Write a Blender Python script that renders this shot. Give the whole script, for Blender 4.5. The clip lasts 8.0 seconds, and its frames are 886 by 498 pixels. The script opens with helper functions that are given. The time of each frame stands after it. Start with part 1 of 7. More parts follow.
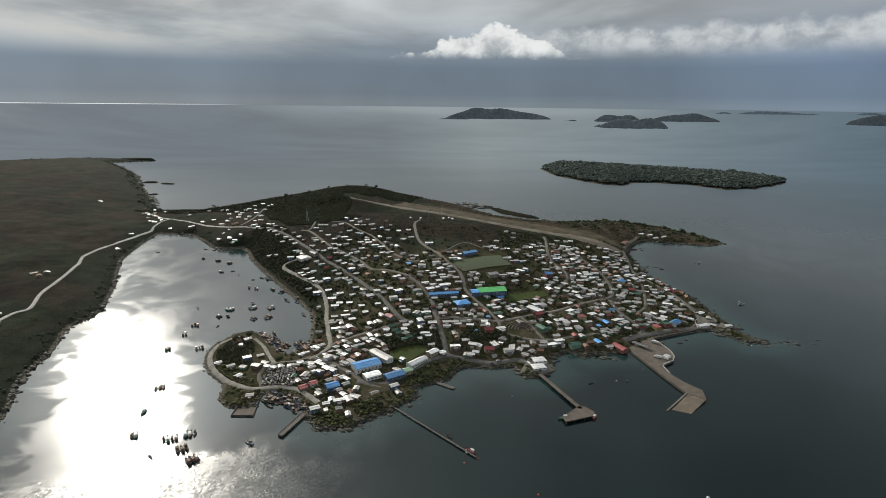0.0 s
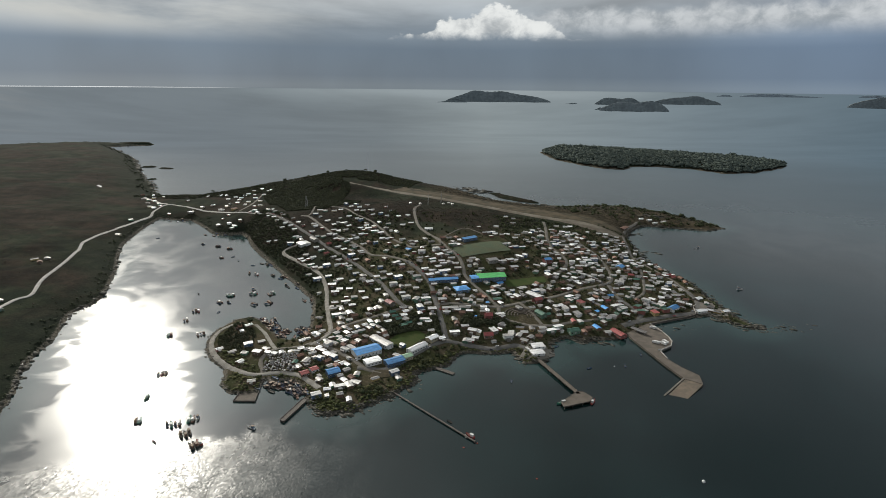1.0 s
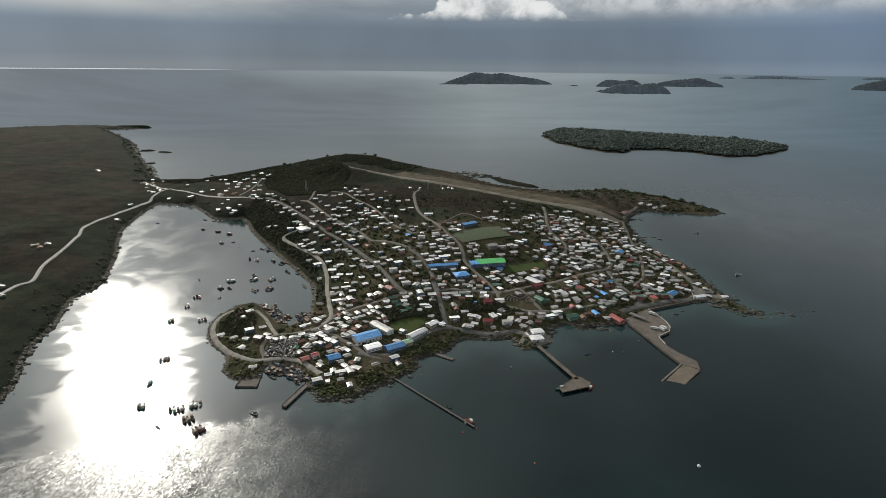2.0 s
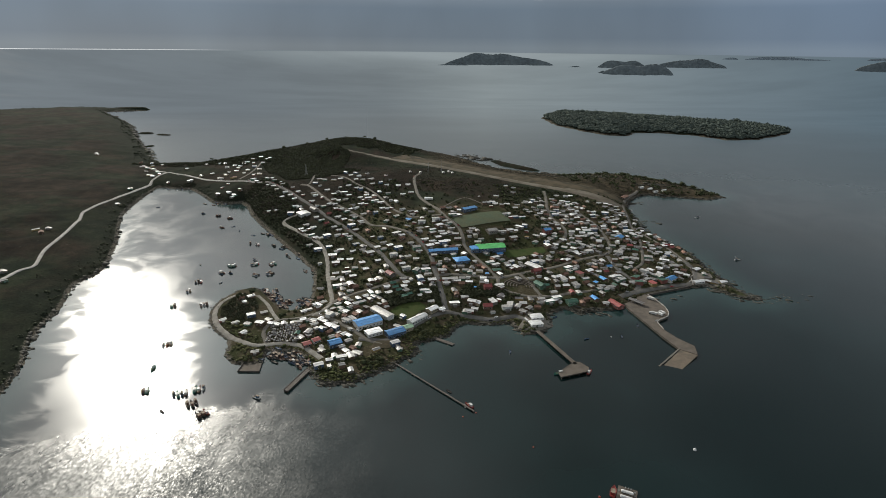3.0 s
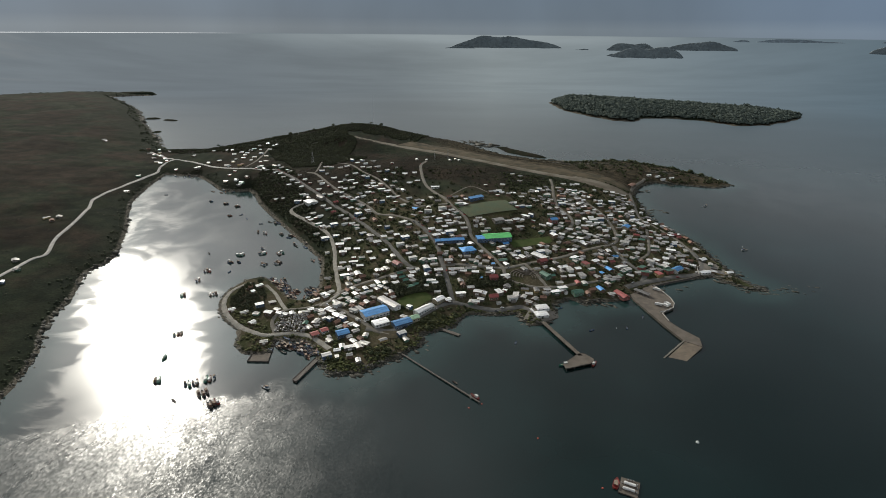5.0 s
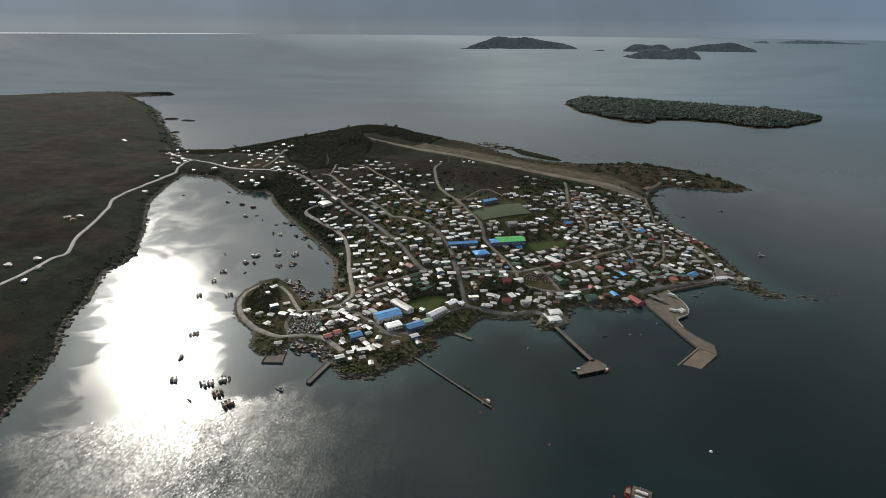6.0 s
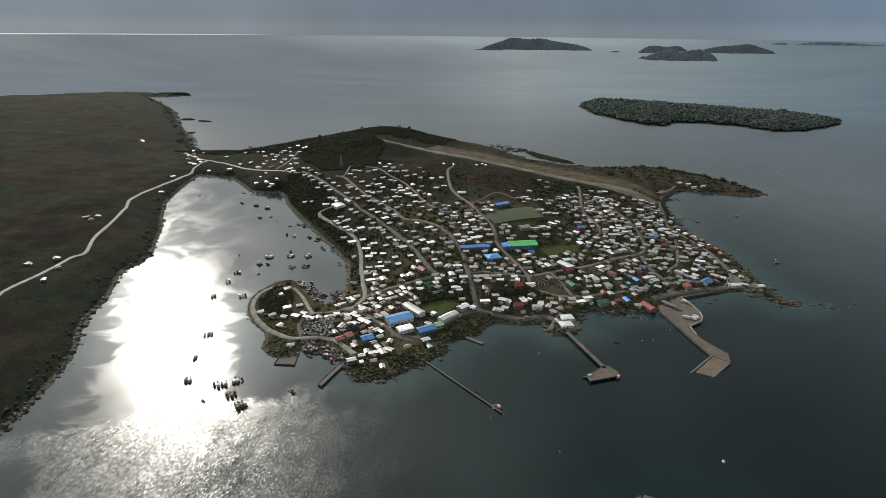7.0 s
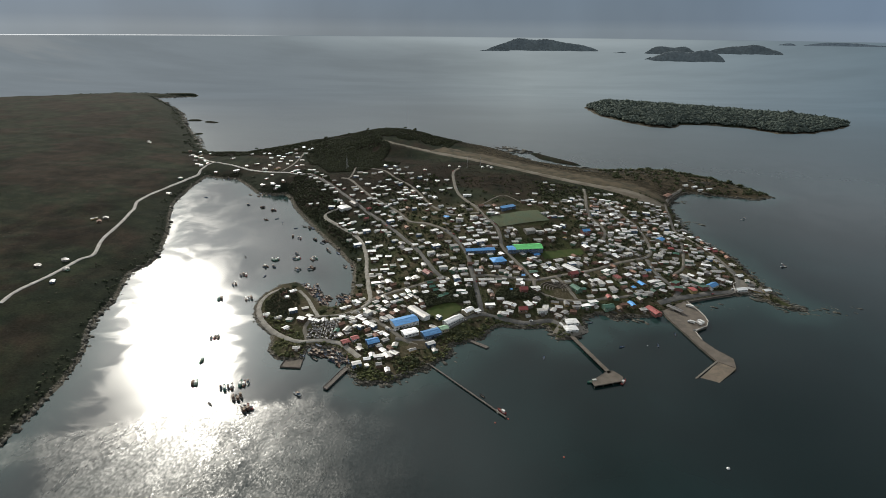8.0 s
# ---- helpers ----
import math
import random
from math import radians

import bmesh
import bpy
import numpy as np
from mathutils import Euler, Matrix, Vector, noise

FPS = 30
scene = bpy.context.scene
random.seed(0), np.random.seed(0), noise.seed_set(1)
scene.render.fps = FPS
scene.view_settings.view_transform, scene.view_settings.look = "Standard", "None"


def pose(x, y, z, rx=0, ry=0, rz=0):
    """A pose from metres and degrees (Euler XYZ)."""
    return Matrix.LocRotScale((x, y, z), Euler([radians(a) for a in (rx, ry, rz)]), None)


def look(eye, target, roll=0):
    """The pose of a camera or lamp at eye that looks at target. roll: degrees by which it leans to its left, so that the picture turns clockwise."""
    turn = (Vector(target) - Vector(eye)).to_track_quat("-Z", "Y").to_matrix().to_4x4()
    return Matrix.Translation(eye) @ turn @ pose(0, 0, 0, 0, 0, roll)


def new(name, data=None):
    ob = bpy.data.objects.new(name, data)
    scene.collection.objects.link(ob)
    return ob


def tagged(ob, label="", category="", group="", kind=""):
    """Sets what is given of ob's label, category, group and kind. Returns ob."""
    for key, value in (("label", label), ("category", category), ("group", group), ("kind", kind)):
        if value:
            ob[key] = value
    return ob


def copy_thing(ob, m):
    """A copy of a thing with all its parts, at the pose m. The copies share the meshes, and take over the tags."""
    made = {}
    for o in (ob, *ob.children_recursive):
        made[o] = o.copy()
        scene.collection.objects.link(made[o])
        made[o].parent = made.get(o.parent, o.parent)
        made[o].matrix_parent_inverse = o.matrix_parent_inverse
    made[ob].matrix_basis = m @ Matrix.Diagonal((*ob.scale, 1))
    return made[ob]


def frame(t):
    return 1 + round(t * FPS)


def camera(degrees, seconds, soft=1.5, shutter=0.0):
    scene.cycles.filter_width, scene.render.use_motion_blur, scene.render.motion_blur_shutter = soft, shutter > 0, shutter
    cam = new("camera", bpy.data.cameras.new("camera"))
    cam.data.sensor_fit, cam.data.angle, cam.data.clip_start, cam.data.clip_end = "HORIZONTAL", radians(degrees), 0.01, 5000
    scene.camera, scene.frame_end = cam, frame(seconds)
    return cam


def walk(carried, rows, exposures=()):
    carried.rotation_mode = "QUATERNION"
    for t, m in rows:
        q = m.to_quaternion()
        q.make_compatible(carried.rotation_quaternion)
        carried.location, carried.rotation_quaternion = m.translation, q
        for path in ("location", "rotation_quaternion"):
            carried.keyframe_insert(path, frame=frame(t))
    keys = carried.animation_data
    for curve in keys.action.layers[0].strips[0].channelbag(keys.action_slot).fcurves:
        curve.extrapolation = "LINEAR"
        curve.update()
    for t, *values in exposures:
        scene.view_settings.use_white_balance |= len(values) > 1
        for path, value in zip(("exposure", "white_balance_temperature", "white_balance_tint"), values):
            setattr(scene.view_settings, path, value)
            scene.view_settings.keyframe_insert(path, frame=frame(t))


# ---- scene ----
cam = camera(78.67, 8.0, 0.6)
PATH = [
    (0.0, (5.17, 7.15, 296.58), (4.810, 103.709, 270.589), 0.64),
    (0.5, (4.90, 6.83, 298.31), (4.640, 103.015, 270.969), 0.63),
    (1.0, (5.11, 6.65, 300.31), (4.866, 102.379, 271.414), 0.60),
    (1.5, (5.29, 6.84, 302.45), (5.081, 102.105, 272.033), 0.58),
    (3.0, (5.36, 6.24, 309.27), (5.160, 99.913, 274.256), 0.61),
    (3.5, (5.29, 6.37, 311.53), (4.993, 99.394, 274.825), 0.58),
    (4.0, (5.62, 6.35, 314.16), (5.080, 98.925, 276.338), 0.54),
    (4.5, (5.22, 6.34, 316.42), (4.555, 98.913, 278.601), 0.53),
    (6.0, (4.81, 6.49, 323.12), (1.054, 98.982, 285.302), 0.52),
    (6.5, (4.74, 6.67, 325.32), (-0.284, 99.114, 287.533), 0.53),
    (7.0, (4.71, 6.74, 327.54), (-1.270, 99.142, 289.776), 0.56),
    (7.5, (4.93, 6.79, 330.13), (-1.632, 99.152, 292.367), 0.57),
    (8.0, (4.67, 6.84, 332.29), (-2.277, 99.171, 294.529), 0.55),
]
walk(cam, [(t, look(eye, target, roll)) for t, eye, target, roll in PATH],
     [(0.0, -0.08, 6330, 9), (1.5, -0.11, 6330, 9), (4.0, -0.2, 6330, 9), (6.5, -0.09, 6330, 9), (8.0, 0.0, 6330, 9)])

# ---------------------------------------------------------------- sky, sun
SUN_AZ, SUN_EL = radians(-33.4), radians(28)          # to the left of the +y axis
sun_dir = Vector((math.sin(SUN_AZ) * math.cos(SUN_EL), math.cos(SUN_AZ) * math.cos(SUN_EL), math.sin(SUN_EL)))
sun = new("sun", bpy.data.lights.new("sun", "SUN"))
sun.data.energy, sun.data.angle, sun.data.color = 3.5, radians(2.0), (1.0, 0.93, 0.80)
sun.matrix_world = look(sun_dir * 3000, (0, 0, 0))


class Nodes:
    """Short-hand for building a node tree."""

    def __init__(self, tree):
        self.tree = tree
        tree.nodes.clear()

    def add(self, kind):
        return self.tree.nodes.new(kind)

    def link(self, a, b):
        self.tree.links.new(a, b)

    def put(self, socket, value):
        if isinstance(value, bpy.types.NodeSocket):
            self.link(value, socket)
        else:
            socket.default_value = value

    def math(self, op, a, b=0.0, c=0.0):
        n = self.add("ShaderNodeMath")
        n.operation = op
        for i, v in enumerate((a, b, c)):
            self.put(n.inputs[i], v)
        return n.outputs[0]

    def span(self, value, lo, hi, a=0.0, b=1.0, smooth=True):
        n = self.add("ShaderNodeMapRange")
        n.interpolation_type = "SMOOTHSTEP" if smooth else "LINEAR"
        for i, v in enumerate((value, lo, hi, a, b)):
            self.put(n.inputs[i], v)
        return n.outputs[0]

    def mix(self, f, a, b, blend="MIX"):
        n = self.add("ShaderNodeMix")
        n.data_type, n.blend_type = "RGBA", blend
        self.put(n.inputs[0], f)
        self.put(n.inputs[6], (*a, 1) if isinstance(a, tuple) and len(a) == 3 else a)
        self.put(n.inputs[7], (*b, 1) if isinstance(b, tuple) and len(b) == 3 else b)
        return n.outputs[2]

    def noise(self, vector, scale, detail=4.0, rough=0.55, distort=0.0):
        n = self.add("ShaderNodeTexNoise")
        if vector is not None:
            self.link(vector, n.inputs["Vector"])
        n.inputs["Scale"].default_value, n.inputs["Detail"].default_value = scale, detail
        n.inputs["Roughness"].default_value, n.inputs["Distortion"].default_value = rough, distort
        return n.outputs["Fac"]

    def scaled(self, vector, s, shift=(0, 0, 0)):
        n = self.add("ShaderNodeMapping")
        self.link(vector, n.inputs["Vector"])
        n.inputs["Scale"].default_value, n.inputs["Location"].default_value = s, shift
        return n.outputs[0]

    def attr(self, name):
        n = self.add("ShaderNodeAttribute")
        n.attribute_name = name
        return n.outputs["Fac"]

    def ramp(self, value, stops):
        n = self.add("ShaderNodeValToRGB")
        self.link(value, n.inputs[0])
        e = n.color_ramp.elements
        while len(e) < len(stops):
            e.new(0.5)
        for i, (p, c) in enumerate(stops):
            e[i].position, e[i].color = p, (*c, 1)
        return n.outputs[0]


def make_world():
    world = bpy.data.worlds.new("overcast_sky")
    world.use_nodes = True
    scene.world = world
    n = Nodes(world.node_tree)
    way = n.add("ShaderNodeTexCoord").outputs["Generated"]
    axes = n.add("ShaderNodeSeparateXYZ")
    n.link(way, axes.inputs[0])
    x, y, z = axes.outputs
    az = n.math("ARCTAN2", x, y)

    def bell(centre, width):
        u = n.math("DIVIDE", n.math("SUBTRACT", az, centre), width)
        return n.math("EXPONENT", n.math("MULTIPLY", n.math("MULTIPLY", u, u), -1.0))

    def plane(stretch):
        c = n.add("ShaderNodeCombineXYZ")
        n.link(az, c.inputs[0])
        n.link(n.math("MULTIPLY", z, stretch), c.inputs[1])
        return c.outputs[0]

    # layers of grey cloud over a dark rain belt along the horizon
    base = n.ramp(n.span(z, -0.02, 0.38, smooth=False), [
        (0.0, (0.165, 0.195, 0.22)), (0.05, (0.17, 0.205, 0.235)), (0.09, (0.135, 0.172, 0.212)), (0.20, (0.135, 0.175, 0.222)), (0.28, (0.20, 0.238, 0.278)),
        (0.40, (0.37, 0.39, 0.40)), (0.62, (0.475, 0.48, 0.475)), (1.0, (0.50, 0.50, 0.495))])
    big = n.noise(plane(5.0), 2.2, 6, 0.55, 0.4)
    streak = n.noise(plane(6.0), 1.6, 5, 0.5, 0.5)
    base = n.mix(n.span(z, 0.05, 0.12), base, n.mix(1.0, base, n.span(n.math("ADD", n.math("MULTIPLY", big, 0.5), n.math("MULTIPLY", streak, 0.5)), 0.38, 0.64, 0.80, 1.55), "MULTIPLY"))
    veil = n.noise(plane(0.6), 3.0, 4, 0.5)
    base = n.mix(1.0, base, n.span(veil, 0.35, 0.65, 0.92, 1.1), "MULTIPLY")
    rain = n.math("SUBTRACT", 1.34, n.math("MULTIPLY", n.math("MAXIMUM", bell(-0.15, 0.32), n.span(az, 0.0, 0.3)), 0.28))
    base = n.mix(n.span(z, 0.16, 0.09), base, n.mix(1.0, base, rain, "MULTIPLY"))
    east = n.span(az, 0.2, 0.75)
    base = n.mix(n.math("MULTIPLY", east, n.span(z, 0.2, 0.1)), base, n.mix(1.0, base, (1.10, 1.16, 1.28), "MULTIPLY"))
    base = n.mix(n.math("MULTIPLY", n.span(az, 0.1, 0.7), n.span(z, 0.17, 0.3)), base, n.mix(1.0, base, (0.72, 0.79, 0.86), "MULTIPLY"))
    # sunlit cumulus low over the sea: one tall head, a long bank beside it
    puff = n.noise(plane(1.3), 30.0, 8, 0.62, 0.3)
    lump = n.noise(plane(1.3), 13.0, 4, 0.5)
    rough_top = n.math("ADD", n.math("MULTIPLY", n.math("SUBTRACT", puff, 0.5), 0.03), n.math("MULTIPLY", n.math("SUBTRACT", lump, 0.5), 0.09))
    head_top = n.math("ADD", n.math("ADD", 0.078, rough_top), n.math("ADD", n.math("MULTIPLY", bell(0.075, 0.10), 0.05), n.math("MULTIPLY", bell(-0.082, 0.02), 0.018)))
    head = n.math("MULTIPLY", n.span(n.math("SUBTRACT", head_top, z), 0.0, 0.006), n.span(n.math("ADD", z, n.math("MULTIPLY", n.math("SUBTRACT", puff, 0.5), 0.02)), 0.074, 0.092))
    head = n.math("MULTIPLY", head, n.math("MAXIMUM", n.math("MULTIPLY", n.span(az, -0.06, -0.03), n.span(az, 0.28, 0.16)), n.span(bell(-0.082, 0.03), 0.4, 0.7)))
    bank_top = n.math("ADD", n.math("ADD", 0.124, n.math("MULTIPLY", rough_top, 0.6)), n.math("MULTIPLY", bell(0.72, 0.08), 0.02))
    bank = n.math("MULTIPLY", n.span(n.math("SUBTRACT", bank_top, z), -0.004, 0.014), n.span(z, 0.070, 0.104))
    bank = n.math("MULTIPLY", n.math("MULTIPLY", bank, n.math("MULTIPLY", n.span(az, 0.08, 0.2), n.span(az, 1.5, 1.0))), 0.85)
    shade = n.math("ADD", n.math("MULTIPLY", puff, 0.55), n.math("MULTIPLY", lump, 0.45))
    sky = n.mix(bank, base, n.mix(n.span(shade, 0.35, 0.62), (0.36, 0.385, 0.40), (0.68, 0.69, 0.69)))
    sky = n.mix(head, sky, n.mix(n.span(shade, 0.32, 0.58), (0.42, 0.44, 0.45), (0.86, 0.86, 0.83)))
    # brightness of the thin cloud round the hidden sun
    dot = n.add("ShaderNodeVectorMath")
    dot.operation = "DOT_PRODUCT"
    n.link(way, dot.inputs[0])
    dot.inputs[1].default_value = sun_dir
    near = n.math("MAXIMUM", dot.outputs["Value"], 0.0)
    rim = n.math("ADD", n.math("MULTIPLY", n.math("POWER", near, 14.0), 0.70), n.math("MULTIPLY", n.math("POWER", near, 90.0), 2.2))
    rim = n.math("MULTIPLY", n.math("MULTIPLY", rim, n.span(big, 0.3, 0.65, 0.5, 1.4)), n.span(z, 0.17, 0.45))
    lit = n.math("MULTIPLY", n.math("MULTIPLY", bell(-0.55, 0.3), n.span(big, 0.34, 0.62)), n.math("MULTIPLY", n.span(z, 0.06, 0.105), n.span(z, 0.22, 0.15)))
    sky = n.mix(n.math("MULTIPLY", lit, 0.9), sky, (0.64, 0.625, 0.57))
    sky = n.mix(1.0, sky, n.mix(1.0, (1.0, 0.985, 0.95), rim, "MULTIPLY"), "ADD")
    clouds = n.add("ShaderNodeBackground")
    n.link(sky, clouds.inputs[0])
    clouds.inputs[1].default_value = 1.0
    air = n.add("ShaderNodeTexSky")
    air.sky_type, air.sun_disc, air.sun_elevation, air.sun_rotation = "NISHITA", False, SUN_EL, SUN_AZ
    blue = n.add("ShaderNodeBackground")
    n.link(air.outputs[0], blue.inputs[0])
    blue.inputs[1].default_value = 0.002
    both = n.add("ShaderNodeAddShader")
    n.link(clouds.outputs[0], both.inputs[0])
    n.link(blue.outputs[0], both.inputs[1])
    n.link(both.outputs[0], n.add("ShaderNodeOutputWorld").inputs[0])


make_world()

# ---------------------------------------------------------------- materials


def material(name, colour, rough=0.8, metal=0.0, second=None, scale=0.3, fine=3.0, vary=0.0, bump=0.0, spec=0.5):
    """A surface with stains at one scale, grain at another, and a tone that varies from object to object."""
    m = bpy.data.materials.new(name)
    m.use_nodes = True
    n = Nodes(m.node_tree)
    place = n.add("ShaderNodeNewGeometry").outputs["Position"]
    stains = n.noise(place, scale, 5, 0.6)
    grain = n.noise(place, fine, 3, 0.6)
    col = n.mix(n.span(stains, 0.35, 0.68), colour, second or tuple(c * 0.72 for c in colour))
    col = n.mix(1.0, col, n.span(grain, 0.2, 0.8, 0.78, 1.2), "MULTIPLY")
    if vary:
        rnd = n.add("ShaderNodeObjectInfo").outputs["Random"]
        col = n.mix(1.0, col, n.span(rnd, 0.0, 1.0, 1 - vary, 1 + vary * 0.6, False), "MULTIPLY")
    b = n.add("ShaderNodeBsdfPrincipled")
    n.link(col, b.inputs["Base Color"])
    n.put(b.inputs["Roughness"], n.span(grain, 0.2, 0.8, max(rough - 0.1, 0.04), min(rough + 0.1, 1.0)))
    b.inputs["Metallic"].default_value = metal
    b.inputs["Specular IOR Level"].default_value = spec
    if bump:
        k = n.add("ShaderNodeBump")
        k.inputs["Strength"].default_value, k.inputs["Distance"].default_value = 0.6, bump
        n.link(grain, k.inputs["Height"])
        n.link(k.outputs[0], b.inputs["Normal"])
    n.link(b.outputs[0], n.add("ShaderNodeOutputMaterial").inputs[0])
    return m


def corrugated(name, colour, rust, rough=0.38, metal=0.5, vary=0.45):
    """Ribbed zinc sheet, with rust along the sheets."""
    m = bpy.data.materials.new(name)
    m.use_nodes = True
    n = Nodes(m.node_tree)
    tex = n.add("ShaderNodeTexCoord").outputs["Object"]
    rnd = n.add("ShaderNodeObjectInfo").outputs["Random"]
    ribs = n.add("ShaderNodeTexWave")
    ribs.wave_type, ribs.bands_direction = "BANDS", "X"
    n.link(tex, ribs.inputs["Vector"])
    ribs.inputs["Scale"].default_value = 1.6
    place = n.add("ShaderNodeNewGeometry").outputs["Position"]
    wear = n.noise(n.scaled(place, (1, 1, 1)), 0.35, 5, 0.65)
    sheets = n.noise(n.scaled(tex, (1.1, 0.12, 0.12)), 1.0, 2)
    col = n.mix(n.span(wear, 0.52, 0.75), colour, rust)
    col = n.mix(1.0, col, n.span(sheets, 0.3, 0.7, 0.78, 1.15), "MULTIPLY")
    isle_rnd = n.add("ShaderNodeNewGeometry").outputs["Random Per Island"]
    tone = n.math("FRACT", n.math("ADD", rnd, isle_rnd))
    col = n.mix(1.0, col, n.span(tone, 0.0, 1.0, 1 - vary, 1 + vary * 0.25, False), "MULTIPLY")
    b = n.add("ShaderNodeBsdfPrincipled")
    n.link(col, b.inputs["Base Color"])
    n.put(b.inputs["Roughness"], n.span(wear, 0.35, 0.7, rough, rough + 0.25))
    b.inputs["Metallic"].default_value = metal
    k = n.add("ShaderNodeBump")
    k.inputs["Strength"].default_value, k.inputs["Distance"].default_value = 0.5, 0.03
    n.link(ribs.outputs["Fac"], k.inputs["Height"])
    n.link(k.outputs[0], b.inputs["Normal"])
    n.link(b.outputs[0], n.add("ShaderNodeOutputMaterial").inputs[0])
    return m


def ground_material():
    """Heath, scrub and grass, with bare gravel along the shore."""
    m = bpy.data.materials.new("heath_and_grass")
    m.use_nodes = True
    n = Nodes(m.node_tree)
    place = n.add("ShaderNodeNewGeometry").outputs["Position"]
    big = n.noise(place, 0.006, 6, 0.6, 0.5)
    mid = n.noise(place, 0.035, 6, 0.62)
    fine = n.noise(place, 0.35, 4, 0.65)
    scrub = n.mix(n.span(mid, 0.38, 0.62), (0.0125, 0.0172, 0.011), (0.022, 0.0265, 0.0155))
    heath = n.mix(n.span(mid, 0.35, 0.65), (0.0165, 0.0145, 0.0105), (0.029, 0.0222, 0.0156))
    col = n.mix(n.span(big, 0.42, 0.58), scrub, heath)
    sweep = n.noise(n.scaled(place, (1, 0.45, 1)), 0.011, 5, 0.6, 1.2)
    col = n.mix(1.0, col, n.span(sweep, 0.32, 0.66, 0.72, 1.28), "MULTIPLY")
    town = n.attr("town")
    yard = n.mix(n.span(mid, 0.4, 0.6), (0.042, 0.046, 0.020), (0.072, 0.060, 0.038))
    yard = n.mix(n.span(fine, 0.55, 0.75), yard, (0.095, 0.088, 0.074))
    col = n.mix(town, col, yard)
    col = n.mix(n.attr("woods"), col, n.mix(n.span(mid, 0.4, 0.6), (0.0145, 0.0185, 0.0125), (0.021, 0.0255, 0.0165)))
    col = n.mix(n.attr("dry"), col, n.mix(n.span(n.noise(place, 0.06, 5, 0.65, 0.6), 0.42, 0.6), (0.030, 0.027, 0.018), (0.078, 0.062, 0.041)))
    shore = n.attr("shore")
    edge = n.math("ADD", shore, n.math("MULTIPLY", n.math("SUBTRACT", fine, 0.5), 0.7))
    col = n.mix(n.span(edge, 0.45, 0.8), col, n.mix(n.span(fine, 0.35, 0.6), (0.06, 0.053, 0.04), (0.12, 0.108, 0.088)))
    col = n.mix(1.0, col, n.span(fine, 0.2, 0.8, 0.72, 1.34), "MULTIPLY")
    b = n.add("ShaderNodeBsdfPrincipled")
    n.link(col, b.inputs["Base Color"])
    b.inputs["Roughness"].default_value = 0.95
    b.inputs["Specular IOR Level"].default_value = 0.03
    k = n.add("ShaderNodeBump")
    k.inputs["Strength"].default_value, k.inputs["Distance"].default_value = 0.6, 1.2
    n.link(n.math("ADD", fine, n.math("MULTIPLY", mid, 2.0)), k.inputs["Height"])
    n.link(k.outputs[0], b.inputs["Normal"])
    n.link(b.outputs[0], n.add("ShaderNodeOutputMaterial").inputs[0])
    return m


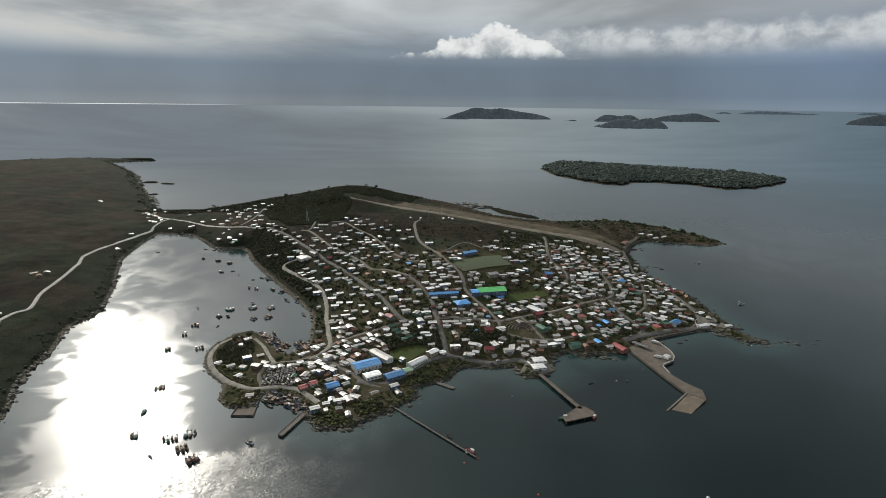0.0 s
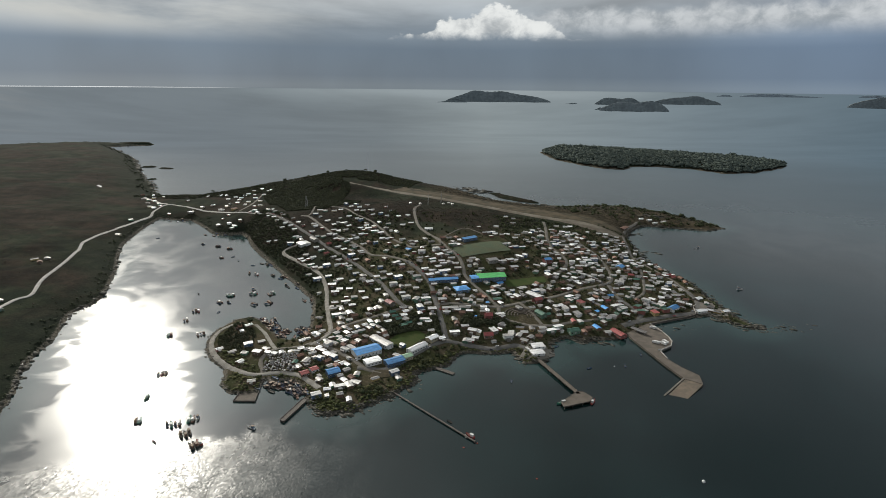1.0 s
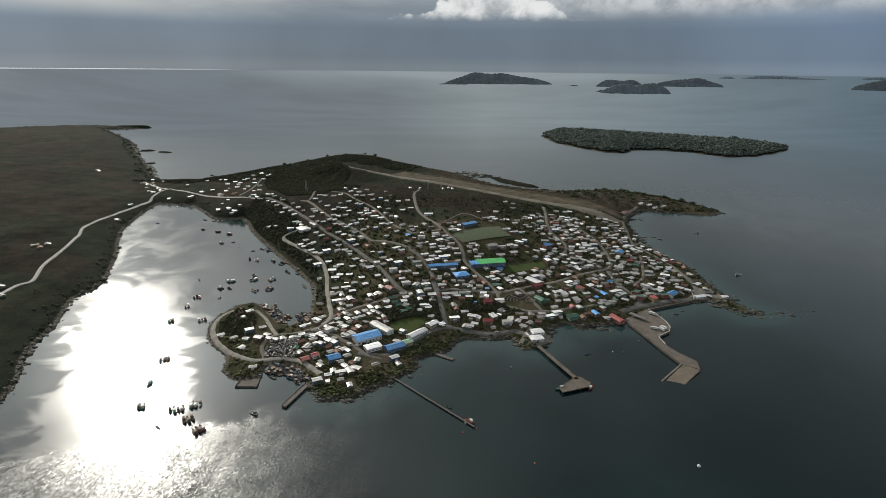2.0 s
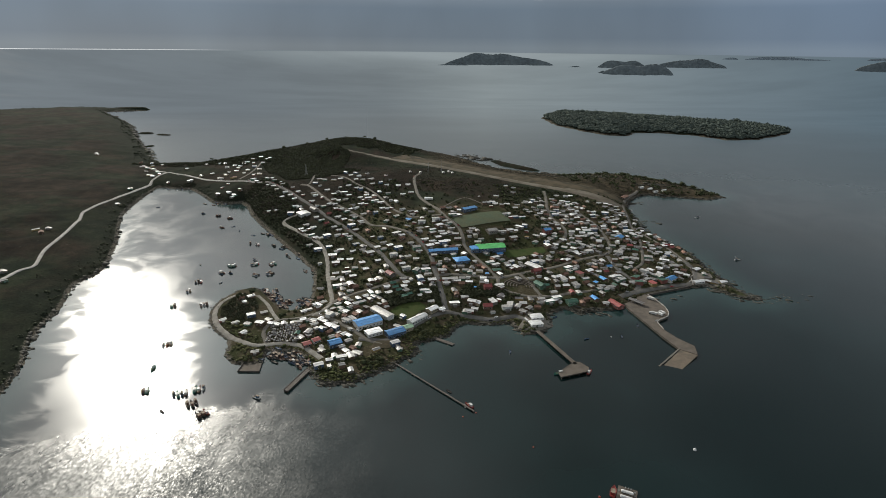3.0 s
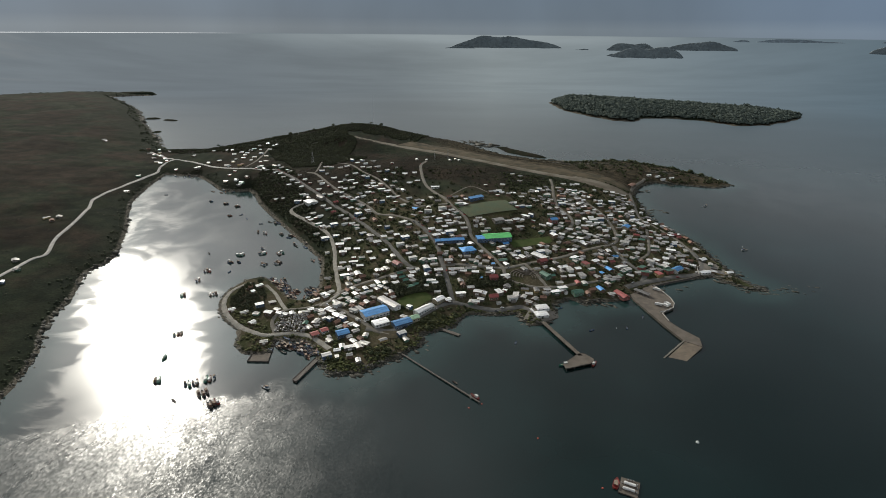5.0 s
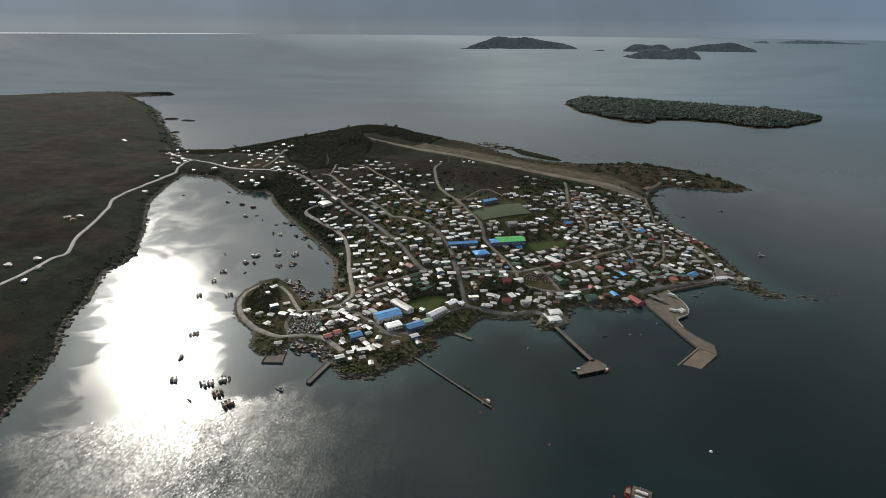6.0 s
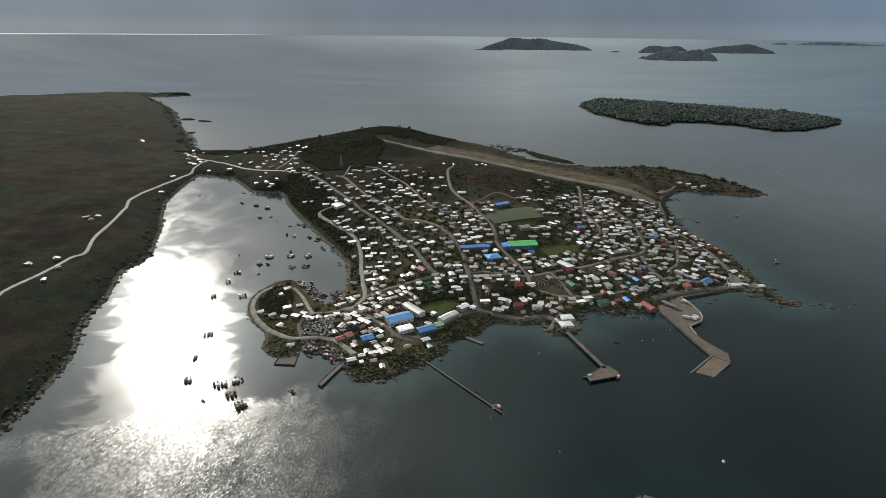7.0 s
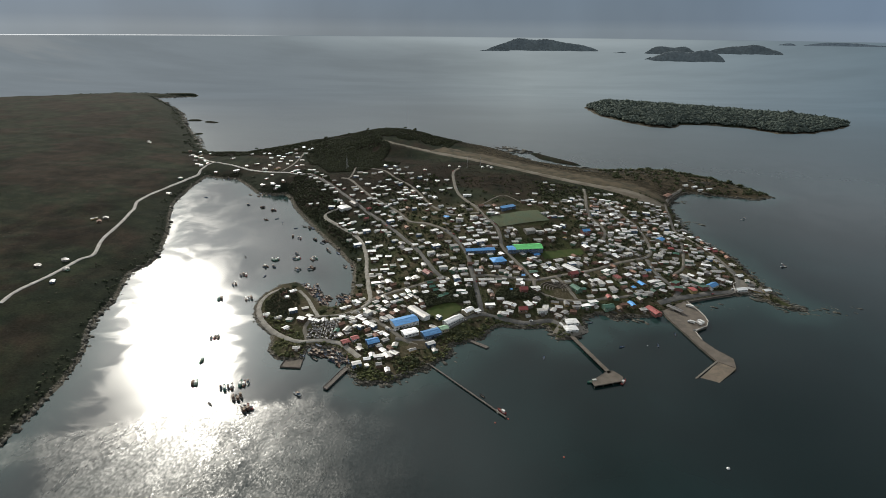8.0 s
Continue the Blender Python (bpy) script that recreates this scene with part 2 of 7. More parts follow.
def water_material():
    """Cold sea: rippled by wind in the open, slick in patches in the bay, with a paler bed near the shore, and painted
    haze that glows far out.
    """
    m = bpy.data.materials.new("sea_water")
    m.use_nodes = True
    n = Nodes(m.node_tree)
    place = n.add("ShaderNodeNewGeometry").outputs["Position"]
    shallow, offing = n.attr("shallow"), n.attr("offing")
    swell = n.noise(n.scaled(place, (1, 0.5, 1)), 0.05, 4, 0.6)
    bed = n.noise(place, 0.02, 5, 0.6)
    deep = n.mix(n.span(n.noise(place, 0.0035, 4, 0.6), 0.4, 0.62), (0.003, 0.0095, 0.0095), (0.005, 0.0155, 0.0155))
    col = n.mix(n.span(n.math("ADD", shallow, n.math("MULTIPLY", n.math("SUBTRACT", bed, 0.5), 0.6)), 0.2, 0.95), deep, (0.016, 0.038, 0.036))
    b = n.add("ShaderNodeBsdfPrincipled")
    n.link(col, b.inputs["Base Color"])
    n.put(b.inputs["IOR"], n.math("ADD", n.span(n.attr("bearing"), -0.05, 0.3, 1.48, 1.30), n.math("MULTIPLY", offing, n.span(n.attr("bearing"), -0.15, 0.1, 0.0, 0.23))))
    axes = n.add("ShaderNodeSeparateXYZ")
    n.link(place, axes.inputs[0])
    x, y = axes.outputs[0], axes.outputs[1]
    bearing = n.attr("bearing")
    cats = n.noise(n.scaled(place, (1, 0.7, 1)), 0.016, 6, 0.62, 0.6)
    torn = n.noise(n.scaled(place, (0.8, 1, 1)), 0.012, 7, 0.62, 1.6)
    streaks = n.noise(n.scaled(place, (1.6, 1, 1)), 0.018, 5, 0.6, 1.5)

    def slick(px, py, size):
        """Still water round a place, with a torn edge."""
        away = n.add("ShaderNodeVectorMath")
        away.operation = "DISTANCE"
        n.link(n.scaled(place, (1, 1, 0)), away.inputs[0])
        away.inputs[1].default_value = (px, py, 0)
        return n.span(n.math("ADD", away.outputs["Value"], n.math("MULTIPLY", n.math("SUBTRACT", streaks, 0.5), size * 1.8)), size * 1.2, size * 0.5)

    # the breeze ruffles the water south of a torn line across the bay's mouth
    edge = n.math("ADD", n.math("MULTIPLY", n.math("ADD", x, 300), 0.36), 384)
    past = n.math("ADD", n.math("SUBTRACT", edge, y), n.math("MULTIPLY", n.math("SUBTRACT", torn, 0.5), 120))
    wind = n.span(past, -8, 14)
    lanes = n.noise(n.scaled(place, (1.0, 0.3, 1)), 0.022, 6, 0.65, 1.2)
    still = n.math("MAXIMUM", slick(-112, 428, 24), slick(-352, 290, 34))
    wind = n.math("MULTIPLY", wind, n.math("SUBTRACT", 1.0, n.math("MULTIPLY", still, 0.85)))
    wind = n.math("MULTIPLY", wind, n.span(n.math("ADD", x, n.math("MULTIPLY", n.math("SUBTRACT", lanes, 0.5), 150)), 30, -130, 0.12, 1.0))
    # inside the bay: a light air on the open part, slicks round the point and along the shores
    lie = n.math("ADD", n.math("ADD", x, n.math("MULTIPLY", n.math("SUBTRACT", y, 616), 0.40)), n.math("MULTIPLY", n.math("SUBTRACT", torn, 0.5), 230))
    air = n.math("MULTIPLY", n.span(lie, -462, -440), n.span(lie, -296, -318))
    calm = n.mix(air, n.span(cats, 0.35, 0.65, 0.12, 0.145), n.span(cats, 0.35, 0.65, 0.195, 0.235))
    calm = n.mix(n.span(y, 570, 760), calm, n.span(cats, 0.38, 0.62, 0.09, 0.165))
    gust = n.math("ADD", n.math("ADD", n.span(cats, 0.36, 0.62, 0.265, 0.335), n.span(lanes, 0.5, 0.68, 0.0, -0.08)), n.math("MULTIPLY", n.math("SUBTRACT", swell, 0.5), 0.10))
    gust = n.math("MULTIPLY", gust, n.span(x, -330, 0, 1.0, 0.9))
    open_sea = n.math("ADD", n.span(bearing, -0.3, -0.02, 0.17, 0.34), n.math("MULTIPLY", n.math("MULTIPLY", n.span(bearing, -0.12, 0.1), n.span(bearing, 0.6, 0.2)), 0.04))
    calm = n.mix(offing, calm, open_sea)
    wind = n.math("MULTIPLY", wind, n.math("SUBTRACT", 1.0, offing))
    n.put(b.inputs["Roughness"], n.mix(wind, calm, gust))
    # wavelets: slopes taken straight from noise, steeper where the breeze blows
    def slopes(size, detail, steep):
        t = n.add("ShaderNodeTexNoise")
        n.link(n.scaled(place, (1, 0.6, 1)), t.inputs["Vector"])
        t.inputs["Scale"].default_value, t.inputs["Detail"].default_value, t.inputs["Roughness"].default_value = size, detail, 0.6
        v = n.add("ShaderNodeVectorMath")
        v.operation = "SUBTRACT"
        n.link(t.outputs["Color"], v.inputs[0])
        v.inputs[1].default_value = (0.5, 0.5, 0.5)
        k = n.add("ShaderNodeVectorMath")
        k.operation = "SCALE"
        n.link(v.outputs[0], k.inputs[0])
        n.put(k.inputs["Scale"], steep)
        return n.scaled(k.outputs[0], (1, 1, 0))

    blow = n.math("MULTIPLY", n.span(wind, 0.0, 1.0, 0.03, 1.0, False), n.span(bearing, -0.2, 0.25, 1.0, 0.4))
    normal = n.add("ShaderNodeNewGeometry").outputs["Normal"]
    for lean in (slopes(0.62, 3, n.math("MULTIPLY", blow, 0.27)), slopes(0.07, 3, n.math("MULTIPLY", blow, 0.12))):
        add = n.add("ShaderNodeVectorMath")
        n.link(normal, add.inputs[0])
        n.link(lean, add.inputs[1])
        normal = add.outputs[0]
    unit = n.add("ShaderNodeVectorMath")
    unit.operation = "NORMALIZE"
    n.link(normal, unit.inputs[0])
    n.link(unit.outputs[0], b.inputs["Normal"])
    # the farthest sea is a plain glowing backdrop: painted grey haze, bluer to the east, with a painted sunlit line on
    # the horizon
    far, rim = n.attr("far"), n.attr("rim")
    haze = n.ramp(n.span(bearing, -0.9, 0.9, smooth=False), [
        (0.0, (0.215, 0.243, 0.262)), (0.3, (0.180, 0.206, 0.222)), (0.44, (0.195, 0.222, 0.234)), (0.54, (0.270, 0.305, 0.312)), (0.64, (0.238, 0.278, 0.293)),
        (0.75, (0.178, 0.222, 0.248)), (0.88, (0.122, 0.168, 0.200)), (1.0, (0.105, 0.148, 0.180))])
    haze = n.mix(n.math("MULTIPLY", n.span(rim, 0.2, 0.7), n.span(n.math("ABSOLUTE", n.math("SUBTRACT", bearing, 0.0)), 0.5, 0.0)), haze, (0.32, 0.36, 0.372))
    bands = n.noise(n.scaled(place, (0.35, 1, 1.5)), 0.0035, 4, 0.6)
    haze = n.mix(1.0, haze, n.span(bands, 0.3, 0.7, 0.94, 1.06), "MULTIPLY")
    # sunlit streaks painted into the haze to the west
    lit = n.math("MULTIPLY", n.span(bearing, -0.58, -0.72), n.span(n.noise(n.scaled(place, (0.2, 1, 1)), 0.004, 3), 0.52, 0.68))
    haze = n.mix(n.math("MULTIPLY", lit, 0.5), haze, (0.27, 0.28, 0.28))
    # painted rain haze fades the horizon itself into the sky's colour
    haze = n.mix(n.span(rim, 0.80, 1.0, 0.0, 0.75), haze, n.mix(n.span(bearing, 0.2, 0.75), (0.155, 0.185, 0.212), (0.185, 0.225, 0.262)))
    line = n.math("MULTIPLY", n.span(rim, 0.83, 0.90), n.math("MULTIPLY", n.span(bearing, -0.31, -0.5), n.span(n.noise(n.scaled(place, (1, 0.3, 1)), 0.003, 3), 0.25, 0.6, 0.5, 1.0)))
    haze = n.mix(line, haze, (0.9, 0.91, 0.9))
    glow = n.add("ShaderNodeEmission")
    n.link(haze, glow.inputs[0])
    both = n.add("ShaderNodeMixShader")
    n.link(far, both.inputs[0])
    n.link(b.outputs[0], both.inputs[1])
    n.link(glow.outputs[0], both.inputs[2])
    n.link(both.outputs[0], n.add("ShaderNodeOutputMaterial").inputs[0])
    return m


M_GROUND = ground_material()
M_WATER = water_material()
M_TRACK = material("light_gravel_road", (0.29, 0.275, 0.245), 0.95, second=(0.20, 0.187, 0.163), scale=0.12, fine=1.5, spec=0.1)
M_GRAVEL = material("gravel_road", (0.175, 0.162, 0.14), 0.95, second=(0.135, 0.123, 0.105), scale=0.12, fine=1.5, spec=0.1)
M_PALE = material("pale_gravel", (0.46, 0.44, 0.41), 0.95, second=(0.34, 0.32, 0.29), scale=0.1, fine=1.2, spec=0.1)
M_PAVED = material("concrete_road", (0.135, 0.13, 0.122), 0.9, second=(0.09, 0.087, 0.08), scale=0.1, fine=1.2, spec=0.1)
M_VERGE = material("dry_verge", (0.092, 0.074, 0.048), 0.95, second=(0.040, 0.036, 0.023), scale=0.045, fine=0.3, spec=0.1)
M_STRIP = material("airstrip_gravel", (0.165, 0.148, 0.12), 0.95, second=(0.098, 0.083, 0.062), scale=0.025, fine=0.4, spec=0.1)
M_CONCRETE = material("quay_concrete", (0.120, 0.100, 0.080), 0.9, second=(0.078, 0.065, 0.052), scale=0.15, fine=1.5)
M_RAMP = material("worn_ramp_concrete", (0.16, 0.125, 0.09), 0.85, second=(0.09, 0.074, 0.056), scale=0.12, fine=1.2)
M_DARKWOOD = material("wet_timber", (0.10, 0.085, 0.07), 0.8, second=(0.06, 0.05, 0.045), scale=0.5, fine=4)
M_ROCK = material("shore_rock", (0.062, 0.055, 0.043), 0.85, second=(0.028, 0.030, 0.020), scale=0.25, fine=1.6, bump=0.3)
M_TURF = material("football_turf", (0.10, 0.125, 0.08), 0.95, second=(0.115, 0.122, 0.074), scale=0.06, fine=0.8, spec=0.1)
M_LAWN = material("lawn", (0.042, 0.064, 0.018), 0.95, second=(0.060, 0.070, 0.024), scale=0.08, fine=1.0, spec=0.1)
M_GLASS = material("window_glass", (0.03, 0.035, 0.04), 0.08, spec=0.6)
M_WHITE = material("white_paint", (0.72, 0.72, 0.70), 0.55, scale=0.5, vary=0.15)
M_LINE = material("white_line", (0.6, 0.6, 0.58), 0.8)
M_FOAM = material("sea_foam", (0.55, 0.57, 0.57), 0.9, scale=0.2, fine=1.0, spec=0.1)
M_STEEL = material("galvanised_steel", (0.42, 0.43, 0.44), 0.45, metal=0.7)
M_ORANGE = material("orange_paint", (0.55, 0.09, 0.05), 0.5)
M_BLACK = material("black_rubber", (0.02, 0.02, 0.02), 0.8)
ROOFS = {
    "white": corrugated("zinc_white", (0.86, 0.86, 0.85), (0.58, 0.55, 0.50), 0.42, 0.3, 0.5),
    "grey": corrugated("zinc_grey", (0.46, 0.45, 0.43), (0.29, 0.25, 0.21), 0.42, 0.35),
    "dark": corrugated("zinc_weathered", (0.24, 0.235, 0.23), (0.17, 0.12, 0.09), 0.5),
    "rust": corrugated("zinc_rusty", (0.24, 0.13, 0.09), (0.14, 0.07, 0.045), 0.6, 0.2),
    "red": corrugated("zinc_red", (0.27, 0.06, 0.055), (0.19, 0.06, 0.05), 0.5, 0.1),
    "blue": corrugated("zinc_blue", (0.09, 0.32, 0.68), (0.08, 0.22, 0.46), 0.45, 0.1),
    "green": corrugated("zinc_green", (0.06, 0.16, 0.11), (0.07, 0.12, 0.09), 0.5, 0.1),
    "yellow": corrugated("zinc_yellow", (0.38, 0.25, 0.10), (0.28, 0.17, 0.08), 0.5, 0.1),
    "mint": corrugated("zinc_mint", (0.30, 0.45, 0.30), (0.24, 0.34, 0.24), 0.5, 0.1, 0.1),
    "lime": corrugated("zinc_lime", (0.12, 0.55, 0.16), (0.10, 0.42, 0.14), 0.5, 0.0, 0.05),
}
WALLS = {
    "white": M_WHITE,
    "cream": material("cream_boards", (0.42, 0.36, 0.25), 0.7, scale=0.5, vary=0.2),
    "grey": material("grey_shingles", (0.20, 0.18, 0.155), 0.85, scale=0.6, vary=0.3),
    "brown": material("brown_boards", (0.16, 0.105, 0.07), 0.8, scale=0.6, vary=0.3),
    "blue": material("blue_boards", (0.09, 0.14, 0.22), 0.7, scale=0.5, vary=0.3),
    "green": material("green_boards", (0.12, 0.22, 0.15), 0.7, scale=0.5, vary=0.3),
    "red": material("red_boards", (0.24, 0.09, 0.075), 0.7, scale=0.5, vary=0.3),
    "yellow": material("yellow_boards", (0.36, 0.27, 0.12), 0.7, scale=0.5, vary=0.2),
}

# ---------------------------------------------------------------- mesh helpers


def part(name, bm, mat, parent=None, label=""):
    me = bpy.data.meshes.new(name)
    bm.to_mesh(me)
    bm.free()
    for m in (mat if isinstance(mat, (list, tuple)) else [mat]):
        me.materials.append(m)
    ob = new(name, me)
    if parent is not None:
        ob.parent = parent
    if label:
        ob["label"] = label
    return ob


def thing(name, label, category, group="", m=None, kind=""):
    ob = tagged(new(name), label, category, group, kind)
    ob.empty_display_size = 1.0
    if m is not None:
        ob.matrix_basis = m
    return ob


def box(bm, x0, y0, z0, x1, y1, z1, turn=0.0, about=(0, 0)):
    """A box between two corners, turned about an upright axis."""
    c, s = math.cos(turn), math.sin(turn)
    vs = []
    for z in (z0, z1):
        for x, y in ((x0, y0), (x1, y0), (x1, y1), (x0, y1)):
            u, v = x - about[0], y - about[1]
            vs.append(bm.verts.new((about[0] + c * u - s * v, about[1] + s * u + c * v, z)))
    for f in ((3, 2, 1, 0), (4, 5, 6, 7), (0, 1, 5, 4), (1, 2, 6, 5), (2, 3, 7, 6), (3, 0, 4, 7)):
        bm.faces.new([vs[i] for i in f])
    return vs


def solid(bm, outline, z0, z1):
    """An upright prism on a closed outline; z0 and z1 are heights, or one height a corner."""
    k = len(outline)
    zs0 = z0 if isinstance(z0, (list, tuple)) else [z0] * k
    zs1 = z1 if isinstance(z1, (list, tuple)) else [z1] * k
    area = sum(a[0] * b[1] - b[0] * a[1] for a, b in zip(outline, outline[1:] + outline[:1]))
    if area < 0:
        outline, zs0, zs1 = outline[::-1], zs0[::-1], zs1[::-1]
    low = [bm.verts.new((x, y, z)) for (x, y), z in zip(outline, zs0)]
    top = [bm.verts.new((x, y, z)) for (x, y), z in zip(outline, zs1)]
    bm.faces.new(low[::-1])
    bm.faces.new(top)
    for i in range(k):
        j = (i + 1) % k
        bm.faces.new((low[i], low[j], top[j], top[i]))


def tube(bm, a, b, r0, r1=None, sides=8):
    """A tapered round bar from a to b."""
    a, b = Vector(a), Vector(b)
    r1 = r0 if r1 is None else r1
    q = (b - a).to_track_quat("Z", "Y")
    rings = []
    for p, r in ((a, r0), (b, r1)):
        rings.append([bm.verts.new(p + q @ Vector((r * math.cos(2 * math.pi * i / sides), r * math.sin(2 * math.pi * i / sides), 0))) for i in range(sides)])
    for i in range(sides):
        j = (i + 1) % sides
        bm.faces.new((rings[0][i], rings[0][j], rings[1][j], rings[1][i]))
    bm.faces.new(rings[0][::-1])
    bm.faces.new(rings[1])


def mesh_object(name, verts, faces, mat, parent=None, smooth=False):
    """One object from arrays of places and of corner numbers (all triangles, or all quads)."""
    verts, faces = np.asarray(verts, float), np.asarray(faces, int)
    me = bpy.data.meshes.new(name)
    me.vertices.add(len(verts))
    me.vertices.foreach_set("co", verts.ravel())
    k = faces.shape[1]
    me.loops.add(faces.size)
    me.loops.foreach_set("vertex_index", faces.ravel())
    me.polygons.add(len(faces))
    me.polygons.foreach_set("loop_start", np.arange(0, faces.size, k))
    me.update(calc_edges=True)
    if smooth:
        me.polygons.foreach_set("use_smooth", np.ones(len(faces), bool))
    me.materials.append(mat)
    ob = new(name, me)
    ob.parent = parent
    return ob


def attribute(ob, name, values):
    ob.data.attributes.new(name, "FLOAT", "POINT").data.foreach_set("value", np.asarray(values, float))


# ---------------------------------------------------------------- coast and relief
BAY_WEST = [(-397, 339), (-399, 356), (-402, 382), (-406, 416), (-417, 459), (-427, 485), (-448, 519), (-462, 558), (-469, 602), (-490, 652), (-501, 679), (-491, 710), (-494, 743), (-518, 800), (-540, 852), (-579, 925), (-611, 991), (-626, 1040), (-635, 1090), (-645, 1134), (-649, 1173), (-655, 1218)]
BAY_HEAD = [(-615, 1207), (-571, 1202), (-521, 1148), (-479, 1094), (-443, 1081), (-416, 1092), (-395, 1065), (-366, 1006), (-325, 941), (-286, 884), (-251, 833), (-222, 793), (-199, 756), (-186, 740), (-180, 720), (-173, 683), (-165, 640), (-169, 620), (-180, 607), (-197, 613), (-215, 635), (-235, 662), (-252, 675)]
POINT = [(-269, 666), (-275, 651), (-283, 632), (-282, 605), (-273, 579), (-257, 555), (-235, 535), (-229, 521), (-225, 501), (-211, 487), (-203, 486), (-182, 488), (-185, 517), (-174, 512), (-155, 514), (-144, 505), (-136, 492)]
SOUTH_SHORE = [(-130, 475), (-116, 456), (-103, 449), (-93, 455), (-81, 455), (-74, 462), (-61, 474), (-44, 486), (-37, 499), (-28, 505), (-23, 517), (-25, 531), (-14, 537), (8, 547), (21, 572), (32, 580), (45, 578), (69, 578), (86, 582), (93, 567), (99, 555), (109, 556), (121, 562), (132, 573), (136, 589), (135, 606), (157, 622), (170, 618), (178, 607), (191, 617), (212, 619), (230, 623)]
EAST_SHORE = [(277, 661), (291, 671), (325, 682), (350, 691), (375, 697), (381, 684), (387, 673), (401, 659), (426, 654), (414, 671), (408, 695), (405, 730), (401, 758), (402, 788), (403, 821), (394, 843), (387, 867), (381, 891), (371, 917), (366, 939), (370, 976), (375, 1015), (381, 1078), (405, 1139), (436, 1181), (465, 1197), (503, 1184), (545, 1171), (587, 1159), (633, 1185)]
NORTH_SHORE = [(617, 1227), (590, 1281), (556, 1328), (516, 1368), (482, 1393), (433, 1417), (326, 1387), (273, 1404), (217, 1423), (147, 1467), (112, 1511), (39, 1606), (-98, 1640), (-214, 1729), (-318, 1774), (-416, 1729), (-455, 1651), (-520, 1599), (-572, 1534), (-650, 1469), (-767, 1469)]
MAIN_EAST = [(-830, 1536), (-886, 1633), (-964, 1741), (-1055, 1875), (-1253, 2198), (-1409, 2388), (-1533, 2532), (-1633, 2653), (-1460, 2728), (-1644, 2801), (-1898, 2813), (-2128, 2623), (-2317, 2500), (-3400, 2400), (-3400, -650), (-546, -650), (-429, -130), (-403, 130), (-390, 260)]
ISLE = [(456, 2604), (478, 2361), (539, 2219), (615, 2096), (689, 2068), (735, 2150), (844, 2165), (964, 2105), (1033, 1998), (1162, 2025), (1330, 2153), (1412, 2241), (1378, 2327), (1248, 2405), (1040, 2509), (845, 2580), (650, 2639), (520, 2665)]
HILLS = [(-117, 578, 91, -0.5), (13, 611, 104, 0.4), (-52, 689, 104, 9.3), (26, 832, 130, 11.2), (130, 806, 117, 3.7), (0, 988, 156, 22.3), (-65, 1170, 195, 21.4), (-299, 1079, 143, 23.7), (208, 1014, 143, 0.4), (338, 1066, 156, 26.3), (299, 845, 143, -0.9), (182, 676, 104, 6.7), (-247, 1586, 156, 40.2), (52, 1365, 208, 17.3), (-494, 1430, 143, 14.6), (-767, 1378, 156, -14.5), (-624, 806, 195, -6.6), (-910, 1430, 325, 4.7), (-1170, 780, 455, 35.9), (-1820, 1690, 650, 42.2)]
HILLS += [(-1170, 195, 455, 19.1), (-1300, 2210, 455, 6.0), (520, 1209, 156, -0.3), (65, 845, 71, 15.9), (91, 780, 58, -14.8), (-250, 1600, 70, 6.0)]
# the brow that half hides the upper end of the airstrip
HILLS += [(-300, 1400, 26, 17.0), (-255, 1372, 26, 17.0), (-210, 1342, 26, 15.0), (-165, 1312, 26, 11.0)]
# low ground behind the lagoon on the northern shore
HILLS += [(190, 1405, 70, -13.0), (105, 1485, 60, -11.0), (290, 1380, 60, -8.0)]


def ring_distance(x, y, outline):
    """Distance to a closed shoreline: positive on land, negative at sea."""
    x, y = np.asarray(x, float), np.asarray(y, float)
    d, inside = np.full(x.shape, 1e9), np.zeros(x.shape, bool)
    pts = np.array(outline, float)
    for (ax, ay), (bx, by) in zip(pts, np.roll(pts, -1, 0)):
        ux, uy = bx - ax, by - ay
        s = np.clip(((x - ax) * ux + (y - ay) * uy) / (ux * ux + uy * uy + 1e-9), 0, 1)
        d = np.minimum(d, np.hypot(x - ax - s * ux, y - ay - s * uy))
        inside ^= ((ay > y) != (by > y)) & (x < ax + (y - ay) * ux / (uy if abs(uy) > 1e-9 else 1e-9))
    return np.where(inside, d, -d)


def wobble(x, y, scale, seed):
    """Cheap smooth noise, about -1 to 1."""
    r = np.random.RandomState(seed)
    out = 0
    for k in range(6):
        a, p = r.uniform(0, 6.28), r.uniform(0, 6.28, 2)
        f = (1 + 0.55 * k) / scale
        out = out + np.sin((x * math.cos(a) + y * math.sin(a)) * f * 6.28 + p[0]) * np.cos((y * math.cos(a) - x * math.sin(a)) * f * 4.7 + p[1]) / (1 + 0.5 * k)
    return out / 2.2


COAST = BAY_WEST + BAY_HEAD + POINT + SOUTH_SHORE + EAST_SHORE + NORTH_SHORE + MAIN_EAST


def height(x, y, edge=None):
    """The land's height over the sea; below it, the bed near the shore."""
    x, y = np.asarray(x, float), np.asarray(y, float)
    d = ring_distance(x, y, COAST) if edge is None else edge
    rise = sum(a * np.exp(-((x - cx) ** 2 + (y - cy) ** 2) / (2 * s * s)) for cx, cy, s, a in HILLS)
    land = 1.5 * np.clip(d / 3, 0, 1) + (1 - np.exp(-np.maximum(d, 0) / 36)) * np.maximum(rise, 0.3)
    wild = np.clip((d - 15) / 40, 0, 1) * np.clip((-560 - x) / 80, 0, 1)
    land = land + wild * 3.0 * wobble(x, y, 260, 3) + wild * 1.2 * wobble(x, y, 70, 4)
    return np.where(d > 0, land, np.maximum(d * 0.25, -8))


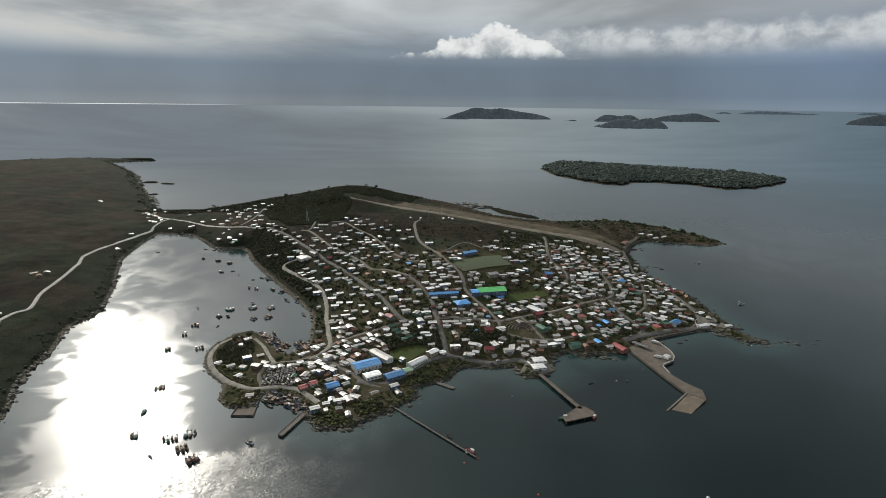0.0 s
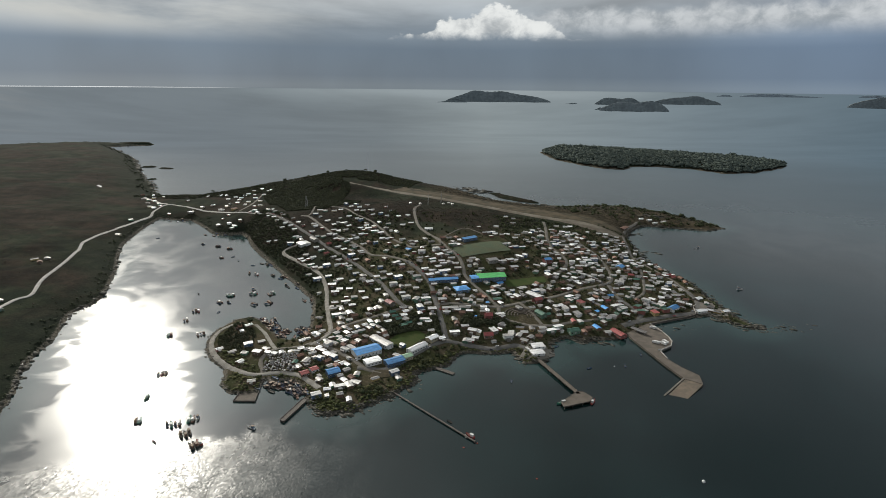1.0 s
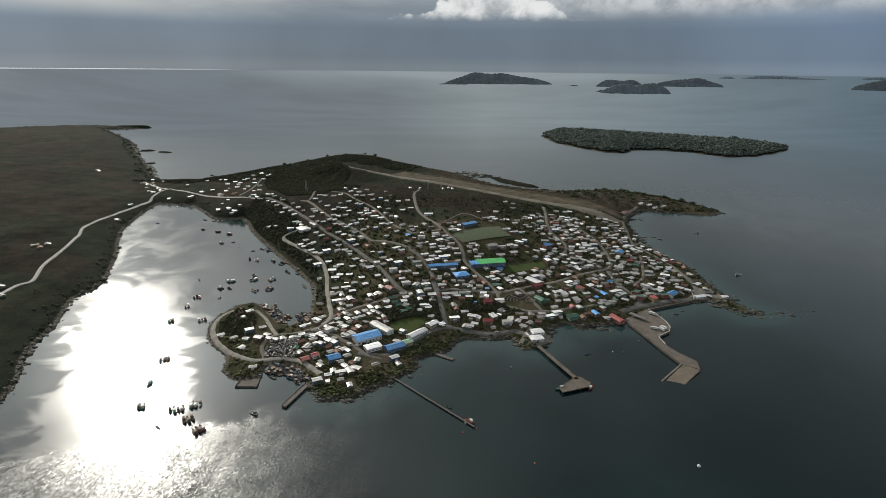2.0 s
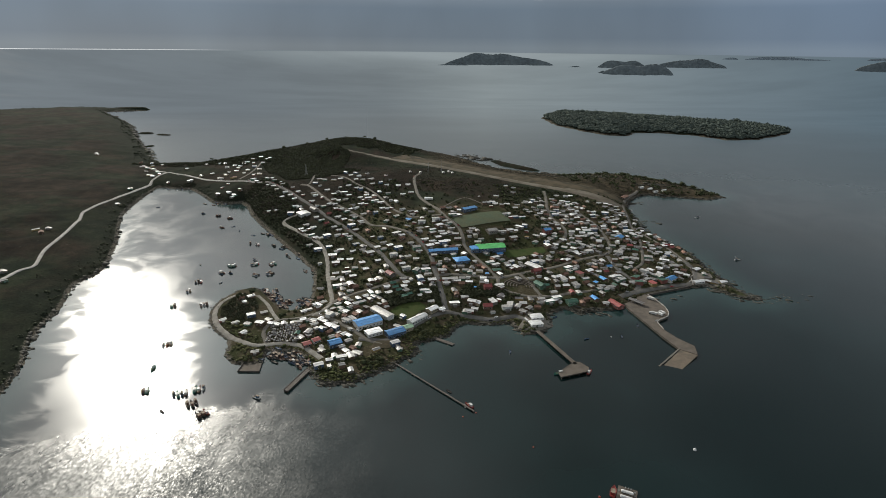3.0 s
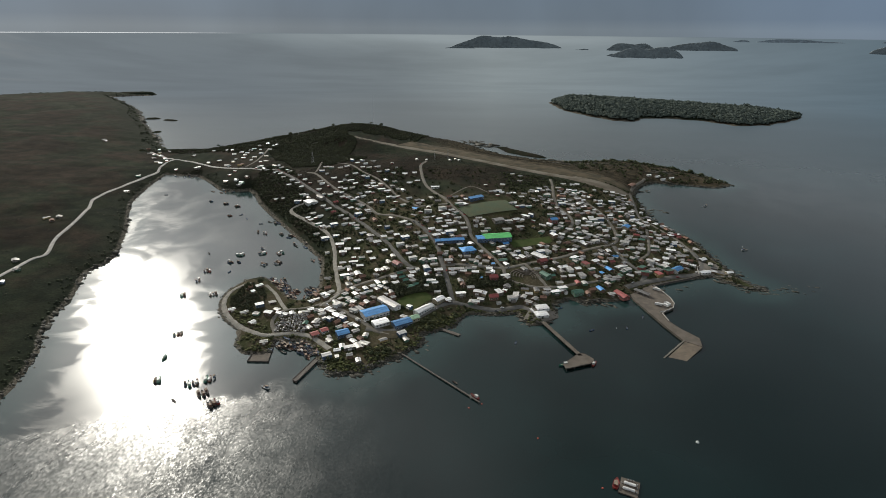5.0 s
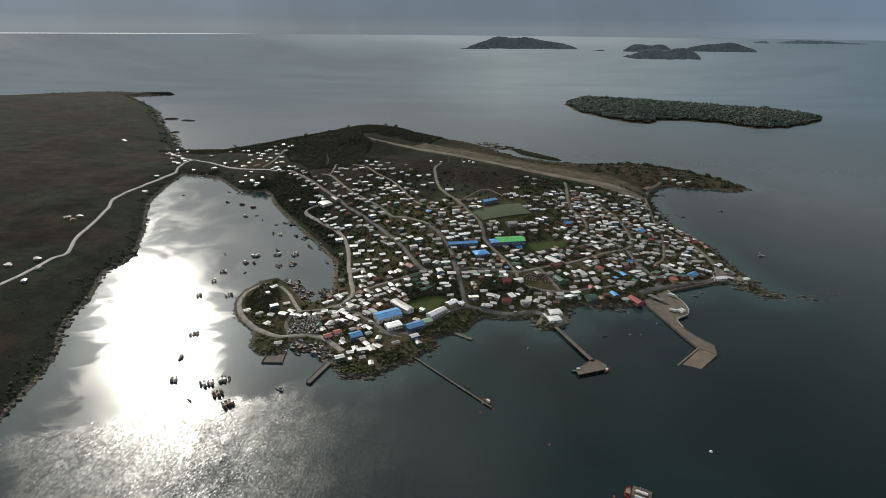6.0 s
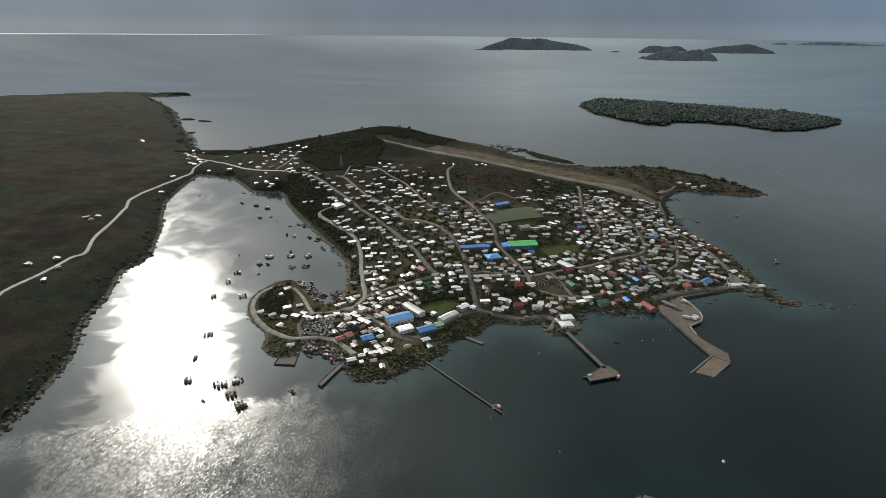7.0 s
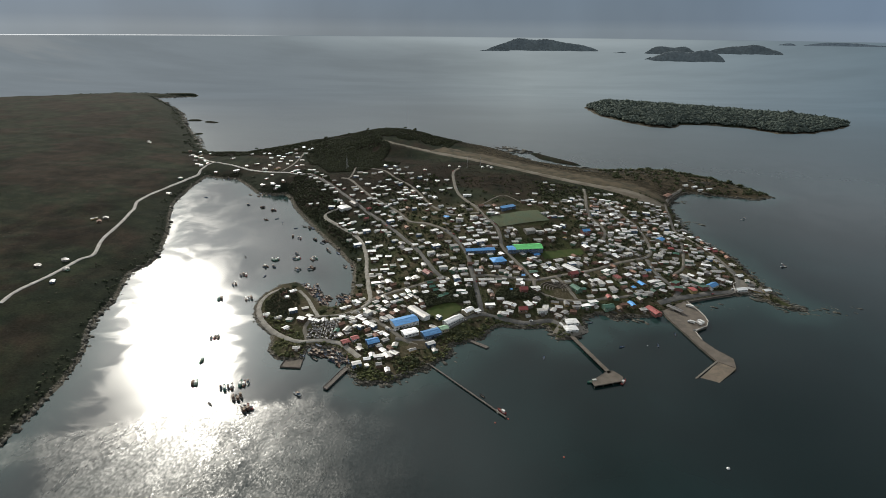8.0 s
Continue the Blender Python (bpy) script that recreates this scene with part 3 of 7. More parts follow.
def grid_lines(*spans):
    """Rising values: (from, to, step) one after another."""
    return np.unique(np.concatenate([np.arange(a, b, s) for a, b, s in spans]))


def grid_mesh(name, xs, ys, z, keep, mat):
    nx, ny = len(xs), len(ys)
    X, Y = np.meshgrid(xs, ys)
    idx = np.arange(nx * ny).reshape(ny, nx)
    quads = np.stack([idx[:-1, :-1], idx[:-1, 1:], idx[1:, 1:], idx[1:, :-1]], -1).reshape(-1, 4)
    quads = quads[keep.ravel()[quads].any(1)]
    used = np.unique(quads)
    back = np.zeros(nx * ny, int)
    back[used] = np.arange(len(used))
    verts = np.stack([X.ravel(), Y.ravel(), z.ravel()], 1)[used]
    return mesh_object(name, verts, back[quads], mat, smooth=True), used


xs = grid_lines((-3400, -740, 30), (-740, -130, 6), (-130, 450, 5), (450, 730, 8))
ys = grid_lines((-650, 260, 30), (260, 440, 8), (440, 940, 5), (940, 1760, 7), (1760, 2920, 22))
GX, GY = np.meshgrid(xs, ys)
D_LAND = ring_distance(GX, GY, COAST)
Z_LAND = height(GX, GY, D_LAND)


def sample(values, x, y):
    """Bilinear value of a land grid at places."""
    x, y = np.asarray(x, float), np.asarray(y, float)
    i = np.clip(np.searchsorted(xs, x) - 1, 0, len(xs) - 2)
    j = np.clip(np.searchsorted(ys, y) - 1, 0, len(ys) - 2)
    u, v = np.clip((x - xs[i]) / (xs[i + 1] - xs[i]), 0, 1), np.clip((y - ys[j]) / (ys[j + 1] - ys[j]), 0, 1)
    return (values[j, i] * (1 - u) + values[j, i + 1] * u) * (1 - v) + (values[j + 1, i] * (1 - u) + values[j + 1, i + 1] * u) * v


def land(x, y):
    return sample(Z_LAND, x, y)


def inland(x, y):
    """Distance from the shore, positive on land."""
    return sample(D_LAND, x, y)


def lay(p, up=0.0):
    return float(land(p[0], p[1])) + up


ground, used = grid_mesh("ground", xs, ys, Z_LAND, D_LAND > -50, M_GROUND)
tagged(ground, "low heath-covered land with rocky shores rising from the sea", "ground", kind="structure")
gx, gy = GX.ravel()[used], GY.ravel()[used]
attribute(ground, "shore", np.clip(1 - D_LAND.ravel()[used] / 9, 0, 1))
town_mask = np.clip((gx + 195) / 80, 0, 1) * np.clip((990 - gy + np.maximum(gx - 80, 0) * 0.5) / 80, 0, 1)
town_mask = np.maximum(town_mask, np.clip((gx + 320) / 30, 0, 1) * np.clip((670 - gy) / 20, 0, 1) * 0.9)
gd = D_LAND.ravel()[used]
attribute(ground, "woods", np.clip((120 + 60 * wobble(gx, gy, 300, 41) - gd) / 60, 0, 1) * np.clip((-700 - gx) / 60, 0, 1) * np.clip((gy - 1330) / 100, 0, 1)
          + 0.8 * np.clip((48 + 26 * wobble(gx, gy, 120, 5) - gd) / 30, 0, 1) * np.clip((-385 - gx) / 20, 0, 1) * np.clip((1250 - gy) / 60, 0, 1))
attribute(ground, "dry", 0.85 * np.clip((gx * 0.56 + gy * 0.83 - 1075) / 30, 0, 1) * np.clip((gx + 60) / 60, 0, 1))
moor_mask = np.clip((gy - 880) / 40, 0, 1) * np.clip((115 - gx) / 40, 0, 1) * np.clip((gx + 90) / 30, 0, 1)
attribute(ground, "town", town_mask * 0.85 * (1 - 0.8 * moor_mask))

# the wooded island beyond the airstrip
ix, iy = np.arange(416, 1461, 12.0), np.arange(1950, 2711, 12.0)
IX, IY = np.meshgrid(ix, iy)
D_ISLE = ring_distance(IX, IY, ISLE) + 8 * wobble(IX, IY, 110, 8)
ISLE_TOP = 44 - 20 * np.clip((IX - 480) / 900, 0, 1)
Z_ISLE = np.where(D_ISLE > 0, 1.5 + ISLE_TOP * (1 - np.exp(-D_ISLE / 68)) + 5 * wobble(IX, IY, 150, 9), np.maximum(D_ISLE * 0.25, -8))
isle, used = grid_mesh("island", ix, iy, Z_ISLE, D_ISLE > -20, M_GROUND)
tagged(isle, "long low island with wooded ridge in the sea", "island", kind="structure")
attribute(isle, "shore", np.clip(0.75 - D_ISLE.ravel()[used] / 14, 0, 1))
attribute(isle, "town", D_ISLE.ravel()[used] * 0)


def islet(label, outline, top, step, mat=M_ROCK):
    """A bare low rock standing out of the sea."""
    pts = np.array(outline)
    ax, ay = np.arange(pts[:, 0].min() - 12, pts[:, 0].max() + 12, step), np.arange(pts[:, 1].min() - 12, pts[:, 1].max() + 12, step)
    X, Y = np.meshgrid(ax, ay)
    d = ring_distance(X, Y, outline) + 1.5 * wobble(X, Y, 25, 6)
    z = np.where(d > 0, top * (1 - np.exp(-d / 8)) + 0.8 * wobble(X, Y, 18, 7) * np.clip(d / 6, 0, 1), np.maximum(d * 0.4, -4))
    ob, used = grid_mesh("islet", ax, ay, z, d > -6, mat)
    tagged(ob, label, "islet", "rocky islets", "structure")


def oval(x, y, a, b, turn):
    return [(x + a * math.cos(t) * math.cos(turn) - b * math.sin(t) * math.sin(turn), y + a * math.cos(t) * math.sin(turn) + b * math.sin(t) * math.cos(turn)) for t in np.linspace(0, 6.28, 15)[:-1]]


islet("long low rocky reef off the northern shore", [(134, 1575), (155, 1568), (205, 1510), (252, 1455), (262, 1436), (240, 1436), (200, 1462), (160, 1502)], 7, 5, M_GROUND)
islet("rocky islet close to the mainland shore", oval(-1095, 2010, 28, 14, 0.2), 7, 5, M_GROUND)
islet("rocky islet close to the mainland shore", oval(-1016, 1981, 30, 12, -0.2), 6, 5, M_GROUND)
islet("rocky islet close to the mainland shore", oval(-946, 1743, 18, 10, 0.8), 6, 5, M_GROUND)
islet("dark scrub-topped islet off the headland", oval(-1550, 2745, 85, 34, 0.2), 16, 10, M_GROUND)



def surf(label, line, wide, seed):
    """Broken white water in short torn strips along an exposed shore."""
    r = np.random.RandomState(seed)
    v, f = [], []
    for (ax, ay), (bx, by) in zip(line, line[1:]):
        long = math.hypot(bx - ax, by - ay)
        tx, ty = (bx - ax) / long, (by - ay) / long
        for at in np.arange(r.uniform(5, 20), long, 26):
            if r.rand() < 0.4:
                continue
            size, off = r.uniform(8, 22), r.uniform(3, 12)
            n, rows = 6, []
            for i in range(n + 1):
                u, half = at + size * (i / n - 0.5), wide * math.sin(math.pi * (i + 0.3) / (n + 0.6)) * r.uniform(0.4, 1.0)
                for k in (-half, half):
                    o = off + k + 2 * math.sin(u * 0.3)
                    v.append((ax + tx * u + ty * o, ay + ty * u - tx * o, 0.12))
                rows.append(len(v) - 2)
            f += [(a, a + 1, b + 1, b) for a, b in zip(rows, rows[1:])]
    ob = mesh_object("surf", v, f, M_FOAM)
    if ob.data.polygons[0].normal.z < 0:
        ob.data.flip_normals()
    tagged(ob, label, "surf", kind="stuff")


# ---------------------------------------------------------------- the sea, out to the horizon
NEAR, EDGE, MEAN_EYE = 3300.0, 4850.0, 315.0


def far_place(r):
    """Beyond 3.3 km the sea is drawn in towards an edge at 4.85 km and keeps its slope towards the eye."""
    r = np.asarray(r, float)
    r2 = np.where(r <= NEAR, r, EDGE - (EDGE - NEAR) / (1 + np.maximum(r - NEAR, 0) / (EDGE - NEAR)))
    z = np.where(r <= NEAR, 0.0, MEAN_EYE - r2 * (MEAN_EYE / np.maximum(r, 1) + (r - NEAR) / 1.5e7))
    return r2, np.maximum(z, 0)


def build_sea():
    rings = np.concatenate([np.arange(15, 1300, 11.0), np.arange(1300, 3300, 30.0), np.geomspace(3300, 66000, 40)])
    turns = np.linspace(0, 2 * math.pi, 600, endpoint=False)
    r2, z = far_place(rings)
    R, T_ = np.meshgrid(r2, turns, indexing="ij")
    X, Y, Z = R * np.sin(T_), R * np.cos(T_), np.repeat(z[:, None], len(turns), 1)
    nr, nt = R.shape
    idx = np.arange(nr * nt).reshape(nr, nt)
    nxt = np.roll(idx, -1, 1)
    quads = np.stack([idx[:-1], idx[1:], nxt[1:], nxt[:-1]], -1).reshape(-1, 4)[:, ::-1]
    verts = np.stack([X.ravel(), Y.ravel(), Z.ravel()], 1)
    verts = np.concatenate([verts, [[0, 0, 0]]])
    quads = np.concatenate([quads, np.stack([np.full(nt // 2, nr * nt), np.roll(idx[0], -2)[::2], nxt[0][::2], idx[0][::2]], -1)])
    sea = mesh_object("water", verts, quads, M_WATER, smooth=True)
    tagged(sea, "dark grey-green sea with wind ripples and slick patches", "sea", kind="structure")
    x, y = verts[:, 0], verts[:, 1]
    near = np.hypot(x, y) < 3000
    d = np.full(len(x), -500.0)
    d[near] = np.maximum(ring_distance(x[near], y[near], COAST), ring_distance(x[near], y[near], ISLE))
    attribute(sea, "shallow", np.clip(1 + d / 70, 0, 1))
    true_r = np.concatenate([np.repeat(rings, nt), [0]])
    # share of the painted, glowing haze: none at 1.15 km, full at 3.15 km
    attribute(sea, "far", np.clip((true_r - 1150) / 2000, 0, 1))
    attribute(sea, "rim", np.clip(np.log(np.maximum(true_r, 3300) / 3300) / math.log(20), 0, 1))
    attribute(sea, "bearing", np.arctan2(x, y))
    attribute(sea, "offing", np.clip((np.hypot(x, y) - 1000) / 900, 0, 1))


build_sea()
surf("broken white surf along the exposed outer coast", MAIN_EAST[1:9], 1.6, 71)
surf("thin white surf round the reef and spit", NORTH_SHORE[:11], 0.8, 72)


def far_island(name, label, x0, x1, y, depth, top, seed):
    """A far island between two bearings, drawn in with the sea that bears it."""
    r = np.random.RandomState(seed)
    n, k = 60, 14
    us, vs = np.linspace(-1, 1, n), np.linspace(-1, 1, k)
    U, V = np.meshgrid(us, vs, indexing="ij")
    half = (1 - np.abs(us) ** 6) ** 0.5 * (0.75 + 0.25 * np.sin(us * 5 + seed) * np.cos(us * 11 + 2 * seed))
    prof = sum(r.uniform(0.3, 1) * np.exp(-((us - c) / w) ** 2) for c, w in zip(r.uniform(-0.6, 0.6, 4), r.uniform(0.2, 0.5, 4)))
    prof = (0.3 + 0.7 * (prof / prof.max()) ** 0.55) * (1 - np.abs(us) ** 7)
    X = (x0 + x1) / 2 + U * (x1 - x0) / 2
    Y = y + V * depth / 2 * half[:, None]
    Z = top * prof[:, None] * np.clip(1 - V * V, 0, 1) ** 0.55 * (1 + 0.03 * r.randn(n, k)) - 3
    R = np.hypot(X, Y)
    r2, base = far_place(R)
    s = r2 / R
    X, Y, Z = X * s, Y * s, base + Z * s
    idx = np.arange(n * k).reshape(n, k)
    quads = np.stack([idx[:-1, :-1], idx[1:, :-1], idx[1:, 1:], idx[:-1, 1:]], -1).reshape(-1, 4)
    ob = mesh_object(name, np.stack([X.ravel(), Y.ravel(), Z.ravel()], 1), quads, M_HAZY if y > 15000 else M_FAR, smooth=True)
    tagged(ob, label, "island", "far islands", "structure")


# distance haze painted into both forest colours, stronger in the second
M_FAR = material("haze_tinted_forest", (0.15, 0.175, 0.185), 0.95, second=(0.125, 0.148, 0.16), scale=0.01, fine=0.05, spec=0.1)
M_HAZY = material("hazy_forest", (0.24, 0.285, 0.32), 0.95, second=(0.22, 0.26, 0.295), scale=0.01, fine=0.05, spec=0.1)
far_island("island", "long humped wooded island far out at sea", -20, 2080, 11050, 1100, 205, 12)
far_island("island", "low dark islet beside the far humped island", -150, 420, 10300, 200, 40, 3)
far_island("island", "bare rocks awash beside the far humped island", 2120, 2360, 10000, 120, 22, 4)
far_island("island", "wooded island with low tail far out at sea", 2045, 2935, 7400, 700, 130, 5)
far_island("island", "small rock off the wooded island", 2040, 2140, 7650, 120, 34, 8)
far_island("island", "low wooded island behind another far island", 2640, 3480, 9900, 700, 120, 6)
far_island("island", "wooded island with two humps far out at sea", 3890, 5120, 10500, 900, 150, 7)
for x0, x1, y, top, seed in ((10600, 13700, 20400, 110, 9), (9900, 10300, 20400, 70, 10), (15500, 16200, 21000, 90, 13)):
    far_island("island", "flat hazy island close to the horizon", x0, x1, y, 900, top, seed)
far_island("island", "dark wooded island at the edge of the sound", 6790, 9400, 9360, 1200, 190, 11)

# ---------------------------------------------------------------- roads
STREETS = {
    "main_street": (6.5, [(-375, 1146), (-332, 1087), (-274, 1005), (-235, 955), (-198, 905), (-159, 856), (-134, 820), (-93, 754), (-72, 712), (-52, 674), (-38, 664)]),
    "hill_street": (5.5, [(-287, 1077), (-265, 1060), (-229, 1003), (-199, 961), (-159, 916), (-134, 883), (-115, 852), (-85, 837), (-53, 809)]),
    "centre_street": (7, [(-53, 809), (-31, 772), (-14, 731), (-8, 693), (-4, 672), (3, 634), (9, 598)]),
    "upper_street": (5, [(-276, 1161), (-248, 1149), (-206, 1120), (-172, 1061), (-137, 1015), (-109, 963), (-88, 916), (-60, 877), (-45, 861), (2, 858)]),
    "link_street": (4.5, [(-287, 1077), (-269, 1075), (-276, 1161)]),
}
STREETS.update({
    "pitch_street": (6, [(-49, 1156), (-58, 1113), (-53, 1043), (-42, 972), (-24, 923), (-8, 890), (2, 862), (11, 841), (28, 813), (34, 787), (36, 765), (46, 744), (65, 707), (78, 675)]),
    "cross_street": (6, [(-4, 675), (21, 678), (44, 677), (78, 675)]),
    "east_street": (6, [(78, 675), (123, 700), (165, 720), (211, 751), (256, 781), (268, 813), (270, 854), (266, 898), (254, 928), (245, 958)]),
    "strip_street": (6, [(203, 1058), (198, 1004), (192, 957), (190, 904), (200, 878), (205, 853), (196, 820), (172, 788)]),
    "shore_road": (6, [(442, 1203), (399, 1141), (367, 1063), (350, 983), (335, 903), (349, 873), (368, 823), (375, 775)]),
})
STREETS.update({
    "pier_street": (7, [(253, 770), (255, 733), (264, 707), (274, 688), (258, 660)]),
    "lane_a": (5, [(329, 852), (315, 797), (301, 756), (279, 730)]),
    "quay_road": (9, [(237, 650), (268, 669), (312, 688), (354, 702), (373, 737), (375, 775)]),
    "waterfront": (7, [(-88, 530), (-56, 531), (-32, 558), (-13, 578), (7, 594), (28, 592), (62, 585), (90, 592), (102, 584), (111, 572)]),
    "bay_road": (6, [(-251, 933), (-279, 918), (-241, 870), (-207, 832), (-185, 798), (-168, 752), (-158, 705), (-146, 660), (-135, 618), (-141, 596), (-152, 582)]),
})
STREETS.update({
    "cross_low": (6, [(-140, 608), (-118, 627), (-76, 648), (-51, 662)]),
    "south_street": (5.5, [(-154, 588), (-121, 568), (-89, 540), (-78, 528), (-61, 522)]),
    "inlet_street": (5, [(-188, 570), (-201, 591), (-217, 619), (-236, 642)]),
    "loop_road": (6.5, [(-257, 646), (-269, 636), (-276, 619), (-273, 594), (-259, 566), (-237, 542), (-214, 525), (-199, 519), (-177, 524), (-151, 521), (-135, 508), (-121, 494)]),
    "basin_street": (5, [(-187, 522), (-198, 547), (-191, 570), (-165, 578), (-152, 586)]),
})
STREETS.update({
    "mainland_road": (5.5, [(-574, 545), (-580, 578), (-576, 630), (-577, 685), (-571, 708), (-594, 760), (-612, 830), (-636, 907), (-659, 961), (-664, 1027), (-664, 1079), (-666, 1152), (-667, 1204), (-677, 1246), (-667, 1292), (-632, 1280), (-575, 1248), (-500, 1202), (-451, 1178), (-404, 1155), (-375, 1146)]),
    "neck_lane": (6, [(-778, 1392), (-734, 1351), (-667, 1292)]),
    "neck_street": (5, [(-456, 1193), (-449, 1250), (-456, 1359)]),
    "park_a": (5, [(78, 675), (80, 650), (101, 638), (126, 637), (161, 647), (198, 656), (231, 670)]),
    "plaza_e": (5, [(110, 692), (119, 672), (131, 641)]),
})


def smooth_line(pts, step):
    """Even points along a Catmull-Rom line through pts."""
    p = [Vector((*q, 0)) for q in pts]
    p = [p[0] * 2 - p[1]] + p + [p[-1] * 2 - p[-2]]
    out = []
    for a, b, c, d in zip(p, p[1:], p[2:], p[3:]):
        n = max(int((c - b).length / step), 1)
        for i in range(n):
            t = i / n
            out.append(0.5 * (2 * b + (c - a) * t + (2 * a - 5 * b + 4 * c - d) * t * t + (3 * b - a - 3 * c + d) * t ** 3))
    out.append(p[-2])
    return np.array([(v.x, v.y) for v in out])


def ribbon(name, line, width, mat, up, label, category="road", kind="structure", parent=None):
    """A strip of road laid on the land, with a low shoulder at both sides."""
    d = np.gradient(line, axis=0)
    d /= np.linalg.norm(d, axis=1)[:, None] + 1e-9
    side = np.stack([-d[:, 1], d[:, 0]], 1)
    ragged = 1 + 0.08 * np.sin(np.arange(len(line)) * 1.7) + 0.05 * np.sin(np.arange(len(line)) * 0.61)
    rows = []
    for k, lift in ((-0.5, -0.6), (-0.42, 0.0), (0.0, 0.08), (0.42, 0.0), (0.5, -0.6)):
        p = line + side * (width * k * ragged)[:, None]
        rows.append(np.concatenate([p, (land(p[:, 0], p[:, 1]) + up + lift)[:, None]], 1))
    v = np.stack(rows, 1)
    n = len(line)
    idx = np.arange(n * 5).reshape(n, 5)
    quads = np.stack([idx[:-1, :-1], idx[:-1, 1:], idx[1:, 1:], idx[1:, :-1]], -1).reshape(-1, 4)[:, ::-1]
    ob = mesh_object(name, v.reshape(-1, 3), quads, mat, parent, smooth=True)
    return tagged(ob, label, category, kind=kind) if parent is None else ob


LINES = {}
for street, (width, pts) in STREETS.items():
    LINES[street] = smooth_line(pts, 3.5)
    paved = street in ("main_street", "centre_street", "quay_road", "waterfront", "pier_street")
    ribbon("road", LINES[street], width, M_PAVED if paved else M_PALE if street in ("mainland_road", "neck_lane") else M_TRACK if street in ("loop_road", "inlet_street", "bay_road") else M_GRAVEL, 0.45,
           "grey paved village street between houses" if paved else "pale gravel road with ragged edges")
STREET_POINTS = np.concatenate(list(LINES.values()))
STREET_WIDTH = np.concatenate([np.full(len(l), STREETS[k][0]) for k, l in LINES.items()])

# airstrip along the ridge
ribbon("verge", smooth_line([(-120, 1396), (-8, 1332), (86, 1250), (198, 1166), (292, 1116), (372, 1070)], 9), 84, M_VERGE, 0.35, "bare brown dry grass beside the airstrip", "verge")
ribbon("airstrip", smooth_line([(-275, 1452), (-232, 1424), (-136, 1364), (-31, 1288), (61, 1207), (174, 1121), (266.5, 1073), (340.6, 1036)], 6), 27, M_STRIP, 0.5,
       "long pale gravel airstrip along the ridge", "airstrip")
ribbon("road", smooth_line([(-7.8, 885.3), (10.4, 906.1), (41.6, 954.2), (70.2, 917.8)], 4), 2.5, M_GRAVEL, 0.4, "narrow worn footpath over the heath", "path")


def patch_of(name, corners, mat, up, label, category):
    """A level field on the land, drawn as a thin slab with sloping sides."""
    cx = sum(p[0] for p in corners) / len(corners)
    cy = sum(p[1] for p in corners) / len(corners)
    n = 10
    zs, v = [], []
    for j in range(n + 1):
        for i in range(n + 1):
            s, t = i / n, j / n
            a = Vector(corners[0]).lerp(Vector(corners[1]), s)
            b = Vector(corners[3]).lerp(Vector(corners[2]), s)
            p = a.lerp(b, t)
            v.append((p.x, p.y, lay(p, up)))
    quads = [(j * (n + 1) + i, j * (n + 1) + i + 1, (j + 1) * (n + 1) + i + 1, (j + 1) * (n + 1) + i) for j in range(n) for i in range(n)]
    ob = mesh_object(name, v, quads, mat, smooth=True)
    if ob.data.polygons[0].normal.z < 0:
        ob.data.flip_normals()
    return tagged(ob, label, category, kind="structure")


patch_of("gravel_apron", [(228, 1078), (330, 1008), (366, 1058), (262, 1100)], M_STRIP, 0.42, "bare gravel apron at the end of the airstrip", "apron")
patch_of("football_pitch", [(15, 840), (34, 813), (115, 854), (98, 884)], M_TURF, 0.9, "worn grey-green football pitch on the hillside", "pitch")
patch_of("lawn", [(-62.4, 583.7), (-39, 569.4), (-13, 600.6), (-35.1, 618.8)], M_LAWN, 0.5, "bright green lawn beside the school", "lawn")
patch_of("lawn", [(98.8, 743.6), (158.6, 767), (157.3, 785.2), (93.6, 765.7)], M_LAWN, 0.5, "yellowish green lawn between the houses", "lawn")
patch_of("gravel_yard", [(-74, 512), (-52, 515), (-46.8, 530), (-68, 527)], M_VERGE, 0.5, "bare gravel yard by the slipway", "yard")
patch_of("gravel_yard", [(357, 696), (372, 735), (396, 738), (398, 690)], M_GRAVEL, 0.5, "bare brown gravel on the rocky tip of the shore", "yard")
patch_of("gravel_yard", [(92, 566), (112, 558), (140, 578), (112, 604)], M_GRAVEL, 0.5, "bare gravel forecourt round the kiosks", "yard")


def goal(x, y, turn):
    root = thing("goal", "white steel football goal on the pitch", "goal", "football goals", Matrix.Translation((x, y, lay((x, y), 0.9))) @ Matrix.Rotation(turn, 4, "Z"))
    for sx in (-3.66, 3.66):
        bm = bmesh.new()
        tube(bm, (sx, 0, 0), (sx, 0, 2.44), 0.08)
        part("post", bm, M_LINE, root)
    bm = bmesh.new()
    tube(bm, (-3.66, 0, 2.44), (3.66, 0, 2.44), 0.08)
    part("crossbar", bm, M_LINE, root)


goal(22, 826, 2.25)
goal(106, 865, 2.25)

# ---------------------------------------------------------------- buildings


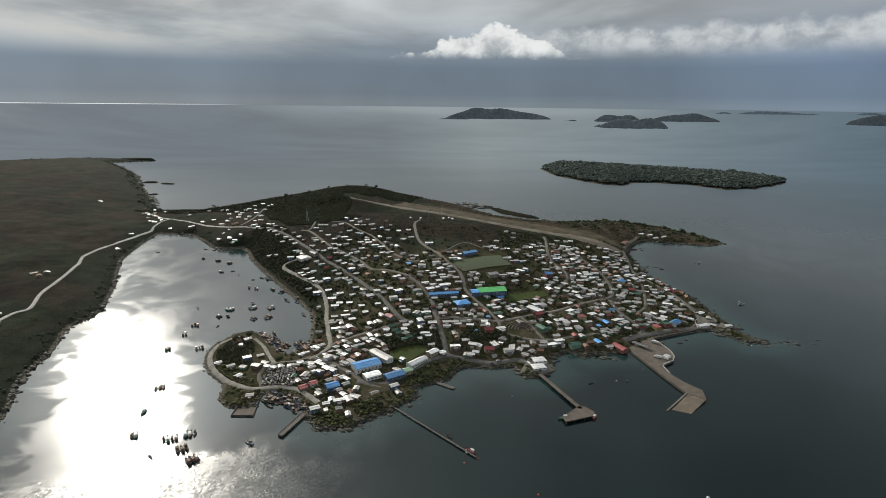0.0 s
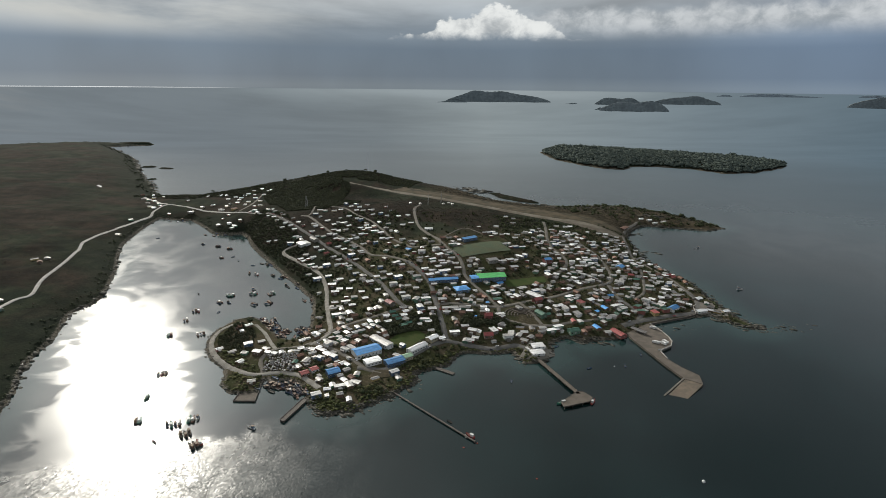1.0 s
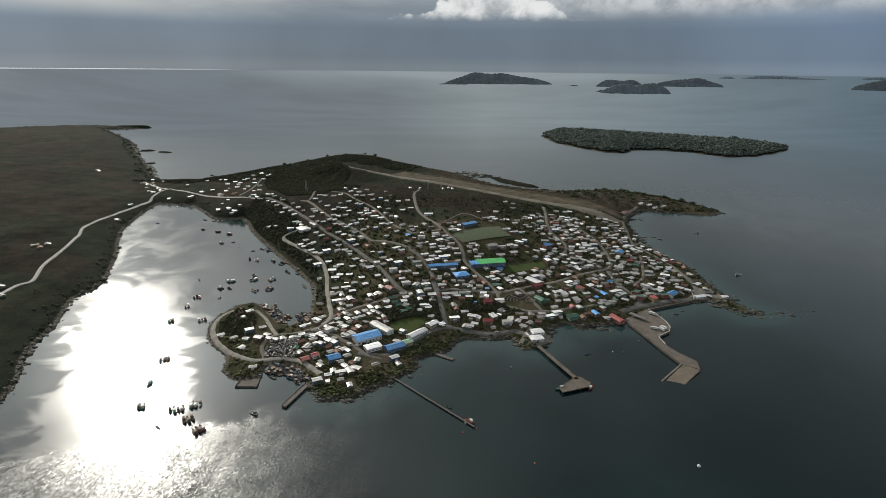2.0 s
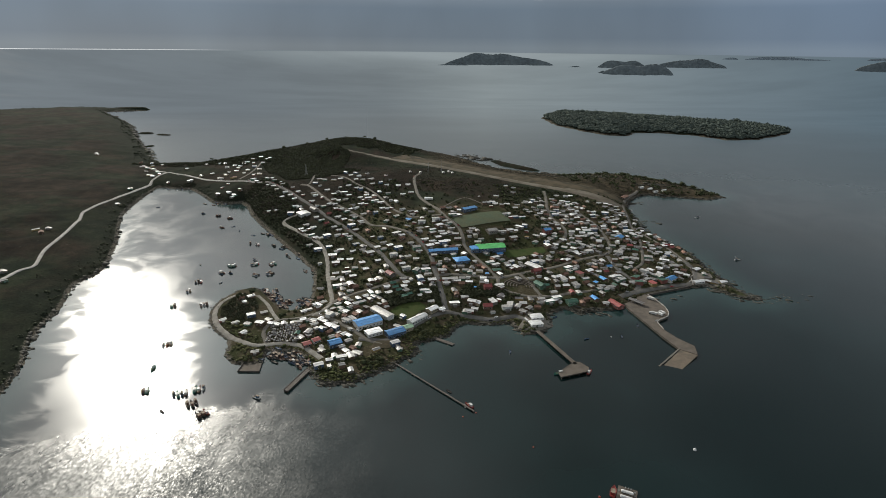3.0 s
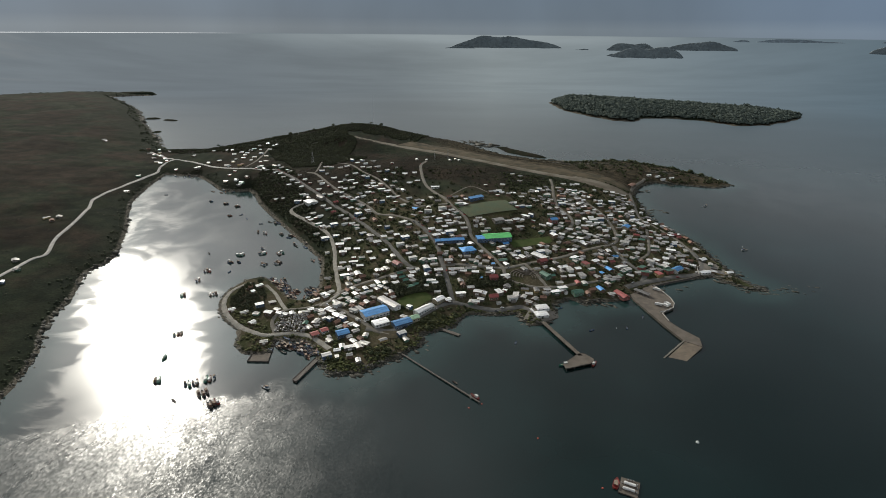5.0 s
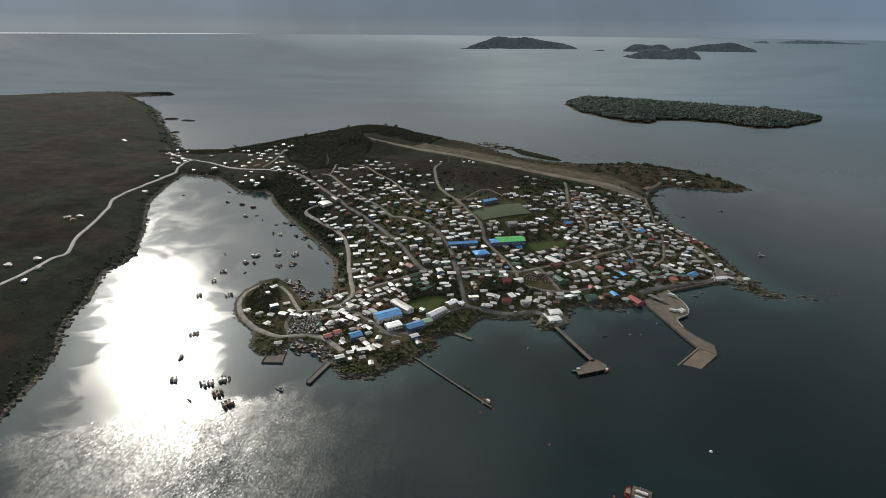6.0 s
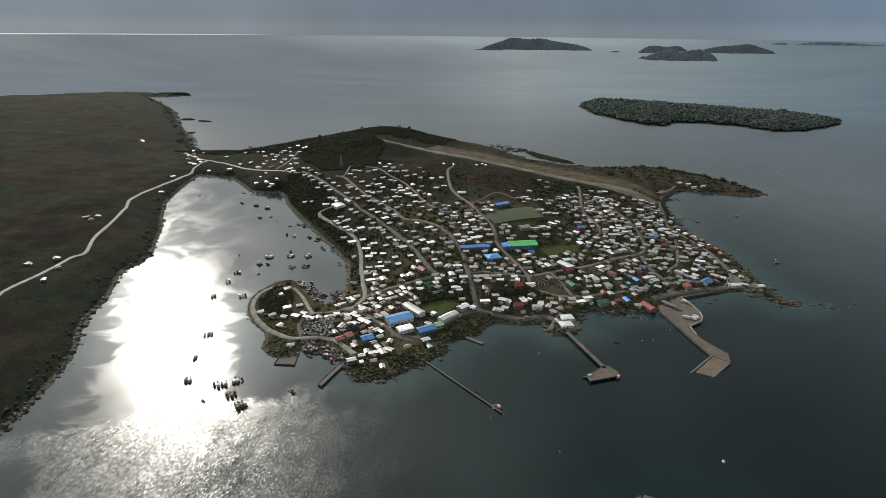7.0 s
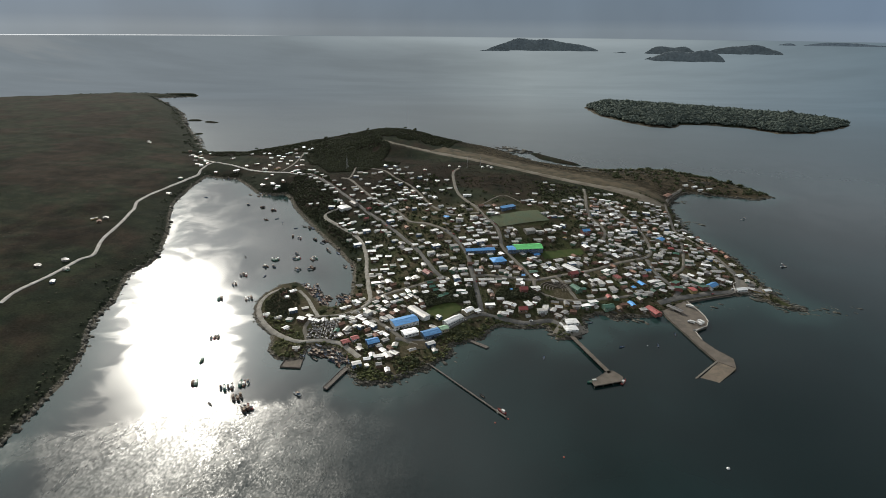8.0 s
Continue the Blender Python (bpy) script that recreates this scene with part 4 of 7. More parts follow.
def opening(name, root, mats, x, y, z, w, h, nx, ny):
    """A window or door: a proud surround, and in it the pane or leaf as a part of its own; (nx, ny) is the way it faces."""
    tx, ty = -ny, nx
    bm = bmesh.new()
    rings = []
    for grow, deep in ((0.13, -0.02), (0.13, 0.09), (0.0, 0.09), (0.0, -0.02)):
        u, lo, hi = w / 2 + grow, z - grow, z + h + grow
        rings.append([bm.verts.new((x + tx * a + nx * deep, y + ty * a + ny * deep, b)) for a, b in ((-u, lo), (u, lo), (u, hi), (-u, hi))])
    for p, q in zip(rings, rings[1:]):
        for i in range(4):
            j = (i + 1) % 4
            bm.faces.new((p[i], p[j], q[j], q[i]))
    ob = part(name, bm, mats[0], root)
    bm = bmesh.new()
    bm.faces.new([bm.verts.new((x + tx * a + nx * 0.03, y + ty * a + ny * 0.03, b)) for a, b in ((-w / 2, z), (w / 2, z), (w / 2, z + h), (-w / 2, z + h))])
    part("leaf" if name == "door" else "pane", bm, mats[1], ob)
    return ob


def gable_walls(bm, w, l, h, rise, lean=False):
    """Walls of a house, ridge along y; lean: one slope only."""
    x, y = w / 2, l / 2
    prof = [(-x, -1.2), (x, -1.2), (x, h), (-x, h + rise)] if lean else [(-x, -1.2), (x, -1.2), (x, h), (0, h + rise), (-x, h)]
    a = [bm.verts.new((px, -y, pz)) for px, pz in prof]
    b = [bm.verts.new((px, y, pz)) for px, pz in prof]
    bm.faces.new(a)
    bm.faces.new(b[::-1])
    for i in range(len(prof)):
        j = (i + 1) % len(prof)
        bm.faces.new((a[j], a[i], b[i], b[j]))


def gable_roof(bm, w, l, h, rise, over=0.45, lean=False, t=0.14):
    """Sheet roof with eaves and thickness, in one piece; the ridge runs along y."""
    x, y = w / 2, l / 2 + over
    if lean:
        k = rise / w
        top = [(x + over, h - k * over), (-x - over, h + rise + k * over)]
    else:
        k = rise / x
        top = [(x + over, h - k * over), (0.2, h + rise - 0.2 * k), (0.2, h + rise + 0.1), (-0.2, h + rise + 0.1), (-0.2, h + rise - 0.2 * k), (-x - over, h - k * over)]
    prof = [(a, b + t) for a, b in top] + [(a, b) for a, b in top[::-1] if lean or abs(a) > 0.3] if lean else [(a, b + t) for a, b in top] + [(top[-1][0], top[-1][1]), (0, h + rise), (top[0][0], top[0][1])]
    a = [bm.verts.new((px, -y, pz)) for px, pz in prof]
    b = [bm.verts.new((px, y, pz)) for px, pz in prof]
    bm.faces.new(a)
    bm.faces.new(b[::-1])
    for i in range(len(prof)):
        j = (i + 1) % len(prof)
        bm.faces.new((a[j], a[i], b[i], b[j]))
    bmesh.ops.recalc_face_normals(bm, faces=bm.faces)


def hip_roof(bm, w, l, h, rise, over=0.5):
    x, y = w / 2 + over, l / 2 + over
    r = max(y - x, 0.4)
    low = [bm.verts.new(p) for p in ((-x, -y, h - 0.2), (x, -y, h - 0.2), (x, y, h - 0.2), (-x, y, h - 0.2))]
    e = [bm.verts.new((v.co.x, v.co.y, h - 0.05)) for v in low]
    a, b = bm.verts.new((0, -r, h + rise)), bm.verts.new((0, r, h + rise))
    bm.faces.new(low[::-1])
    for i in range(4):
        bm.faces.new((low[i], low[(i + 1) % 4], e[(i + 1) % 4], e[i]))
    bm.faces.new((e[0], e[1], a))
    bm.faces.new((e[1], e[2], b, a))
    bm.faces.new((e[2], e[3], b))
    bm.faces.new((e[3], e[0], a, b))


def make_house(w, l, h, rise, kind, roof, wall, label, windows=4, chimney=True, name="house", category="house", group="houses of the town", annex=0):
    """A boarded house with a sheet roof, its door and windows, at the origin."""
    root = thing(name, label, category, group)
    bm = bmesh.new()
    if kind == "hip":
        box(bm, -w / 2, -l / 2, -1.2, w / 2, l / 2, h - 0.1)
    else:
        gable_walls(bm, w, l, h, rise, kind == "lean")
    part("wall", bm, WALLS[wall], root)
    bm = bmesh.new()
    if kind == "hip":
        hip_roof(bm, w, l, h, rise)
    else:
        gable_roof(bm, w, l, h, rise, lean=kind == "lean")
    part("roof", bm, ROOFS[roof], root)
    opening("door", root, [M_WHITE, WALLS["brown"]], w * 0.18, -l / 2, 0.1, 0.95, 2.0, 0, -1)
    spots = [(-w * 0.2, -l / 2, 0, -1), (w / 2, l * 0.2, 1, 0), (w / 2, -l * 0.22, 1, 0), (-w / 2, l * 0.15, -1, 0), (-w / 2, -l * 0.25, -1, 0), (0, l / 2, 0, 1)]
    for x, y, nx, ny in spots[:windows]:
        for z in ((1.0, 3.5) if h > 4 and (x, y) == spots[0][:2] else (1.0,)):
            opening("window", root, [M_WHITE, M_GLASS], x, y, z, 1.3, 1.1, nx, ny)
    if annex:
        aw, al, ah = w * 0.42, l * annex, h * 0.8 if h < 4 else 2.5
        side = 1 if annex > 0.5 else -1
        bm = bmesh.new()
        box(bm, side * w / 2, -al / 2, -1.2, side * (w / 2 + aw), al / 2, ah - 0.3) if side > 0 else box(bm, -w / 2 - aw, -al / 2, -1.2, -w / 2, al / 2, ah - 0.3)
        part("annex", bm, WALLS["grey"], root, "weathered grey lean-to")
        bm = bmesh.new()
        x0, x1 = side * w / 2, side * (w / 2 + aw + 0.3)
        low = [bm.verts.new(p) for p in ((x0, -al / 2 - 0.3, ah), (x1, -al / 2 - 0.3, ah - 0.5), (x1, al / 2 + 0.3, ah - 0.5), (x0, al / 2 + 0.3, ah))]
        top = [bm.verts.new((v.co.x, v.co.y, v.co.z + 0.1)) for v in low]
        bm.faces.new(low[::-1])
        bm.faces.new(top)
        for i in range(4):
            bm.faces.new((low[i], low[(i + 1) % 4], top[(i + 1) % 4], top[i]))
        bmesh.ops.recalc_face_normals(bm, faces=bm.faces)
        part("annex_roof", bm, ROOFS["dark" if roof in ("grey", "red") else "grey"], root)
    if chimney:
        bm = bmesh.new()
        tube(bm, (w * 0.22, l * 0.2, h), (w * 0.22, l * 0.2, h + rise + 0.9), 0.13)
        tube(bm, (w * 0.22, l * 0.2, h + rise + 0.95), (w * 0.22, l * 0.2, h + rise + 1.15), 0.24, 0.06)
        part("chimney", bm, M_STEEL, root)
    return root


ROOF_WORDS = {"white": "pale zinc", "grey": "grey zinc", "dark": "weathered dark zinc", "rust": "rusty brown sheet", "red": "red sheet",
              "blue": "blue sheet", "yellow": "mustard yellow sheet", "green": "green sheet", "lime": "bright green sheet"}
TAKEN = []          # (x, y, radius) of what stands in the town


def ground_pose(x, y, turn, reach=3.5, up=0.0):
    zs = land(np.array([x, x - reach, x + reach, x, x]), np.array([y, y, y, y - reach, y + reach]))
    return Matrix.Translation((x, y, float(np.mean(zs)) + up)) @ Matrix.Rotation(turn, 4, "Z")


def big_building(label, x, y, turn, w, l, h, rise, kind, roof, wall, name="building", category="building", windows=0):
    """A long public building, with a row of windows along both sides."""
    root = make_house(w, l, h, rise, kind, roof, wall, label, 0, False, name, category, "large buildings")
    n = windows or max(int(l / 4), 2)
    for i in range(n):
        for s in (-1, 1):
            for z in ((1.1, 4.2) if h > 5.5 else (1.1,)):
                opening("window", root, [M_WHITE, M_GLASS], s * w / 2, -l / 2 + (i + 0.5) * l / n, z, 1.8, 1.25, s, 0)
    root.matrix_basis = ground_pose(x, y, radians(turn), min(w, l) / 2)
    c, s = math.cos(radians(turn)), math.sin(radians(turn))
    for k in np.arange(-l / 2 + w / 3, l / 2, w / 2):
        TAKEN.append((x - s * k, y + c * k, w / 2 + 1))
    return root


big_building("school with a large bright blue sheet roof", -81.9, 560.3, -58, 17, 30, 5, 2, "gable", "blue", "white", "school", "school")
big_building("long white-roofed hall beside the blue-roofed school", -67.6, 581.1, 45, 10, 32.5, 4.5, 1.0, "gable", "grey", "white", "school_hall", "hall")
big_building("white flat-roofed school wing", -72.8, 540.8, -58, 11.2, 17.5, 4, 1, "gable", "white", "white", "school_wing", "building")
big_building("two-storey hall with a blue sheet roof", -48.6, 542.2, -58, 12, 21.2, 5, 1.6, "gable", "blue", "blue", "hall", "hall")
big_building("small green-roofed annex beside the blue hall", -35, 554.3, -58, 8.8, 10, 4, 1.5, "gable", "mint", "cream", "annex", "building")
big_building("sports hall with a bright green barrel roof", 74.1, 764.4, -78, 20, 42.5, 6, 3, "gable", "lime", "blue", "sports_hall", "hall")
big_building("blue entrance wing of the sports hall", 49.4, 754, -78, 15, 11.2, 5, 1, "gable", "blue", "blue", "sports_hall_wing", "building")
big_building("long school block with a dark blue roof", 3.9, 739.7, -78, 10, 42.5, 4, 1.6, "gable", "blue", "blue", "school_block", "school")
big_building("school block with a light blue hipped roof", 29.9, 716.3, -70, 16.2, 20, 4, 2.5, "hip", "blue", "blue", "school_block", "school")
big_building("warehouse with a big clean white roof", -244.4, 925.6, 40, 18.8, 20, 4.5, 1.2, "gable", "white", "white", "warehouse", "warehouse")
big_building("dark-roofed shed behind the white warehouse", -228.8, 938.6, 40, 8.8, 20, 4, 1.2, "gable", "dark", "grey", "shed", "shed")
big_building("blue covered stand along the football pitch", 47, 873, -56, 7.5, 27, 4.5, 1.2, "lean", "blue", "blue", "grandstand", "grandstand")
big_building("boarded house with a bright blue roof near the shore", 325, 705.9, -50, 9.9, 16.5, 4, 2, "gable", "blue", "white", "house", "house")
big_building("red-roofed boathouse on the quay's edge", 224.9, 627.9, 25, 9.4, 20, 3.5, 2, "gable", "red", "red", "boathouse", "boathouse")
big_building("boarded house with a blue roof up the slope", 292.5, 845, -40, 11, 13.2, 4, 2, "gable", "blue", "cream", "house", "house")
big_building("two-storey blue and red house", 170.3, 832, -70, 9.9, 12.1, 6.5, 2, "gable", "blue", "red", "house", "house")
big_building("house with a strong blue roof near the point", -111.8, 518.7, -60, 11, 13.2, 4.5, 2, "gable", "blue", "blue", "house", "house")
big_building("house with a dull red roof near the point", -143, 520, -55, 8.0, 8.5, 3.2, 1.2, "gable", "red", "brown", "house", "house")
big_building("house with a red roof beside its twin", -133.9, 526.5, -55, 8.0, 8.0, 3.2, 1.2, "gable", "red", "white", "house", "house")
big_building("white-roofed market kiosk on the pier's head", 117, 587.6, -76, 11.2, 15.2, 2.6, 0.8, "hip", "white", "white", "kiosk", "kiosk")
big_building("white-roofed kiosk with a raised lantern", 114.4, 573.3, -76, 11.2, 15, 2.6, 0.8, "hip", "white", "white", "kiosk", "kiosk")
big_building("two-storey house with a dark red roof", 62.4, 644.8, -80, 8.8, 9.9, 5.5, 2.4, "gable", "red", "red", "house", "house")
big_building("house with a dark red roof above the shore", 59.8, 605.8, -80, 8.8, 11, 4, 2.4, "gable", "red", "brown", "house", "house")
big_building("house with a crimson roof", 133.9, 699.4, -60, 8.8, 12.1, 4.5, 2.2, "gable", "red", "red", "house", "house")
big_building("house with a faded red roof beside the main street", -66.3, 673.4, 40, 8.8, 13.2, 4.5, 2, "gable", "red", "grey", "house", "house")
big_building("low white building alone on the heath", -23.4, 946.4, -85, 6.6, 14.3, 3.2, 1, "gable", "white", "white", "house", "house")
big_building("passenger building with a brick-red roof by the airstrip", 390, 1133.6, -40, 11.2, 25, 3.5, 1.8, "gable", "rust", "brown", "terminal", "building")
big_building("long double workshop with pale roofs", 132.6, 713.7, 40, 11.2, 25, 4.5, 1.8, "gable", "white", "grey", "workshop", "workshop")
big_building("house with a sea-green roof by the shore", 169, 629.2, -70, 9.9, 13.2, 4, 2, "gable", "green", "green", "house", "house")
big_building("green-roofed house on the slope", 132.6, 661.7, 30, 8.8, 15.4, 4.5, 2, "gable", "green", "green", "house", "house")
big_building("long white-roofed fish store along the waterfront", -25, 572, -42, 9, 26, 4, 1.6, "gable", "white", "white", "fish_store", "store")
big_building("white-roofed store beside the waterfront road", -8, 594, -42, 9, 14, 4, 1.6, "gable", "white", "cream", "store", "store")
big_building("white-roofed shed on the gravel tip", 363, 703, -75, 7, 15, 3, 1.2, "gable", "white", "white", "shed", "shed")
big_building("small white-roofed hut on the rocky tip", 397, 703, -75, 6, 10, 3, 1, "gable", "white", "cream", "hut", "hut", 2)
big_building("white-roofed shed beside the shore road", 377, 744, -60, 7, 11, 3.2, 1.2, "gable", "white", "grey", "shed", "shed")
big_building("grey-roofed workshop above the pitch", 80, 812, -66, 12, 16, 4.5, 1.6, "gable", "grey", "grey", "workshop", "workshop")
for x, y in ((-48, 1163), (2, 1172), (14, 1188), (22, 1176), (-70, 1168)):
    big_building("small white-roofed hut near the radio masts", x, y, 15, 5, 7, 2.6, 1, "gable", "white", "grey", "hut", "hut", 2)
for k, (x, y) in enumerate(((457.6, 1224.6), (475.8, 1219.4), (483.6, 1203.8), (504.4, 1209))):
    big_building("white-roofed hut on the narrow spit", x, y, -70, 6, 10.5, 2.6, 0.8, "gable", "white", "white", "hut", "hut", 3)

# kinds of house: width, length, eaves, rise, form, roof, wall, share
rnd = random.Random(7)
SHAPES = [(6, 8.6, 2.5, 0.9, "gable"), (6, 7.5, 4.2, 1.0, "gable"), (6.5, 9.6, 2.5, 0.8, "gable"), (5.7, 8, 2.5, 0.6, "lean"), (7, 8.6, 2.5, 0.9, "gable"), (5.4, 10.5, 2.4, 0.7, "gable"),
          (4.4, 5.8, 2.1, 0.5, "lean"), (6.5, 7.5, 2.6, 1.1, "hip")]
WALL_SHARE = ["grey", "brown", "cream", "grey", "brown", "white", "brown", "grey", "blue", "green", "red", "yellow"]
KINDS = {}          # by roof and size: low, or large
for i in range(52):
    roof = ("white", "grey", "white", "dark", "white", "grey", "white", "rust", "white", "grey", "red", "blue", "white", "green", "yellow")[i % 15]
    large = i % 3 == 1
    w, l, h, rise, form = SHAPES[(i * 3 + i // 8) % 7]
    if large:
        w, l, h = (7.5, 13, 3.0) if i % 2 else (8, 11.5, 4.4)
    wall = WALL_SHARE[(i * 5 + i // 12) % len(WALL_SHARE)]
    words = f"{'two-storey' if h > 4 else 'long' if large else 'small' if w < 5 else 'low'} {wall} wooden house with a {ROOF_WORDS[roof]} roof"
    k = make_house(w, l, h, rise, form, roof, wall, words, 3, w > 5, annex=(0, 0.45, 0, 0.6, 0.35)[i % 5])
    KINDS.setdefault((roof, large), []).append(k)
for roof in ("dark", "grey", "rust", "red", "blue", "green", "yellow", "white"):
    for large in (False, True):
        if (roof, large) not in KINDS:
            KINDS[roof, large] = [make_house(7.5 if large else 6.3, 12 if large else 8.5, 3.2, 1.5, "gable", roof, "brown", f"{'long' if large else 'low'} brown wooden house with a {ROOF_WORDS[roof]} roof", 3)]


def inside(x, y, corners):
    hit = False
    for (ax, ay), (bx, by) in zip(corners, corners[1:] + corners[:1]):
        if (ay > y) != (by > y) and x < ax + (y - ay) * (bx - ax) / (by - ay):
            hit = not hit
    return hit


KEEP_FREE = [
    [(-70, 512), (-28, 548), (4, 588), (70, 582), (104, 572), (104, 535), (0, 525), (-40, 492)],
    [(13, 838.5), (33.8, 806), (130, 851.5), (111.8, 903.5)], [(-67.6, 585), (-39, 564.2), (-7.8, 600.6), (-35.1, 626.6)], [(91, 741), (163.8, 764.4), (161.2, 793), (88.4, 769.6)],
    [(-72.8, 621.4), (-2.6, 650), (-1.3, 616.2), (-62.4, 595.4)], [(23.4, 642.2), (80.6, 655.2), (87.1, 637), (35.1, 624)], [(78, 676), (80.6, 643.5), (130, 637), (124.8, 669.5)],
    [(-195, 556.4), (-189.8, 525.2), (-150.8, 526.5), (-158.6, 559)], [(-91, 509.6), (-49.4, 509.6), (-26, 539.5), (-78, 535.6)], [(-286, 650), (-273, 559), (-214.5, 533), (-208, 611), (-240.5, 650)],
    [(-78, 910), (-58.5, 1118), (78, 1040), (130, 949), (78, 897), (-13, 884)], [(208, 676), (312, 682.5), (299, 611), (234, 611)], [(-240.5, 520), (-247, 481), (-169, 481), (-175.5, 517.4)],
]
SPOTS = []


TAKEN_AT = np.array(TAKEN)
PLOT = np.full((4000, 2), 1e6)


def settle(roof, large, spots):
    """Houses of one kind of roof, each turned to the street that it stands on."""
    for x, y in spots:
        if (np.hypot(TAKEN_AT[:, 0] - x, TAKEN_AT[:, 1] - y) - TAKEN_AT[:, 2]).min() < (3.0 if large else 1.5):
            continue
        near = np.hypot(STREET_POINTS[:, 0] - x, STREET_POINTS[:, 1] - y)
        j = min(max(int(near.argmin()), 1), len(STREET_POINTS) - 2)
        d = STREET_POINTS[j + 1] - STREET_POINTS[j - 1]
        turn = math.atan2(d[1], d[0]) if np.hypot(*d) < 20 else 0.4
        if abs(math.cos(turn)) < 0.7 or place_rng.random() < 0.42:          # most stand broadside to the bay
            turn += math.pi / 2
        PLOT[len(SPOTS)] = x, y
        SPOTS.append((x, y, turn + math.pi / 2 + place_rng.uniform(-0.1, 0.1), roof if roof != "white" else place_rng.choice(("white", "white", "white", "white", "white", "grey", "grey")), large))


place_rng = random.Random(3)
settle("white", False, [(-366, 1118), (-374, 1167), (-340, 1118), (-330, 1102), (-351, 1102), (-334, 1072), (-297, 1054), (-281, 1031), (-265, 1010), (-309, 1042), (-310, 1020), (-293, 1020), (-280, 998), (-269, 964), (-254, 947), (-323, 977), (-306, 968), (-261, 958), (-246, 1012), (-240, 1001), (-224, 987), (-241, 975), (-226, 953), (-214, 947), (-205, 955), (-194, 951), (-189, 932), (-206, 892), (-218, 906), (-178, 897), (-166, 884), (-178, 928), (-166, 916), (-256, 1075), (-242, 1054), (-254, 1104), (-222, 1024), (-205, 1000), (-199, 1013), (-175, 989)])
settle("white", False, [(-177, 970), (-200, 973), (-190, 967), (-199, 1036), (-184, 1045), (-166, 1028), (-156, 1017), (-141, 985), (-151, 974), (-143, 962), (-135, 941), (-145, 944), (-151, 928), (-161, 924), (-134, 897), (-113, 896), (-147, 887), (-135, 868), (-138, 837), (-95, 912), (-87, 913), (-75, 872), (-89, 890), (-209, 1159), (-194, 1128), (-187, 1157), (-175, 1122), (-176, 1088), (-162, 1085), (-162, 1144), (-138, 1051), (-122, 1055), (-109, 1041), (-119, 1122), (-106, 1084), (-85, 1036), (-67, 1042), (-72, 980), (-58, 989), (-222, 1090)])
settle("white", False, [(-210, 1098), (-241, 1096), (-231, 884), (-237, 873), (-222, 867), (-215, 870), (-230, 863), (-204, 833), (-193, 827), (-213, 845), (-166, 828), (-154, 825), (-145, 815), (-178, 859), (-167, 845), (-106, 802), (-93, 793), (-60, 794), (-89, 822), (68, 966), (101, 983), (142, 1060), (137, 1023), (127, 1071), (74, 913), (81, 925), (90, 934), (94, 923), (85, 902), (115, 931), (135, 938), (128, 916), (151, 958), (147, 915), (106, 873), (115, 865), (123, 870), (135, 874), (117, 823), (-11, 830)])
settle("white", False, [(-31, 845), (-43, 835), (-22, 813), (-13, 805), (1, 798), (-4, 781), (4, 791), (-24, 775), (-12, 769), (-45, 765), (-87, 776), (-76, 764), (-95, 763), (-33, 812), (169, 978), (152, 908), (171, 908), (111, 877), (136, 842), (137, 826), (163, 822), (206, 942), (222, 1027), (208, 1001), (240, 1029), (250, 1033), (227, 995), (236, 993), (249, 991), (250, 968), (243, 947), (258, 965), (279, 1010), (276, 955), (270, 938), (301, 1010), (315, 1014), (309, 995), (324, 1014), (335, 1013)])
settle("white", False, [(331, 993), (316, 980), (308, 945), (295, 934), (255, 906), (239, 896), (240, 871), (214, 848), (232, 850), (277, 889), (255, 854), (254, 843), (276, 879), (301, 925), (303, 914), (293, 871), (285, 853), (326, 927), (318, 898), (316, 885), (322, 852), (230, 834), (220, 831), (253, 824), (309, 856), (333, 841), (338, 840), (339, 827), (337, 814), (324, 815), (271, 762), (193, 812), (164, 796), (178, 792), (190, 784), (204, 783), (203, 770), (207, 764), (139, 752), (178, 741)])
settle("white", False, [(185, 741), (95, 722), (102, 726), (96, 714), (100, 706), (39, 659), (58, 670), (62, 661), (56, 656), (123, 678), (157, 685), (163, 688), (168, 665), (180, 684), (199, 685), (189, 711), (223, 710), (202, 666), (130, 631), (154, 631), (147, 632), (128, 624), (105, 616), (75, 621), (44, 602), (38, 598), (48, 613), (271, 809), (323, 885), (349, 821), (342, 801), (363, 835), (382, 850), (358, 804), (352, 792), (329, 756), (260, 738), (321, 740), (305, 732), (300, 723)])
settle("white", False, [(251, 679), (-255, 573), (-220, 543), (-244, 616), (-242, 634), (-211, 589), (-199, 569), (-194, 561), (-194, 504), (-186, 559), (-179, 561), (-170, 563), (-163, 565), (-159, 570), (-145, 567), (-139, 570), (-133, 565), (-132, 548), (-122, 580), (-119, 595), (-112, 605), (-111, 586), (-112, 541), (-105, 537), (-100, 535), (-100, 548), (-124, 508), (-112, 489), (-108, 496), (-97, 478), (-110, 478), (-144, 680), (-117, 588), (-87, 472), (-77, 627), (-87, 630), (-68, 642), (-46, 643), (-14, 630), (-24, 623)])
settle("white", False, [(-42, 575), (3, 597), (-95, 608), (-101, 617), (-102, 605), (-209, 812), (-173, 792), (-178, 747), (-152, 774), (-142, 806), (-130, 785), (-131, 761), (-131, 735), (-146, 741), (-131, 708), (-145, 698), (-118, 680), (-111, 718), (-103, 696), (-31, 738), (-34, 715), (-2, 701), (0, 709), (-9, 727), (-3, 735), (-13, 795), (-4, 761), (10, 771), (19, 699), (24, 686), (-48, 661), (-44, 652), (-38, 660), (-91, 661), (-64, 627), (-22, 655), (-25, 648), (8, 663), (9, 654), (23, 660)])
